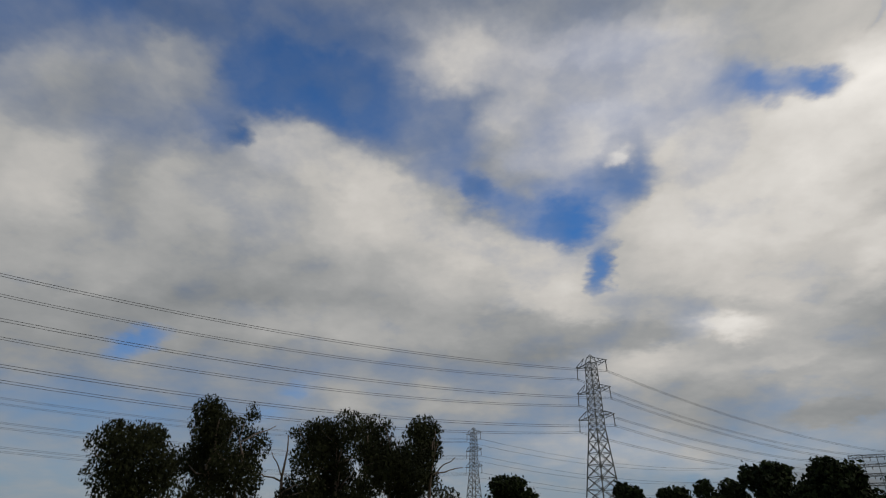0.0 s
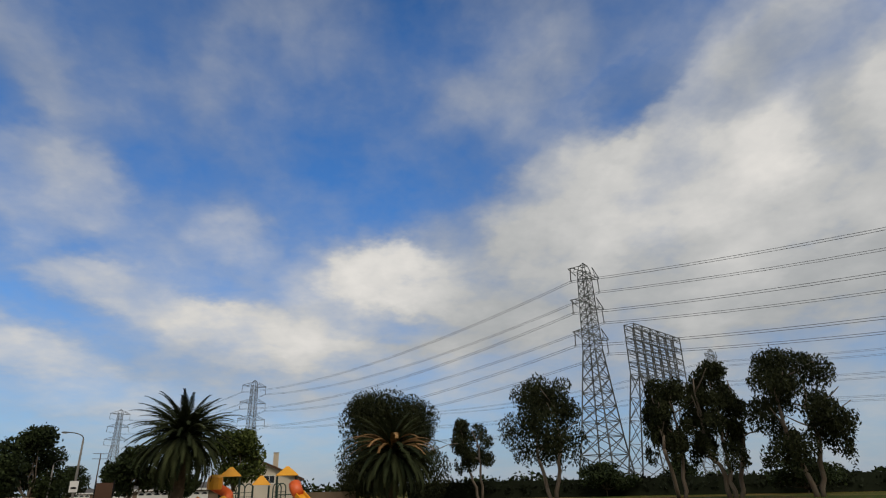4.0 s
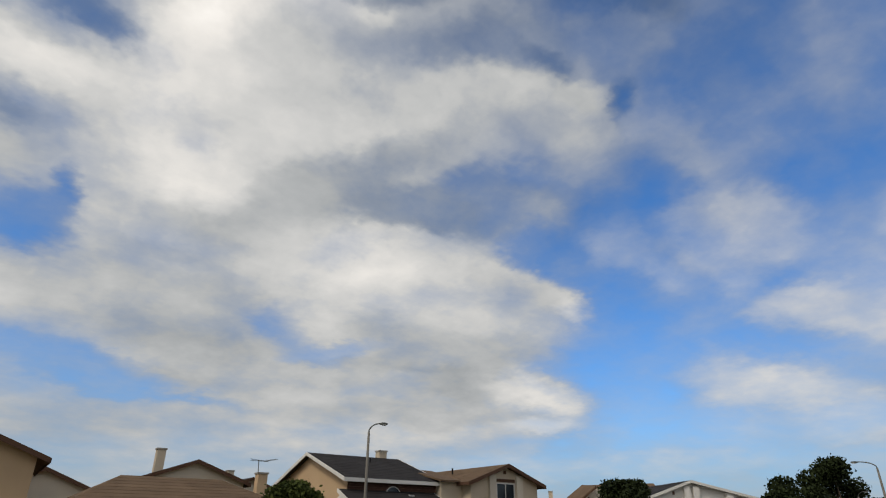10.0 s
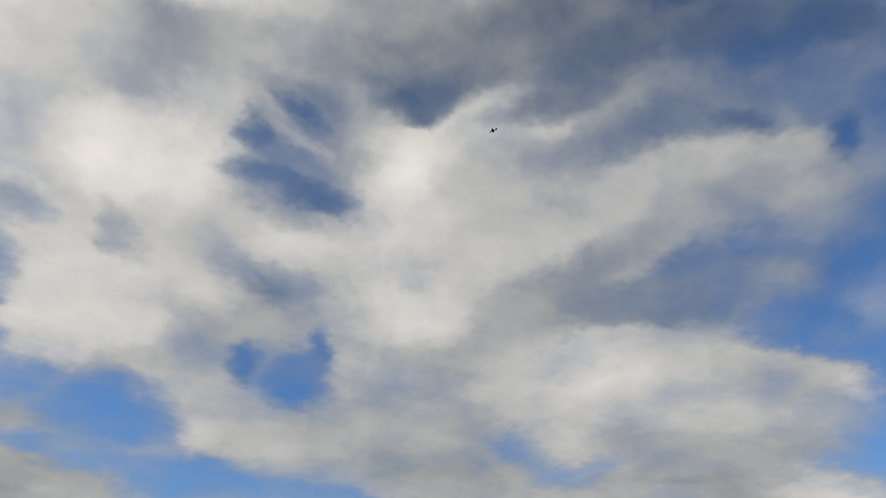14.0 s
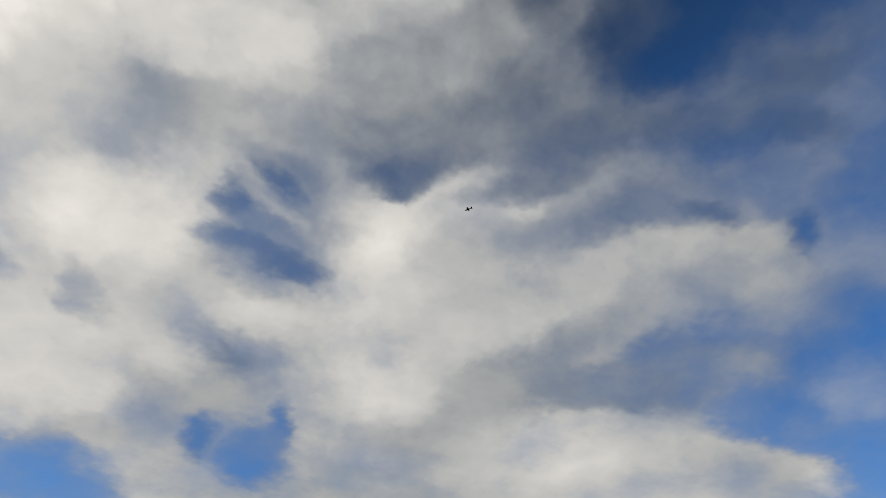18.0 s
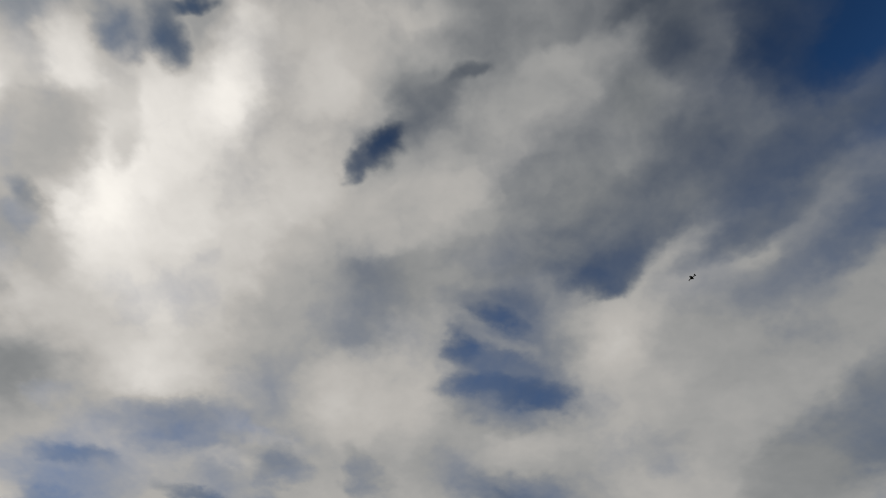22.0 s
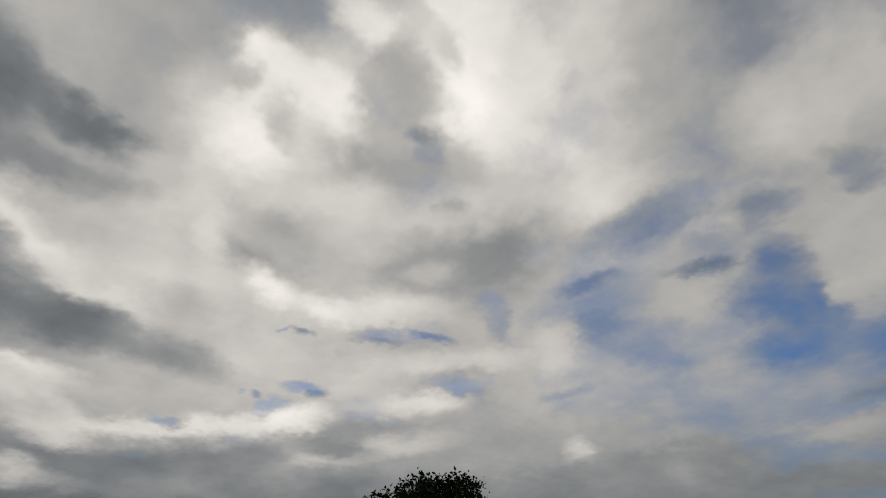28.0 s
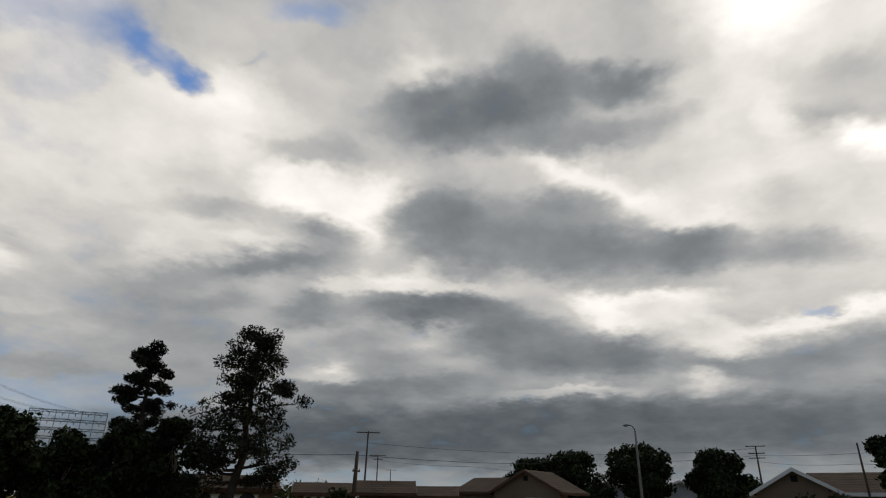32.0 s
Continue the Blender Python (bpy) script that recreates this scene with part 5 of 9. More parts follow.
def run_line(spots, group, end=None):
    global first
    heads = []
    for i, p in enumerate(spots):
        a, b = spots[max(0, i - 1)], spots[min(len(spots) - 1, i + 1)]
        heads.append(math.degrees(math.atan2((b - a).y, (b - a).x)) - 90)
        m = pose(p.x, p.y, 0, 0, 0, heads[-1])
        if first:
            first.matrix_basis, tower, first = m, first, None
            run_line.proto = tower
        else:
            copy_thing(run_line.proto, m)
    bases = [pose(p.x, p.y, 0, 0, 0, h) for p, h in zip(spots, heads)]
    for i in range(len(spots) - 1):
        for side in (-1, 1):
            for n in range(3):
                for d in (-0.22, 0.22):
                    cable(bases[i] @ (hang(side, n) + Vector((0, 0, d))), bases[i + 1] @ (hang(side, n) + Vector((0, 0, d))), 5.0, 0.045, "grey twin conductor sagging between lattice towers", group)
    return bases


ends_1 = run_line(LINE_1, "cables of the near power line")
ends_2 = run_line(LINE_2, "cables of the far power line")


def line_frame(m, bays, width, low, high, label):
    """A wide lattice frame on splayed legs."""
    root = thing("lattice_frame", label, "power frame", "lattice frames", at=m)
    deep, rows = 1.1, 4
    step = width / bays
    for i in range(bays + 1):
        s = Shape()
        x = -width / 2 + i * step
        for y in (-deep, deep):
            s.rod((x, y, low), (x, y, high), 0.13)
        for k in range(rows * 2):
            z0, z1 = low + (high - low) * k / (rows * 2), low + (high - low) * (k + 1) / (rows * 2)
            s.rod((x, -deep, z0), (x, deep, z1), 0.07)
        part("post", s, M["steel"], root)
    for k in range(rows + 1):
        zc = low + (high - low) * k / rows
        s = Shape()
        for y in (-deep, deep):
            for dz in (0, 0.9):
                s.rod((-width / 2, y, zc - dz), (width / 2, y, zc - dz), 0.10)
            for i in range(bays * 2):
                x0, x1 = -width / 2 + i * step / 2, -width / 2 + (i + 1) * step / 2
                s.rod((x0, y, zc - (0.9 if i % 2 else 0)), (x1, y, zc - (0 if i % 2 else 0.9)), 0.06)
        for i in range(bays * 2 + 1):
            s.rod((-width / 2 + i * step / 2, -deep, zc), (-width / 2 + i * step / 2, deep, zc), 0.06)
        part("girder", s, M["steel"], root)
        if k:
            for i in range(bays):
                x = -width / 2 + (i + 0.5) * step
                part("insulator_string", Shape().rod((x, 0, zc - 0.9), (x, 0, zc - 2.1), 0.16, 0.12, 6), M["insulator"], root)
    for side in (-1, 1):
        s = Shape()
        x = side * width / 2
        for y in (-1, 1):
            top_a, top_b = Vector((x, y * deep, low)), Vector((x - side * step, y * deep, low))
            foot_a, foot_b = Vector((x + side * 1.5, y * 4.2, 0)), Vector((x - side * (step + 1.0), y * 4.2, 0))
            s.rod(top_a, foot_a, 0.16)
            s.rod(top_b, foot_b, 0.16)
            for k in range(5):
                a0, a1 = top_a.lerp(foot_a, k / 5), top_a.lerp(foot_a, (k + 1) / 5)
                b0, b1 = top_b.lerp(foot_b, k / 5), top_b.lerp(foot_b, (k + 1) / 5)
                s.rod(a0, b1, 0.08)
                s.rod(b0, a1, 0.08)
                s.rod(a1, b1, 0.08)
        for k in range(5):
            for xx, dx in ((x, side * 1.5), (x - side * step, -side * 1.0)):
                t0, t1 = k / 5, (k + 1) / 5
                p0, p1 = Vector((xx + dx * t0, deep + (4.2 - deep) * t0, low * (1 - t0))), Vector((xx + dx * t1, deep + (4.2 - deep) * t1, low * (1 - t1)))
                s.rod(p0, (p1.x, -p1.y, p1.z), 0.08)
                s.rod((p0.x, -p0.y, p0.z), p1, 0.08)
        part("leg", s, M["steel"], root)
    return root


def between(a, b):
    c = (a + b) / 2
    return pose(c.x, c.y, 0, 0, 0, math.degrees(math.atan2((b - a).y, (b - a).x))), (b - a).length


fa, fb = spot(62.6, 132), spot(58.8, 152)
fm, fw = between(fa, fb)
line_frame(fm, 6, fw, 23.0, 33.6, "wide galvanised lattice frame on splayed legs beside a tower")
ga, gb = spot(336.6, 292), spot(331.2, 292)
gm, gw = between(ga, gb)
line_frame(gm, 6, gw, 20.0, 33.5, "far lattice frame seen face on above the trees")
for side in (-1, 1):
    for n in range(3):
        for d in (-0.22, 0.22):
            a = ends_1[-1] @ (hang(side, n) + Vector((0, 0, d)))
            b = gm @ Vector((side * (6 - n * 1.5), 0, 33.0 - n * 3.3 + d))
            cable(a, b, 4.0, 0.045, "grey twin conductor running to the far lattice frame", "cables of the near power line")
for d in (-3, 3):
    far = ends_2[-1] @ Vector((0, 190, 0))
    for n in range(3):
        a = ends_2[-1] @ hang(d / 3, n)
        cable(a, a + (far - ends_2[-1].translation), 5.0, 0.06, "grey conductor of the far power line", "cables of the far power line")

# ---- trees ----
rng = np.random.default_rng(7)


def leaf_cloud(centres, radii, count, size, droop=0.0, flat=1.0, stray=1.36):
    """Small leaf blades scattered in soft clumps."""
    centres, radii = np.array(centres, float), np.array(radii, float)
    weight = radii[:, 0] * radii[:, 1] * radii[:, 2]
    which = rng.choice(len(centres), count, p=weight / weight.sum())
    d = rng.normal(size=(count, 3))
    d /= np.linalg.norm(d, axis=1, keepdims=True)
    r = rng.random(count) ** 0.45
    r = np.where(rng.random(count) < 0.13, r * rng.uniform(1.0, stray, count), r)
    p = centres[which] + d * r[:, None] * radii[which]
    a = rng.normal(size=(count, 3))
    a[:, 2] -= droop
    a /= np.linalg.norm(a, axis=1, keepdims=True)
    b = np.cross(a, rng.normal(size=(count, 3)))
    b /= np.linalg.norm(b, axis=1, keepdims=True) + 1e-9
    s = size * rng.uniform(0.6, 1.4, count)[:, None]
    a, b = a * s, b * s * 0.42 * flat
    v = np.stack([p - a, p - a * 0.1 + b, p + a, p - a * 0.1 - b], 1).reshape(-1, 3)
    sh = Shape()
    sh.v = v.tolist()
    sh.f = np.arange(count * 4).reshape(-1, 4).tolist()
    return sh


def limb(s, a, b, r0, r1, wob=0.25, steps=5):
    a, b = Vector(a), Vector(b)
    pts, rad = [], []
    for i in range(steps + 1):
        t = i / steps
        w = Vector(rng.normal(size=3)) * wob * math.sin(t * math.pi) * (b - a).length * 0.12
        pts.append(a.lerp(b, t) + w)
        rad.append(r0 + (r1 - r0) * t)
    s.pipe(pts, rad, 6)
    return pts


def gum_tree(base, top, half, lean, trunks, label, seed, low=0.30, leaves=4200, clumps=15, group="gum trees along the park"):
    """A eucalyptus: bare forked trunks, an open crown of drooping clumps with gaps between them."""
    global rng
    rng = np.random.default_rng(seed)
    root = thing("gum_tree", label, "tree", group, at=Matrix.Translation(base))
    h = top - base.z
    s = Shape()
    heads = []
    for k in range(trunks):
        off = (k - (trunks - 1) / 2)
        foot = Vector((off * 0.5, rng.normal() * 0.3, -0.3))
        mid = Vector((lean * 0.4 + off * half * 0.55, rng.normal() * half * 0.2, h * rng.uniform(0.30, 0.42)))
        high = Vector((lean + off * half * 0.5, rng.normal() * half * 0.25, h * 0.86))
        r = 0.185 * (h / 13)
        limb(s, foot, mid, r * 1.3, r)
        limb(s, mid, high, r, 0.06)
        heads += [mid, high]
        for j in range(4):
            t = rng.uniform(0.1, 0.8)
            p = mid.lerp(high, t)
            w = rng.uniform(0, math.tau)
            q = p + Vector((math.cos(w) * half * rng.uniform(0.5, 0.9), math.sin(w) * half * 0.7, h * rng.uniform(0.06, 0.2)))
            q.z = min(q.z, h * 0.92)
            limb(s, p, q, r * 0.5, 0.04)
    part("trunk", s, M["bark_pale"], root, smooth=True)
    cen, rad = [], []
    clumps = int(clumps * 1.6)
    for k in range(clumps):
        t = (k + 0.5) / clumps
        zc = h * (low + 0.08 + (0.86 - low) * t)
        wide = half * (0.55 + 0.45 * math.sin(min(1.0, t * 1.25) * math.pi * 0.80 + 0.35))
        w = rng.uniform(0, math.tau)
        q = math.sqrt(rng.uniform(0.05, 0.8))
        cen.append((lean * (0.3 + 0.7 * t) + math.cos(w) * wide * q, math.sin(w) * wide * q, zc))
        rr = half * rng.uniform(0.26, 0.41)
        rad.append((rr, rr, rr * rng.uniform(0.8, 1.25)))
    for k in range(clumps // 2):  # hanging sprays under the crown
        w = rng.uniform(0, math.tau)
        cen.append((lean * 0.5 + math.cos(w) * half * 0.8, math.sin(w) * half * 0.8, h * (low + rng.uniform(-0.03, 0.12))))
        rad.append((half * 0.13, half * 0.13, h * 0.08))
    for k in range(clumps // 3):  # tufts at the top
        w = rng.uniform(0, math.tau)
        cen.append((lean + math.cos(w) * half * 0.45, math.sin(w) * half * 0.45, h * rng.uniform(0.88, 0.965)))
        rad.append((half * 0.15, half * 0.15, h * 0.045))
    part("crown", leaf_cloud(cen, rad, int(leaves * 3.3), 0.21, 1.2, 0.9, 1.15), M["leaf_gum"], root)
    return root


def gum(az, far, top_el, half_deg, lean_deg, trunks, label, seed, base_z=0.0, **kw):
    """A gum tree by its bearing, distance, and the height and width that it subtends."""
    p = spot(az, far, base_z)
    top = 1.65 + far * math.tan(radians(top_el))
    half = far * math.tan(radians(half_deg))
    t = gum_tree(p, top * 0.965, half, -far * math.tan(radians(lean_deg)), trunks, label, seed, **kw)
    t.matrix_basis = Matrix.Translation(p) @ Matrix.Rotation(radians(az), 4, "Z")
    return t


gum(77.2, 100, 6.2, 2.0, 1.1, 2, "slender leaning gum tree with a sparse crown", 11, low=0.36, leaves=2600, clumps=11)
gum(70.8, 80, 9.6, 3.7, 0.2, 2, "gum tree with a dense dark crown over a bare trunk", 12, low=0.30)
gum(60.3, 78, 8.8, 2.5, 0.3, 2, "gum tree with two pale bare trunks", 13, low=0.32)
gum(56.2, 78, 10.0, 2.6, 0.3, 3, "gum tree with a tall ragged crown before a lattice frame", 14, low=0.26)
gum(50.3, 76, 10.5, 3.8, 0.5, 2, "full gum tree with hanging sprays", 15, low=0.20, leaves=5200)
gum(33.0, 74, 9.0, 4.2, 2.6, 2, "wide leaning gum tree with a forked trunk", 16, low=0.32)
gum(28.4, 74, 11.1, 4.2, 0.0, 2, "tall gum tree with a broad dark crown", 17, low=0.26, leaves=5200)
gum(21.0, 76, 9.9, 4.3, 0.2, 3, "gum tree in a clump, with a ragged top", 18, low=0.12, leaves=5600)
gum(16.6, 75, 10.6, 4.3, -0.3, 3, "tall gum tree in a clump, with several trunks", 19, low=0.14, leaves=5600)
gum(11.8, 75, 10.2, 4.0, -0.4, 2, "gum tree at the end of a clump", 20, low=0.16, leaves=4600)
gum(85.2, 96, 8.1, 5.2, -0.3, 2, "broad dark gum tree behind a palm", 21, low=0.08, leaves=20000, clumps=26)


def leafy_tree(base, top, half, label, seed, trunk_h=0.3, leaves=3600, clumps=14, leaf="leaf_green", size=0.28, category="tree", name="tree", group="", squat=1.0, open_crown=0.0, fork=0.9):
    """A rounded broad-leaved tree with limbs running up into its crown."""
    global rng
    rng = np.random.default_rng(seed)
    root = thing(name, label, category, group, at=Matrix.Translation(base))
    h = top - base.z
    s = Shape()
    r = 0.035 * h * 0.6
    limb(s, (0, 0, -0.3), (0, 0, h * trunk_h * fork), r * 1.25, r)
    cen, rad = [], []
    for k in range(clumps):
        w = k * 2.4 + rng.uniform(-0.4, 0.4)
        q = math.sqrt((k + 0.5) / clumps)
        zt = rng.uniform(0.05, 1.0)
        ring = math.sqrt(max(0.05, 1 - (1.7 * zt - 0.75) ** 2))
        p = Vector((math.cos(w) * half * 0.72 * q * ring, math.sin(w) * half * 0.72 * q * ring, h * (trunk_h + 0.10 + (0.80 - trunk_h) * zt)))
        cen.append(tuple(p))
        rr = half * rng.uniform(0.28, 0.40) * (1 - open_crown * 0.3)
        rad.append((rr, rr, min(rr * squat, h - p.z if h - p.z > 0.3 else 0.3)))
        limb(s, (0, 0, h * trunk_h * fork * rng.uniform(0.9, 1.1)), p, r * 0.55, 0.03, 0.5)
    part("trunk", s, M["bark"], root, smooth=True)
    part("crown", leaf_cloud(cen, rad, int(leaves * 1.8), size * 0.76, 0.1, 1.3), M[leaf], root)
    return root


def leafy(az, far, top_el, half_deg, label, seed, base_z=0.0, **kw):
    p = spot(az, far, base_z)
    return leafy_tree(p, (1.65 + far * math.tan(radians(top_el))) * 0.97, far * math.tan(radians(half_deg)), label, seed, **kw)


# along the street of houses
leafy(157.2, 41, 4.0, 3.0, "rounded yellow-green street tree before a brown house", 31, 0.0, leaf="leaf_green", leaves=4200, trunk_h=0.42, size=0.16)
leafy(148.1, 43.5, 1.7, 1.4, "small clipped ball tree on a pale trunk", 32, 0.2, leaf="leaf_green", trunk_h=0.45, leaves=1800, size=0.10, clumps=8)
leafy(128.9, 62, 4.1, 3.2, "dark leafy street tree on a lawn", 33, 0.1, leaf="leaf_dark", trunk_h=0.26, leaves=5600, size=0.22, squat=0.8)
leafy(124.0, 62, 2.7, 2.2, "small open street tree with thin foliage", 34, 0.1, leaf="leaf_green", trunk_h=0.42, leaves=1500, open_crown=0.6, squat=0.5, size=0.16)
leafy(116.2, 84, 4.2, 3.0, "large dark tree over a block wall", 35, 0.2, leaf="leaf_dark", trunk_h=0.06, leaves=6500)
leafy(113.2, 96, 5.4, 2.9, "tall dark tree beside the street", 36, 0.2, leaf="leaf_dark", trunk_h=0.06, leaves=6500)
leafy(110.6, 130, 2.4, 1.6, "dark tree far down the street", 37, 0.2, leaf="leaf_dark", trunk_h=0.2, leaves=2200)
leafy(106.4, 74, 4.0, 2.6, "dark tree behind a palm", 38, 0.0, leaf="leaf_dark", trunk_h=0.25, leaves=4200)
leafy(98.6, 84, 5.5, 3.0, "leafy tree behind the playground", 39, 0.0, leaf="leaf_green", trunk_h=0.25, leaves=4600)
leafy(103.0, 80, 3.2, 2.4, "dark tree behind the picnic tables", 40, 0.0, leaf="leaf_dark", trunk_h=0.22, leaves=3000)
# towards the north and east
leafy(3.2, 72, 5.5, 3.2, "dark pointed evergreen tree", 41, 0.0, leaf="leaf_dark", trunk_h=0.06, leaves=5600)
for az, far, el, half, label, seed in (
        (353.2, 70, 5.1, 2.5, "dark rounded tree beside a lattice tower", 42), (349.6, 66, 4.5, 2.6, "low dark tree in a dense row", 56),
        (346.2, 62, 5.5, 2.8, "dark tree in a dense row", 43), (342.4, 60, 6.3, 3.2, "tall dark tree in a dense row", 44),
        (338.0, 58, 6.5, 3.4, "tall dark tree in a dense row", 45), (333.4, 57, 5.2, 3.6, "dark tree at the end of a dense row", 57),
        (329.4, 56, 5.6, 3.4, "dark spreading tree under a pine", 46), (325.8, 56, 6.5, 3.2, "dark spreading tree between two pines", 47)):
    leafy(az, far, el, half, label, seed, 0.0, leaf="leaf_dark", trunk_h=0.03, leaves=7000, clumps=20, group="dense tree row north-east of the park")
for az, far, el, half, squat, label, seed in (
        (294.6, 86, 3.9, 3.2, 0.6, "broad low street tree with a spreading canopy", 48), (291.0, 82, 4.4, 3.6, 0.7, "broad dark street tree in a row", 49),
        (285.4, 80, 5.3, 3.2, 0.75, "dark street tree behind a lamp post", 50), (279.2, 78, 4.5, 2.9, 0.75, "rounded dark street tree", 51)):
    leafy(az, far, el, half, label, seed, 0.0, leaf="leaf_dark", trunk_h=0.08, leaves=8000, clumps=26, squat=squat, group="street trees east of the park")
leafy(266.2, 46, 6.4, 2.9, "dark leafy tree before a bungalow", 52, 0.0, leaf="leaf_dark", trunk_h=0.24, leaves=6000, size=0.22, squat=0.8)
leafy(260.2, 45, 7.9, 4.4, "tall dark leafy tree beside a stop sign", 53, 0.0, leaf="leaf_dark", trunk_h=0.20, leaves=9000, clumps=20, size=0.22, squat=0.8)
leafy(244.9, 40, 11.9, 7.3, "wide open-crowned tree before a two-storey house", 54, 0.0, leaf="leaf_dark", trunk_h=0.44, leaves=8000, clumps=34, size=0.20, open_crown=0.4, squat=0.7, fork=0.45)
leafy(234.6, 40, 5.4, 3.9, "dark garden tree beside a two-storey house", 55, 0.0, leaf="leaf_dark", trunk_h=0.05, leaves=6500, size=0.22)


def pine_tree(base, top, half, lean, label, seed, leaves=19000):
    """A tall open pine: one straight trunk, tiered limbs, needles in tufts along them."""
    global rng
    rng = np.random.default_rng(seed)
    root = thing("pine_tree", label, "tree", "pines", at=Matrix.Translation(base))
    h = top - base.z
    s = Shape()
    limb(s, (0, 0, -0.3), (lean, 0, h * 0.97), 0.03 * h, 0.05, 0.12, 8)
    cen, rad = [], []
    for k in range(40):
        t = 0.17 + 0.78 * (k / 39)
        w = k * 2.39 + rng.uniform(-0.5, 0.5)
        shape = 0.72 + 0.28 * min(1.0, (t - 0.17) / 0.2) - 0.78 * max(0.0, (t - 0.42) / 0.55) ** 1.15
        reach = half * shape * rng.uniform(0.6, 1.1)
        p = Vector((lean * t, 0, h * t))
        q = p + Vector((math.cos(w) * reach, math.sin(w) * reach, h * rng.uniform(-0.035, 0.05)))
        limb(s, p, q, 0.06 + 0.10 * (1 - t), 0.035, 0.5)
        for j in range(4):
            u = 0.42 + 0.19 * j
            c = p.lerp(q, u) + Vector(rng.normal(size=3)) * half * 0.06
            cen.append(tuple(c + Vector((0, 0, 0.12))))
            rr = half * rng.uniform(0.10, 0.19)
            rad.append((rr * 1.2, rr * 1.2, rr * 0.75))
    cen.append((lean, 0, h * 0.955))
    rad.append((half * 0.17, half * 0.17, h * 0.05))
    part("trunk", s, M["bark_pine"], root, smooth=True)
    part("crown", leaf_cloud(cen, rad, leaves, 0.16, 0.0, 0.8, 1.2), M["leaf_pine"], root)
    return root


for az, far, el, half, lean, label, seed in ((321.1, 50, 14.3, 5.7, 1.5, "tall open pine with tiered ragged limbs", 61), (328.8, 56, 12.2, 3.2, 0.0, "narrow pine with tufted limbs above dark trees", 62)):
    p = spot(az, far)
    pine_tree(p, 1.65 + far * math.tan(radians(el)), far * math.tan(radians(half)), lean, label, seed)


def palm_tree(base, trunk_h, reach, label, seed, dead=0):
    """A date palm: a stout trunk, and a full head of arching fronds, each a piece of its own."""
    global rng
    rng = np.random.default_rng(seed)
    root = thing("palm_tree", label, "palm tree", "date palms in the park", at=Matrix.Translation(base))
    s = Shape()
    n = 14
    pts = [(0.05 * math.sin(i), 0, -0.2 + (trunk_h + 0.2) * i / n) for i in range(n + 1)]
    s.pipe(pts, [0.62 - 0.15 * min(1, i / 3) + (0.05 if i % 2 else 0) + 0.14 * max(0, i / n - 0.7) / 0.3 for i in range(n + 1)], 12)
    part("trunk", s, M["palm_bark"], root)
    part("boot", Shape().pipe([(0, 0, trunk_h - 0.5), (0, 0, trunk_h), (0, 0, trunk_h + 0.5)], [0.5, 0.8, 0.45], 12), M["palm_bark"], root)
    meshes = []
    for v in range(5):
        f = Shape()
        rib = []
        bend = 0.70 + 0.13 * v
        for i in range(15):
            t = i / 14
            a = bend * t * 1.5
            rib.append(Vector((reach * math.sin(min(a, 2.6)) / max(bend * 1.5, 0.01), 0, reach * (math.cos(min(a, 2.6)) - 1) / max(bend * 1.5, 0.01))))
        f.pipe(rib, [0.05 * (1 - i / 15) + 0.008 for i in range(15)], 4)
        for i in range(2, 50):
            t = i / 50
            k = t * 14
            p = rib[int(k)].lerp(rib[min(14, int(k) + 1)], k - int(k))
            d = (rib[min(14, int(k) + 1)] - rib[int(k)]).normalized()
            ln = reach * 0.13 * (0.45 + math.sin(min(1, t * 1.15) * math.pi) * 0.75)
            for side in (-1, 1):
                tip = p + d * ln * 0.65 + Vector((0, side * ln * 0.5, -ln * (0.18 + 0.3 * rng.random())))
                w = d * 0.032 * reach / 3.4
                f.add([p - w, p + w, p.lerp(tip, 0.6) + w * 0.9, tip, p.lerp(tip, 0.6) - w * 0.9], [(0, 1, 2, 3, 4)])
        meshes.append(f.mesh("frond", M["frond"]))
    dry = meshes[3].copy()
    dry.materials.clear()
    dry.materials.append(M["frond_dead"])
    total = 150
    for k in range(total):
        t = k / total
        w = k * 2.39996 + rng.uniform(-0.1, 0.1)
        pitch = 84 - 96 * t ** 0.8 + rng.uniform(-6, 6)
        is_dead = dead and 0.18 < t < 0.18 + dead and rng.random() < 0.8
        me = dry if is_dead else meshes[min(4, int(t * 5.5))]
        m = Matrix.Translation((0, 0, trunk_h + 0.35 - 0.5 * t)) @ Matrix.Rotation(w, 4, "Z") @ Matrix.Rotation(radians(-pitch), 4, "Y") @ Matrix.Diagonal((1, 1, 1, 1)) @ Matrix.Scale(rng.uniform(0.85, 1.08) * (0.84 + 0.16 * min(1, t * 5) - 0.14 * t), 4)
        part("frond", me, None, root, "dead orange-brown frond" if is_dead else "", at=m)
    return root


palm_tree(spot(102.9, 56, 0), 5.75, 5.2, "full date palm with arching green fronds on a stout trunk", 71)
palm_tree(spot(85.0, 66, 0), 4.9, 6.0, "shaggy date palm with dead orange fronds and a hanging skirt", 72, 0.16)


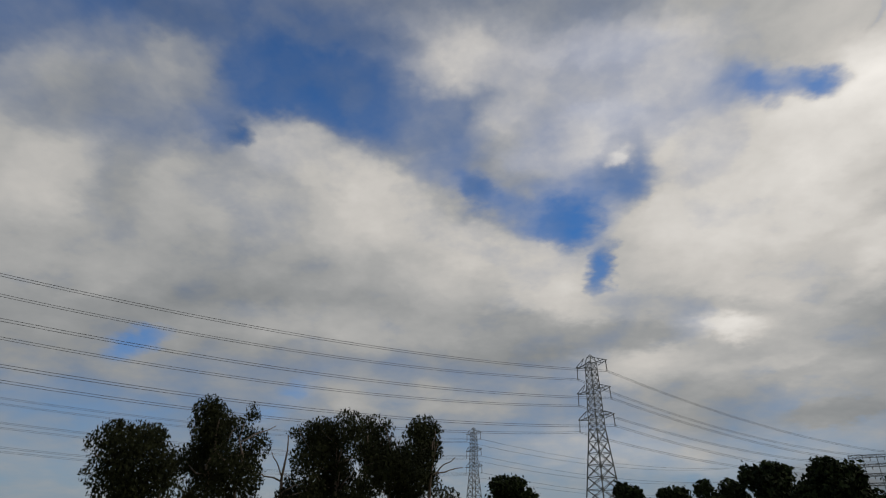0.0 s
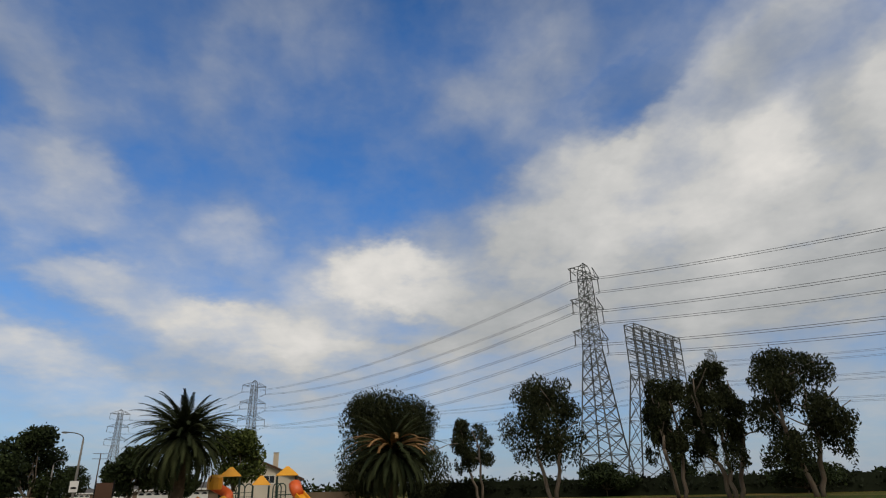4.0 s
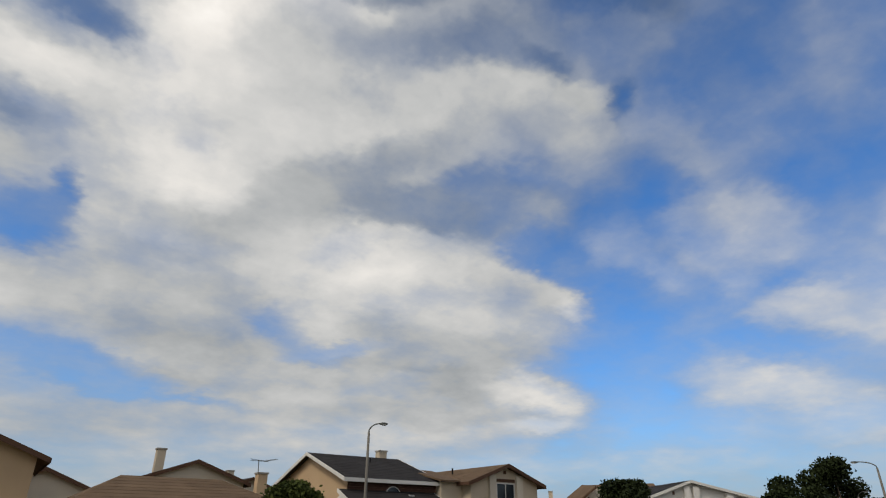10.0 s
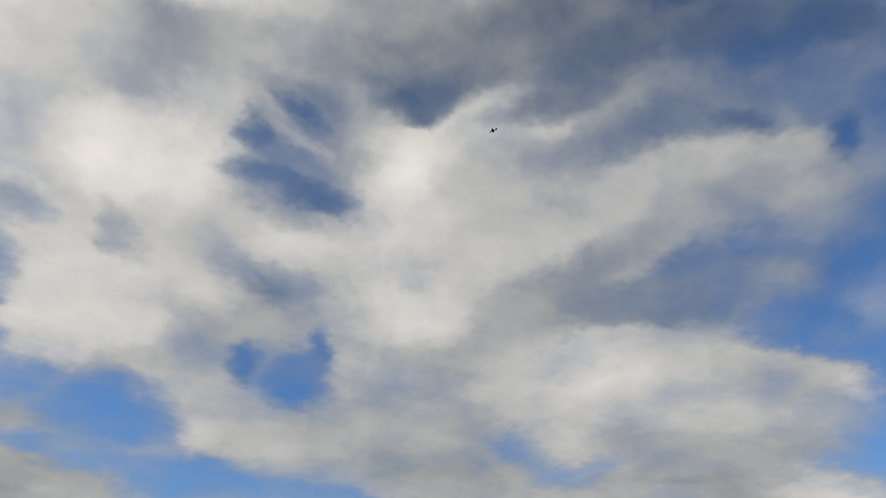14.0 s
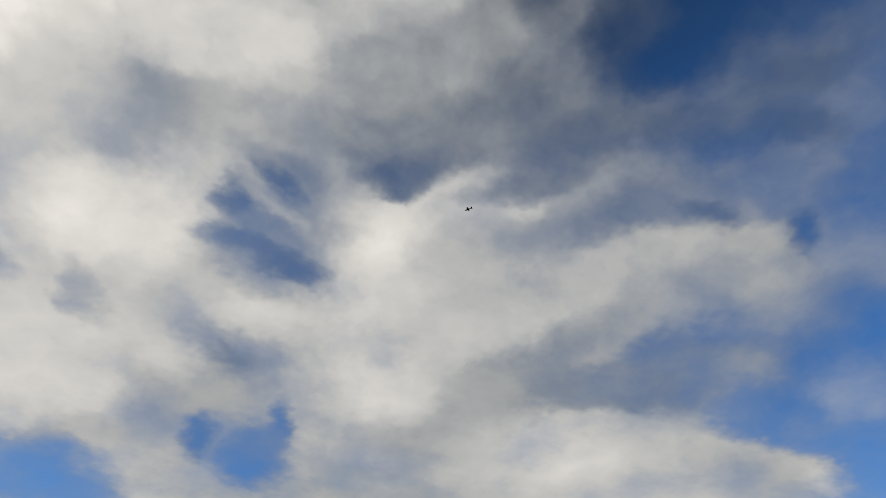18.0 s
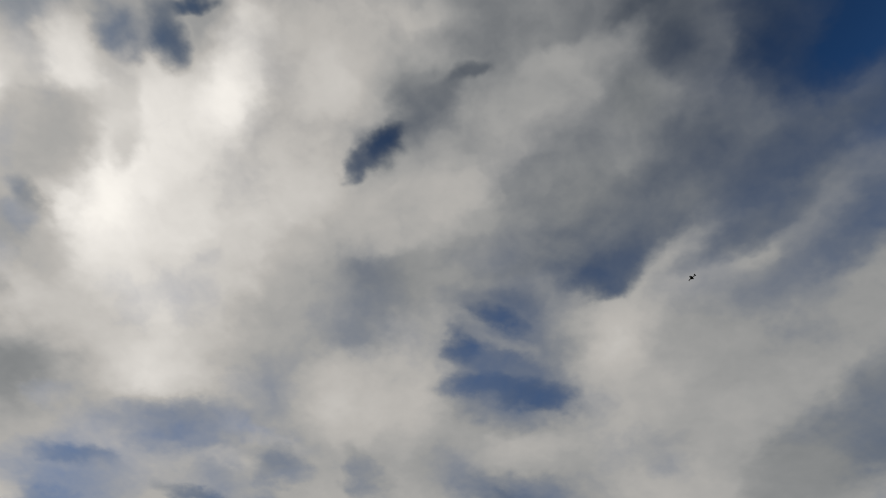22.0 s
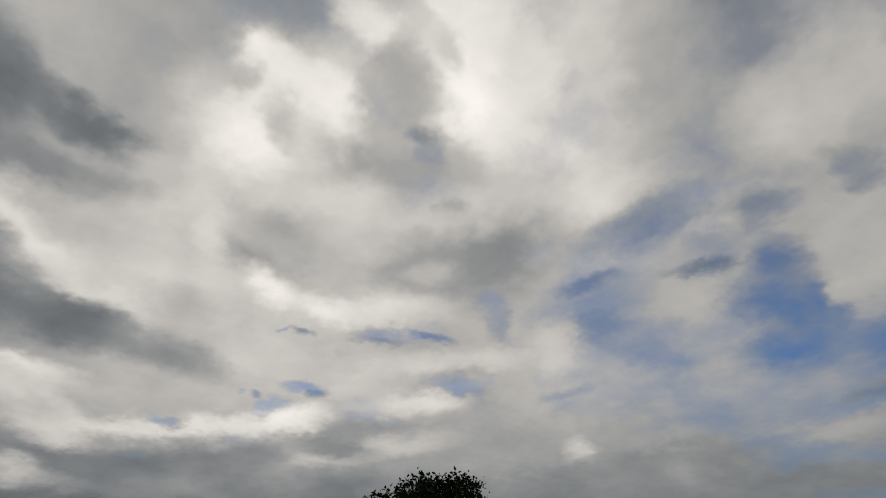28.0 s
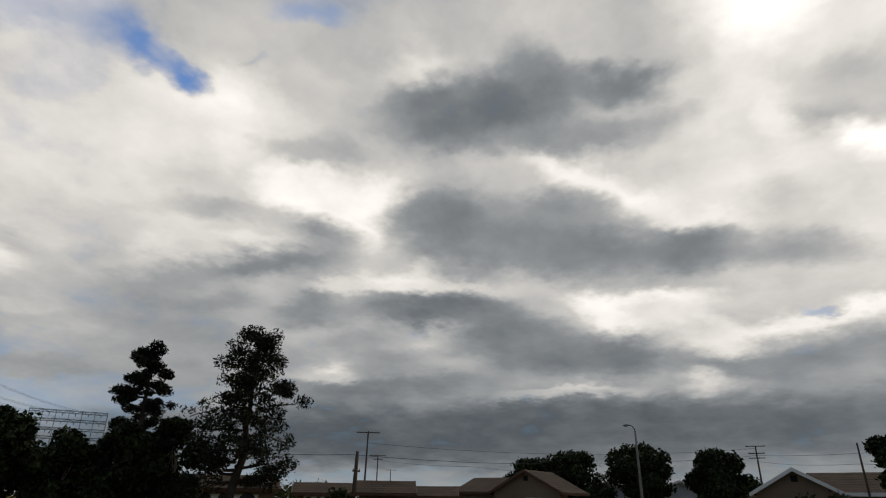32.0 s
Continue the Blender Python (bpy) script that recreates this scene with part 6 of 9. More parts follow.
def hedge_row(a, b, high, deep, label, seed, leaves, mat="hedge", size=0.16, name="hedge"):
    """A dense hedge: a dark core under a coat of small leaves."""
    global rng
    rng = np.random.default_rng(seed)
    m, w = between(a, b)
    root = thing(name, label, "hedge", at=m)
    n = max(3, int(w / 3))
    core = Shape()
    cen, rad = [], []
    for i in range(n):
        x = -w / 2 + w * (i + 0.5) / n
        hh = high * rng.uniform(0.85, 1.05)
        cen.append((x, 0, hh * 0.52))
        rad.append((w / n * 0.75, deep * 0.6, hh * 0.5))
    core.box(-w / 2, w / 2, -deep * 0.4, deep * 0.4, -0.2, high * 0.82)
    part("core", core, M[mat], root)
    part("leaves", leaf_cloud(cen, rad, leaves, size, 0, 1.4), M[mat], root)
    return root


hedge_row(spot(83.5, 108), spot(38, 112), 3.0, 2.2, "long dark hedge along the far side of the park", 81, 9000, size=0.3)
hedge_row(spot(38, 112), spot(352, 104), 3.2, 2.2, "long dark hedge under the power lines", 82, 9000, size=0.3)
leafy(66.3, 100, 1.9, 3.2, "low spreading dark tree behind the hedge", 83, 0.0, leaf="leaf_dark", trunk_h=0.2, leaves=2600, squat=0.5)
leafy(51.0, 98, 1.7, 3.2, "low dark shrub mass behind the gums", 84, 0.0, leaf="leaf_dark", trunk_h=0.1, leaves=2600, squat=0.5)
leafy(36.4, 106, 1.9, 1.1, "small light green tree behind the hedge", 85, 0.0, leaf="leaf_yellow", trunk_h=0.3, leaves=1400)
leafy(60.0, 118, 2.1, 1.6, "round tree behind the far hedge", 86, 0.0, leaf="leaf_dark", trunk_h=0.3, leaves=1600)
leafy(25.0, 118, 1.9, 2.4, "dark tree behind the far hedge", 87, 0.0, leaf="leaf_dark", trunk_h=0.2, leaves=1800)
leafy(18.0, 118, 1.7, 2.0, "dark tree behind the far hedge", 88, 0.0, leaf="leaf_dark", trunk_h=0.2, leaves=1800)
leafy(8.0, 112, 1.9, 1.8, "dark tree behind the far hedge", 89, 0.0, leaf="leaf_dark", trunk_h=0.2, leaves=1800)
leafy(359.0, 100, 2.2, 1.8, "dark tree behind the far hedge", 90, 0.0, leaf="leaf_dark", trunk_h=0.2, leaves=1800)

# ---- houses: each is built in its own frame, x along its front, y towards the back, z up from its floor ----
def shingle_slab(root, corners, mat, courses=0, name="roof_plane", thick=0.16):
    """A roof plane of four corners (eave left, eave right, ridge right, ridge left), with raised shingle courses."""
    c = [Vector(p) for p in corners]
    s = Shape().slab([tuple(p) for p in c], thick)
    plane = part(name, s, mat, root)
    if courses:
        up = (c[1] - c[0]).cross(c[3] - c[0]).normalized()
        if up.z < 0:
            up = -up
        for k in range(courses):
            t0, t1 = k / courses, (k + 1.0) / courses
            a, b = c[0].lerp(c[3], t0), c[1].lerp(c[2], t0)
            d, e = c[0].lerp(c[3], t1), c[1].lerp(c[2], t1)
            q = Shape().add([a + up * 0.018, b + up * 0.018, e + up * 0.006, d + up * 0.006, a + up * 0.001, b + up * 0.001], [(0, 1, 2, 3), (4, 5, 1, 0)])
            part("shingle_course", q, mat, plane)
    return plane


def front_window(root, x, z, w, h, y=0.0, panes=2, frame="white", shutters=False):
    win = part("window", Shape().box(x - w / 2 - 0.09, x + w / 2 + 0.09, y - 0.07, y + 0.06, z - 0.09, z).box(x - w / 2 - 0.09, x + w / 2 + 0.09, y - 0.07, y + 0.06, z + h, z + h + 0.09)
               .box(x - w / 2 - 0.09, x - w / 2, y - 0.07, y + 0.06, z, z + h).box(x + w / 2, x + w / 2 + 0.09, y - 0.07, y + 0.06, z, z + h), M[frame], root)
    for k in range(panes):
        x0, x1 = x - w / 2 + w * k / panes, x - w / 2 + w * (k + 1) / panes
        part("pane", Shape().box(x0 + 0.02, x1 - 0.02, y - 0.012, y + 0.02, z + 0.01, z + h - 0.01), M["glass"], win)
        if k:
            part("mullion", Shape().box(x0 - 0.03, x0 + 0.03, y - 0.05, y + 0.03, z, z + h), M[frame], win)
    return win


def side_window(root, x, y, z, w, h):
    win = part("window", Shape().box(x - 0.06, x + 0.06, y - w / 2 - 0.08, y + w / 2 + 0.08, z - 0.08, z).box(x - 0.06, x + 0.06, y - w / 2 - 0.08, y + w / 2 + 0.08, z + h, z + h + 0.08)
               .box(x - 0.06, x + 0.06, y - w / 2 - 0.08, y - w / 2, z, z + h).box(x - 0.06, x + 0.06, y + w / 2, y + w / 2 + 0.08, z, z + h), M["white"], root)
    part("pane", Shape().box(x - 0.02, x + 0.02, y - w / 2, y + w / 2, z, z + h), M["glass"], win)
    return win


def garage_door(root, x0, x1, z0, z1, y, lights=6, mat="white"):
    """A sectional door of four raised rows, with a row of small arched lights on top."""
    door = part("garage_door", Shape().box(x0, x1, y, y + 0.06, z0, z1), M[mat], root)
    rows, cols = 4, max(4, int((x1 - x0) / 0.6))
    for r in range(rows - 1):
        za, zb = z0 + (z1 - z0) * r / rows + 0.05, z0 + (z1 - z0) * (r + 1) / rows - 0.05
        for c in range(cols):
            xa, xb = x0 + (x1 - x0) * c / cols + 0.05, x0 + (x1 - x0) * (c + 1) / cols - 0.05
            part("panel", Shape().box(xa, xb, y - 0.025, y - 0.001, za, zb), M[mat], door)
    zt = z0 + (z1 - z0) * (rows - 1) / rows
    for k in range(lights):
        c = x0 + (x1 - x0) * (k + 0.5) / lights
        w = (x1 - x0) / lights * 0.36
        arc = [(c - w, zt + 0.12)] + [(c + w * math.cos(a), zt + 0.12 + w * 0.75 * math.sin(a)) for a in [math.pi * i / 8 for i in range(9)]]
        part("door_light", Shape().prism(arc[1:], "y", y - 0.02, y - 0.002), M["glass"], door)
    return door


def gable_wall(x0, x1, y0, y1, z0, eave, peak, xp=None, eave_r=None):
    xp = (x0 + x1) / 2 if xp is None else xp
    return Shape().prism([(x0, z0), (x1, z0), (x1, eave if eave_r is None else eave_r), (xp, peak), (x0, eave)], "y", y0, y1)


def gable_roof_y(root, x0, x1, y0, y1, eave, peak, mat, over=0.5, fascia="fascia_brown", xp=None, eave_r=None, courses=9):
    """A gable roof whose ridge runs front to back. Its gable faces the front."""
    xp = (x0 + x1) / 2 if xp is None else xp
    er = eave if eave_r is None else eave_r
    for side, xe, ze in ((-1, x0, eave), (1, x1, er)):
        k = (peak - ze) / abs(xp - xe)
        xo, zo = xe + side * over, ze - k * over
        lift = 0.18
        pts = [(xo, y0 - over, zo + lift), (xo, y1 + over, zo + lift), (xp, y1 + over, peak + lift), (xp, y0 - over, peak + lift)]
        shingle_slab(root, pts, mat, courses)
        s = Shape().prism([(xo, zo - 0.10), (xp, peak - 0.10), (xp, peak + lift + 0.03), (xo, zo + lift + 0.03)], "y", y0 - over - 0.06, y0 - over - 0.004)
        part("bargeboard", s, M[fascia], root)
        part("fascia", Shape().box(min(xo, xo + side * 0.05), max(xo, xo + side * 0.05), y0 - over, y1 + over, zo - 0.08, zo + lift + 0.01), M[fascia], root)


def gable_roof_x(root, x0, x1, y0, y1, eave, peak, mat, over=0.5, fascia="white", courses=9, yp=None, back=True):
    """A gable roof whose ridge runs along the front."""
    yp = (y0 + y1) / 2 if yp is None else yp
    k = (peak - eave) / (yp - y0)
    yo, zo, lift = y0 - over, eave - k * over, 0.18
    shingle_slab(root, [(x0 - over, yo, zo + lift), (x1 + over, yo, zo + lift), (x1 + over, yp, peak + lift), (x0 - over, yp, peak + lift)], mat, courses)
    part("fascia", Shape().box(x0 - over, x1 + over, yo - 0.05, yo, zo - 0.10, zo + lift + 0.01), M[fascia], root)
    if back:
        k2 = (peak - eave) / (y1 - yp)
        shingle_slab(root, [(x1 + over, y1 + over, eave - k2 * over + lift), (x0 - over, y1 + over, eave - k2 * over + lift), (x0 - over, yp, peak + lift), (x1 + over, yp, peak + lift)], mat, courses)
    for x, dx in ((x0 - over, -0.06), (x1 + over, 0.06)):
        out = [(yo, zo - 0.08), (yp, peak - 0.08), (yp, peak + lift + 0.03), (yo, zo + lift + 0.03)]
        part("bargeboard", Shape().prism(out, "x", min(x, x + dx), max(x, x + dx)), M[fascia], root)
        if back:
            k2 = (peak - eave) / (y1 - yp)
            out = [(yp, peak - 0.08), (y1 + over, eave - k2 * over - 0.08), (y1 + over, eave - k2 * over + lift + 0.03), (yp, peak + lift + 0.03)]
            part("bargeboard", Shape().prism(out, "x", min(x, x + dx), max(x, x + dx)), M[fascia], root)


def shed_roof(root, x0, x1, y0, y1, eave, top, mat, over=0.4, fascia="fascia_brown", courses=5, hip=0.0):
    pts = [(x0 - over, y0, eave + 0.18), (x1 + over, y0, eave + 0.18), (x1 + over - hip, y1, top + 0.18), (x0 - over + hip, y1, top + 0.18)]
    shingle_slab(root, pts, mat, courses)
    part("fascia", Shape().box(x0 - over, x1 + over, y0 - 0.05, y0, eave - 0.08, eave + 0.19), M[fascia], root)
    part("soffit", Shape().box(x0 - over + 0.02, x1 + over - 0.02, y0 + 0.01, y1 - 0.02, eave - 0.07, eave - 0.02), M[fascia], root)


def chimney(root, x, y, z0, z1, w=0.7, mat="stucco_tan"):
    c = part("chimney", Shape().box(x - w / 2, x + w / 2, y - w / 2, y + w / 2, z0, z1), M[mat], root)
    part("chimney_cap", Shape().box(x - w / 2 - 0.06, x + w / 2 + 0.06, y - w / 2 - 0.06, y + w / 2 + 0.06, z1 + 0.002, z1 + 0.12), M["concrete"], c)


def vent(root, x, y, z):
    part("roof_vent", Shape().pipe([(x, y, z), (x, y, z + 0.5), (x, y, z + 0.55)], [0.07, 0.07, 0.11], 8), M["black"], root)


def facing(x, y, zf, turn=180.0):
    """A house whose front faces +y has its local x run towards -x."""
    return pose(x, y, zf, 0, 0, turn)


# The houses across the street face +y: local x = -(x - x of the house), local y = -(y - y of its front).

def tan_gable_house():
    """Two storeys of tan stucco with a front gable, and a shed roof over the garage."""
    root = thing("house", "two-storey tan stucco house with brown gable roof and white garage", "house", "houses of the street", at=facing(-38.05, -44.0, 0.3))
    part("wall", gable_wall(-3.9, 3.9, 0.0, 13, 0, 5.1, 6.45), M["stucco_tan"], root)
    gable_roof_y(root, -3.9, 3.9, 0.0, 13.2, 5.05, 6.5, M["roof_brown"], 0.6, "fascia_brown", courses=11)
    for x in (-1.55, 1.6):
        part("pilaster", Shape().box(x - 0.38, x + 0.38, -0.22, -0.001, 2.9, 5.75), M["stucco_pale"], root)
    front_window(root, 0.0, 3.75, 2.0, 1.25, -0.02, 2)
    part("window_box", Shape().box(-1.1, 1.1, -0.16, -0.001, 3.2, 3.58).box(-1.1, 1.1, -0.12, -0.001, 5.16, 5.42), M["fascia_brown"], root)
    part("garage_wall", Shape().box(-3.7, -3.0, -1.5, -0.002, 0, 2.5).box(2.0, 2.7, -1.5, -0.002, 0, 2.5).box(-3.0, 2.0, -1.5, -1.3, 2.1, 2.5), M["stucco_pale"], root)
    garage_door(root, -3.0, 2.0, 0.0, 2.1, -1.42, 7)
    part("entry_wall", Shape().box(3.4, 4.7, -1.0, -0.002, 0, 2.5), M["stucco_pale"], root)
    part("front_door", Shape().box(2.75, 3.35, -0.5, -0.42, 0, 2.1), M["siding"], root)
    shed_roof(root, -3.9, 4.7, -2.2, -0.002, 2.45, 3.2, M["roof_brown"], 0.3, hip=0.4)
    vent(root, -2.2, 5.0, 6.0)
    part("gable_vent", Shape().box(-0.15, 0.15, -0.03, -0.001, 5.85, 6.15), M["fascia_brown"], root)
    part("side_wall", Shape().box(-6.2, -3.9, 1.2, 12, 0, 5.0), M["stucco_tan"], root)
    gable = Shape().slab([(-6.6, 0.7, 5.15), (-4.5, 0.7, 5.15), (-3.6, 6.5, 6.35), (-6.6, 6.5, 6.35)], 0.15)
    part("roof_plane", gable, M["roof_brown"], root)
    return root


def brown_wood_house():
    """Two storeys: dark siding, a peach end gable, a lower roof along the front over a brick garage."""
    root = thing("house", "two-storey brown house with charcoal roof and brick garage front", "house", "houses of the street", at=facing(-27.5, -46.0, 0.3))
    x0, x1 = -4.2, 4.3
    part("wall", Shape().prism([(0, 0), (14.6, 0), (14.6, 5.0), (7.3, 7.3), (0, 5.0)], "x", x0, x1), M["stucco_peach"], root)
    for k in range(12):
        part("siding_board", Shape().box(x0 + 0.02, x1 + 0.02, -0.06 + 0.004 * (k % 2), -0.001, 2.5 + 0.205 * k, 2.5 + 0.205 * k + 0.195), M["siding"], root)
    gable_roof_x(root, x0, x1, 0.0, 14.6, 4.95, 7.3, M["roof_dark"], 0.55, "white", 14)
    win = part("window", Shape().prism([(-0.75, 3.3)] + [(0.75 * math.cos(a), 3.75 + 0.75 * math.sin(a)) for a in [math.pi - math.pi * i / 10 for i in range(11)]] + [(0.75, 3.3)], "y", -0.10, -0.062), M["white"], root)
    part("pane", Shape().prism([(-0.66, 3.38)] + [(0.66 * math.cos(a), 3.75 + 0.66 * math.sin(a)) for a in [math.pi - math.pi * i / 10 for i in range(11)]] + [(0.66, 3.38)], "y", -0.125, -0.102), M["glass"], win)
    # lower front: brick piers, garage, porch
    part("garage_wall", Shape().box(-4.6, 3.4, -3.0, -2.8, 2.1, 2.45).box(3.2, 3.5, -3.0, -0.07, 0, 2.4), M["stucco_white"], root)
    part("porch_back", Shape().box(-4.25, -4.203, -2.7, 2.4, 0, 2.42), M["siding"], root)
    for a, b in ((-3.0, -2.45), (-0.9, -0.3), (1.2, 1.8)):
        side = part("brick_pier", Shape().box(-4.6, -4.26, a, b, 0, 2.42), M["brick"], root)
        for r in range(16):
            for q in range(2):
                ya = a + (b - a) * q / 2 + (0.05 if r % 2 else 0)
                part("brick", Shape().box(-4.624, -4.602, ya, min(b, ya + (b - a) / 2 - 0.02), 0.01 + 0.15 * r, 0.135 + 0.15 * r), M["brick"], side)
    for a, b in ((-2.1, -1.2), (0.1, 0.8)):
        part("panel_wall", Shape().box(-4.45, -4.252, a, b, 0, 2.1), M["stucco_pale"], root)
    for a, b in ((2.4, 3.2), (-0.9, -0.35), (-2.6, -2.05), (-4.1, -3.5)):
        pier = part("brick_pier", Shape().box(a, b, -3.0, -2.75, 0, 2.1), M["brick"], root)
        for r in range(14):
            for q in range(3):
                xa = a + (b - a) * q / 3 + (0.06 if r % 2 else 0)
                xb = min(b, xa + (b - a) / 3 - 0.02)
                if xb - xa > 0.05:
                    part("brick", Shape().box(xa, xb, -3.025, -3.002, 0.01 + 0.15 * r, 0.135 + 0.15 * r), M["brick"], pier)
    part("panel_wall", Shape().box(-2.05, -0.9, -2.98, -2.8, 0, 2.1), M["stucco_pale"], root)
    part("panel_wall", Shape().box(-3.5, -2.6, -2.98, -2.8, 0, 2.1), M["siding"], root)
    garage_door(root, -0.35, 2.4, 0.0, 2.1, -2.9, 4)
    gable_roof_x(root, -4.6, 3.7, -3.6, 3.6, 2.42, 3.95, M["roof_dark"], 0.4, "white", 6, yp=0.0, back=False)
    part("porch_gable", Shape().prism([(-3.4, 2.45), (3.3, 2.45), (-0.05, 3.85)], "x", -4.62, -4.55), M["stucco_white"], root)
    for y in (-3.3, 2.6):
        part("porch_post", Shape().box(-4.75, -4.45, y - 0.15, y + 0.15, 0, 2.45), M["white"], root)
    chimney(root, 3.2, 7.8, 6.8, 8.1, 0.8, "stucco_tan")
    vent(root, 0.6, 5.2, 6.6)
    part("roof_vent", Shape().prism([(0.9, 3.55), (1.7, 3.55), (1.5, 3.85), (1.1, 3.85)], "y", -1.0, -0.6), M["stucco_grey"], root)
    return root


def low_tan_house():
    """A single storey with a low hip roof and a wide garage."""
    root = thing("house", "single-storey tan house with a grey-brown low roof and garage", "house", "houses of the street", at=facing(-9.5, -42.0, 0.3))
    part("wall", Shape().box(-4.8, 6.0, 0, 11, 0, 2.6), M["stucco_tan"], root)
    part("front_wall", Shape().box(-4.8, -4.0, -0.6, -0.002, 0, 2.5), M["stucco_peach"], root)
    part("front_wall", Shape().box(1.6, 2.8, -0.6, -0.002, 0, 2.5), M["stucco_peach"], root)
    garage_door(root, -4.0, 1.6, 0.0, 2.15, -0.15, 6)
    # a flat dark sheet on the wall gives the shade of an entry recess
    part("entry_recess", Shape().box(3.0, 4.4, -0.03, -0.002, 0, 2.3), M["siding"], root)
    e, t = 2.66, 4.4
    a = [(-5.6, -1.3, e), (6.8, -1.3, e), (4.0, 4.5, t), (-2.5, 4.5, t)]
    shingle_slab(root, a, M["roof_brown"], 8)
    shingle_slab(root, [(6.8, -1.3, e), (6.8, 11.8, e), (4.0, 4.5, t), (4.0, 4.49, t)], M["roof_brown"])
    shingle_slab(root, [(-5.6, 11.8, e), (-5.6, -1.3, e), (-2.5, 4.49, t), (-2.5, 4.5, t)], M["roof_brown"])
    shingle_slab(root, [(6.8, 11.8, e), (-5.6, 11.8, e), (-2.5, 4.5, t), (4.0, 4.5, t)], M["roof_brown"])
    part("fascia", Shape().box(-5.6, 6.8, -1.36, -1.302, e - 0.25, e + 0.02), M["fascia_brown"], root)
    chimney(root, 6.9, 4.4, 0, 4.9, 0.7, "stucco_peach")
    return root


def back_gable_house():
    root = thing("house", "two-storey cream house with a dark gable roof behind a bungalow", "house", "houses of the street", at=facing(-14.3, -57.0, 0.3))
    part("wall", gable_wall(-4.3, 4.3, 0, 10, 0, 4.9, 6.4), M["stucco_pale"], root)
    gable_roof_y(root, -4.3, 4.3, 0, 10, 4.85, 6.4, M["roof_dark"], 0.5, "fascia_brown")
    chimney(root, -2.9, 0.8, 4.0, 7.3, 0.7, "stucco_tan")
    return root


def cream_corner_house():
    root = thing("house", "tall cream stucco house with brown eaves and a vented gable", "house", "houses of the street", at=facing(3.2, -44.0, 0.3))
    part("wall", gable_wall(-1.7, 5.2, 0, 12, 0, 6.1, 6.95, 0.18, 5.05), M["stucco_peach"], root)
    gable_roof_y(root, -1.7, 5.2, 0, 12, 6.05, 7.0, M["roof_brown"], 0.65, "fascia_brown", 0.18, 5.0)
    for x in (-0.66, 0.88):
        part("pilaster", Shape().box(x - 0.17, x + 0.17, -0.3, -0.001, 0, 6.35), M["stucco_pale"], root)
    part("timber_strip", Shape().box(0.06, 0.2, -0.05, -0.001, 5.2, 6.6), M["fascia_brown"], root)
    part("window_head", Shape().box(-0.48, 0.7, -0.12, -0.001, 5.0, 5.2), M["fascia_brown"], root)
    part("gable_vent", Shape().box(1.85, 2.2, -0.04, -0.001, 5.3, 5.7), M["fascia_brown"], root)
    front_window(root, 0.11, 3.9, 1.15, 1.05, 0.0)
    front_window(root, 3.2, 1.0, 2.0, 1.3, 0.0)
    part("wing_wall", Shape().prism([(-6.0, 0), (-1.75, 0), (-1.75, 5.6), (-6.0, 4.6)], "y", 0.6, 11), M["stucco_peach"], root)
    shingle_slab(root, [(-6.6, -0.2, 4.55), (-6.6, 11.5, 4.55), (-1.75, 11.5, 5.85), (-1.75, -0.2, 5.85)], M["roof_brown"])
    return root


def far_tan_house():
    root = thing("house", "tan house with a steep brown roof behind a street tree", "house", "houses of the street", at=facing(-70.0, -58.0, 0.3, 150))
    part("wall", Shape().prism([(-7.8, 0), (7.0, 0), (7.0, 4.5), (-3.0, 6.45), (-7.8, 3.0)], "y", 0, 9), M["stucco_pale"], root)
    shingle_slab(root, [(-5.9, -0.7, 4.5), (7.6, -0.7, 4.5), (7.6, 5.0, 7.5), (-3.0, 5.0, 7.1)], M["roof_brown"], 9)
    part("verge_roof", Shape().slab([(-8.5, -0.8, 2.75), (-3.0, -0.8, 6.7), (-3.0, 5.2, 7.2), (-8.5, 5.2, 3.2)], 0.16), M["roof_brown"], root)
    part("verge_board", Shape().slab([(-8.5, -0.9, 2.62), (-3.0, -0.9, 6.57), (-3.0, -0.81, 6.57), (-8.5, -0.81, 2.62)], 0.22), M["fascia_brown"], root)
    for x, z in ((-6.6, 3.6), (-5.2, 4.5), (-3.9, 5.3)):
        part("timber_post", Shape().box(x - 0.09, x + 0.09, -0.06, -0.001, 0, z), M["fascia_brown"], root)
    part("garage_wall", Shape().box(-5.9, -5.2, -4, -0.002, 0, 2.5).box(-0.6, 0.1, -4, -0.002, 0, 2.5).box(-5.2, -0.6, -4, -3.8, 2.1, 2.5), M["stucco_pale"], root)
    garage_door(root, -5.2, -0.6, 0, 2.1, -3.9, 6)
    shed_roof(root, -6.2, 0.4, -4.6, -0.002, 2.5, 3.7, M["roof_brown"], 0.3, hip=1.6)
    front_window(root, 2.6, 1.0, 1.6, 1.3, 0.0)
    chimney(root, -6.6, 9.5, 2.5, 6.4, 0.5)
    chimney(root, -9.3, 14.0, 2.5, 5.6, 0.6)
    return root


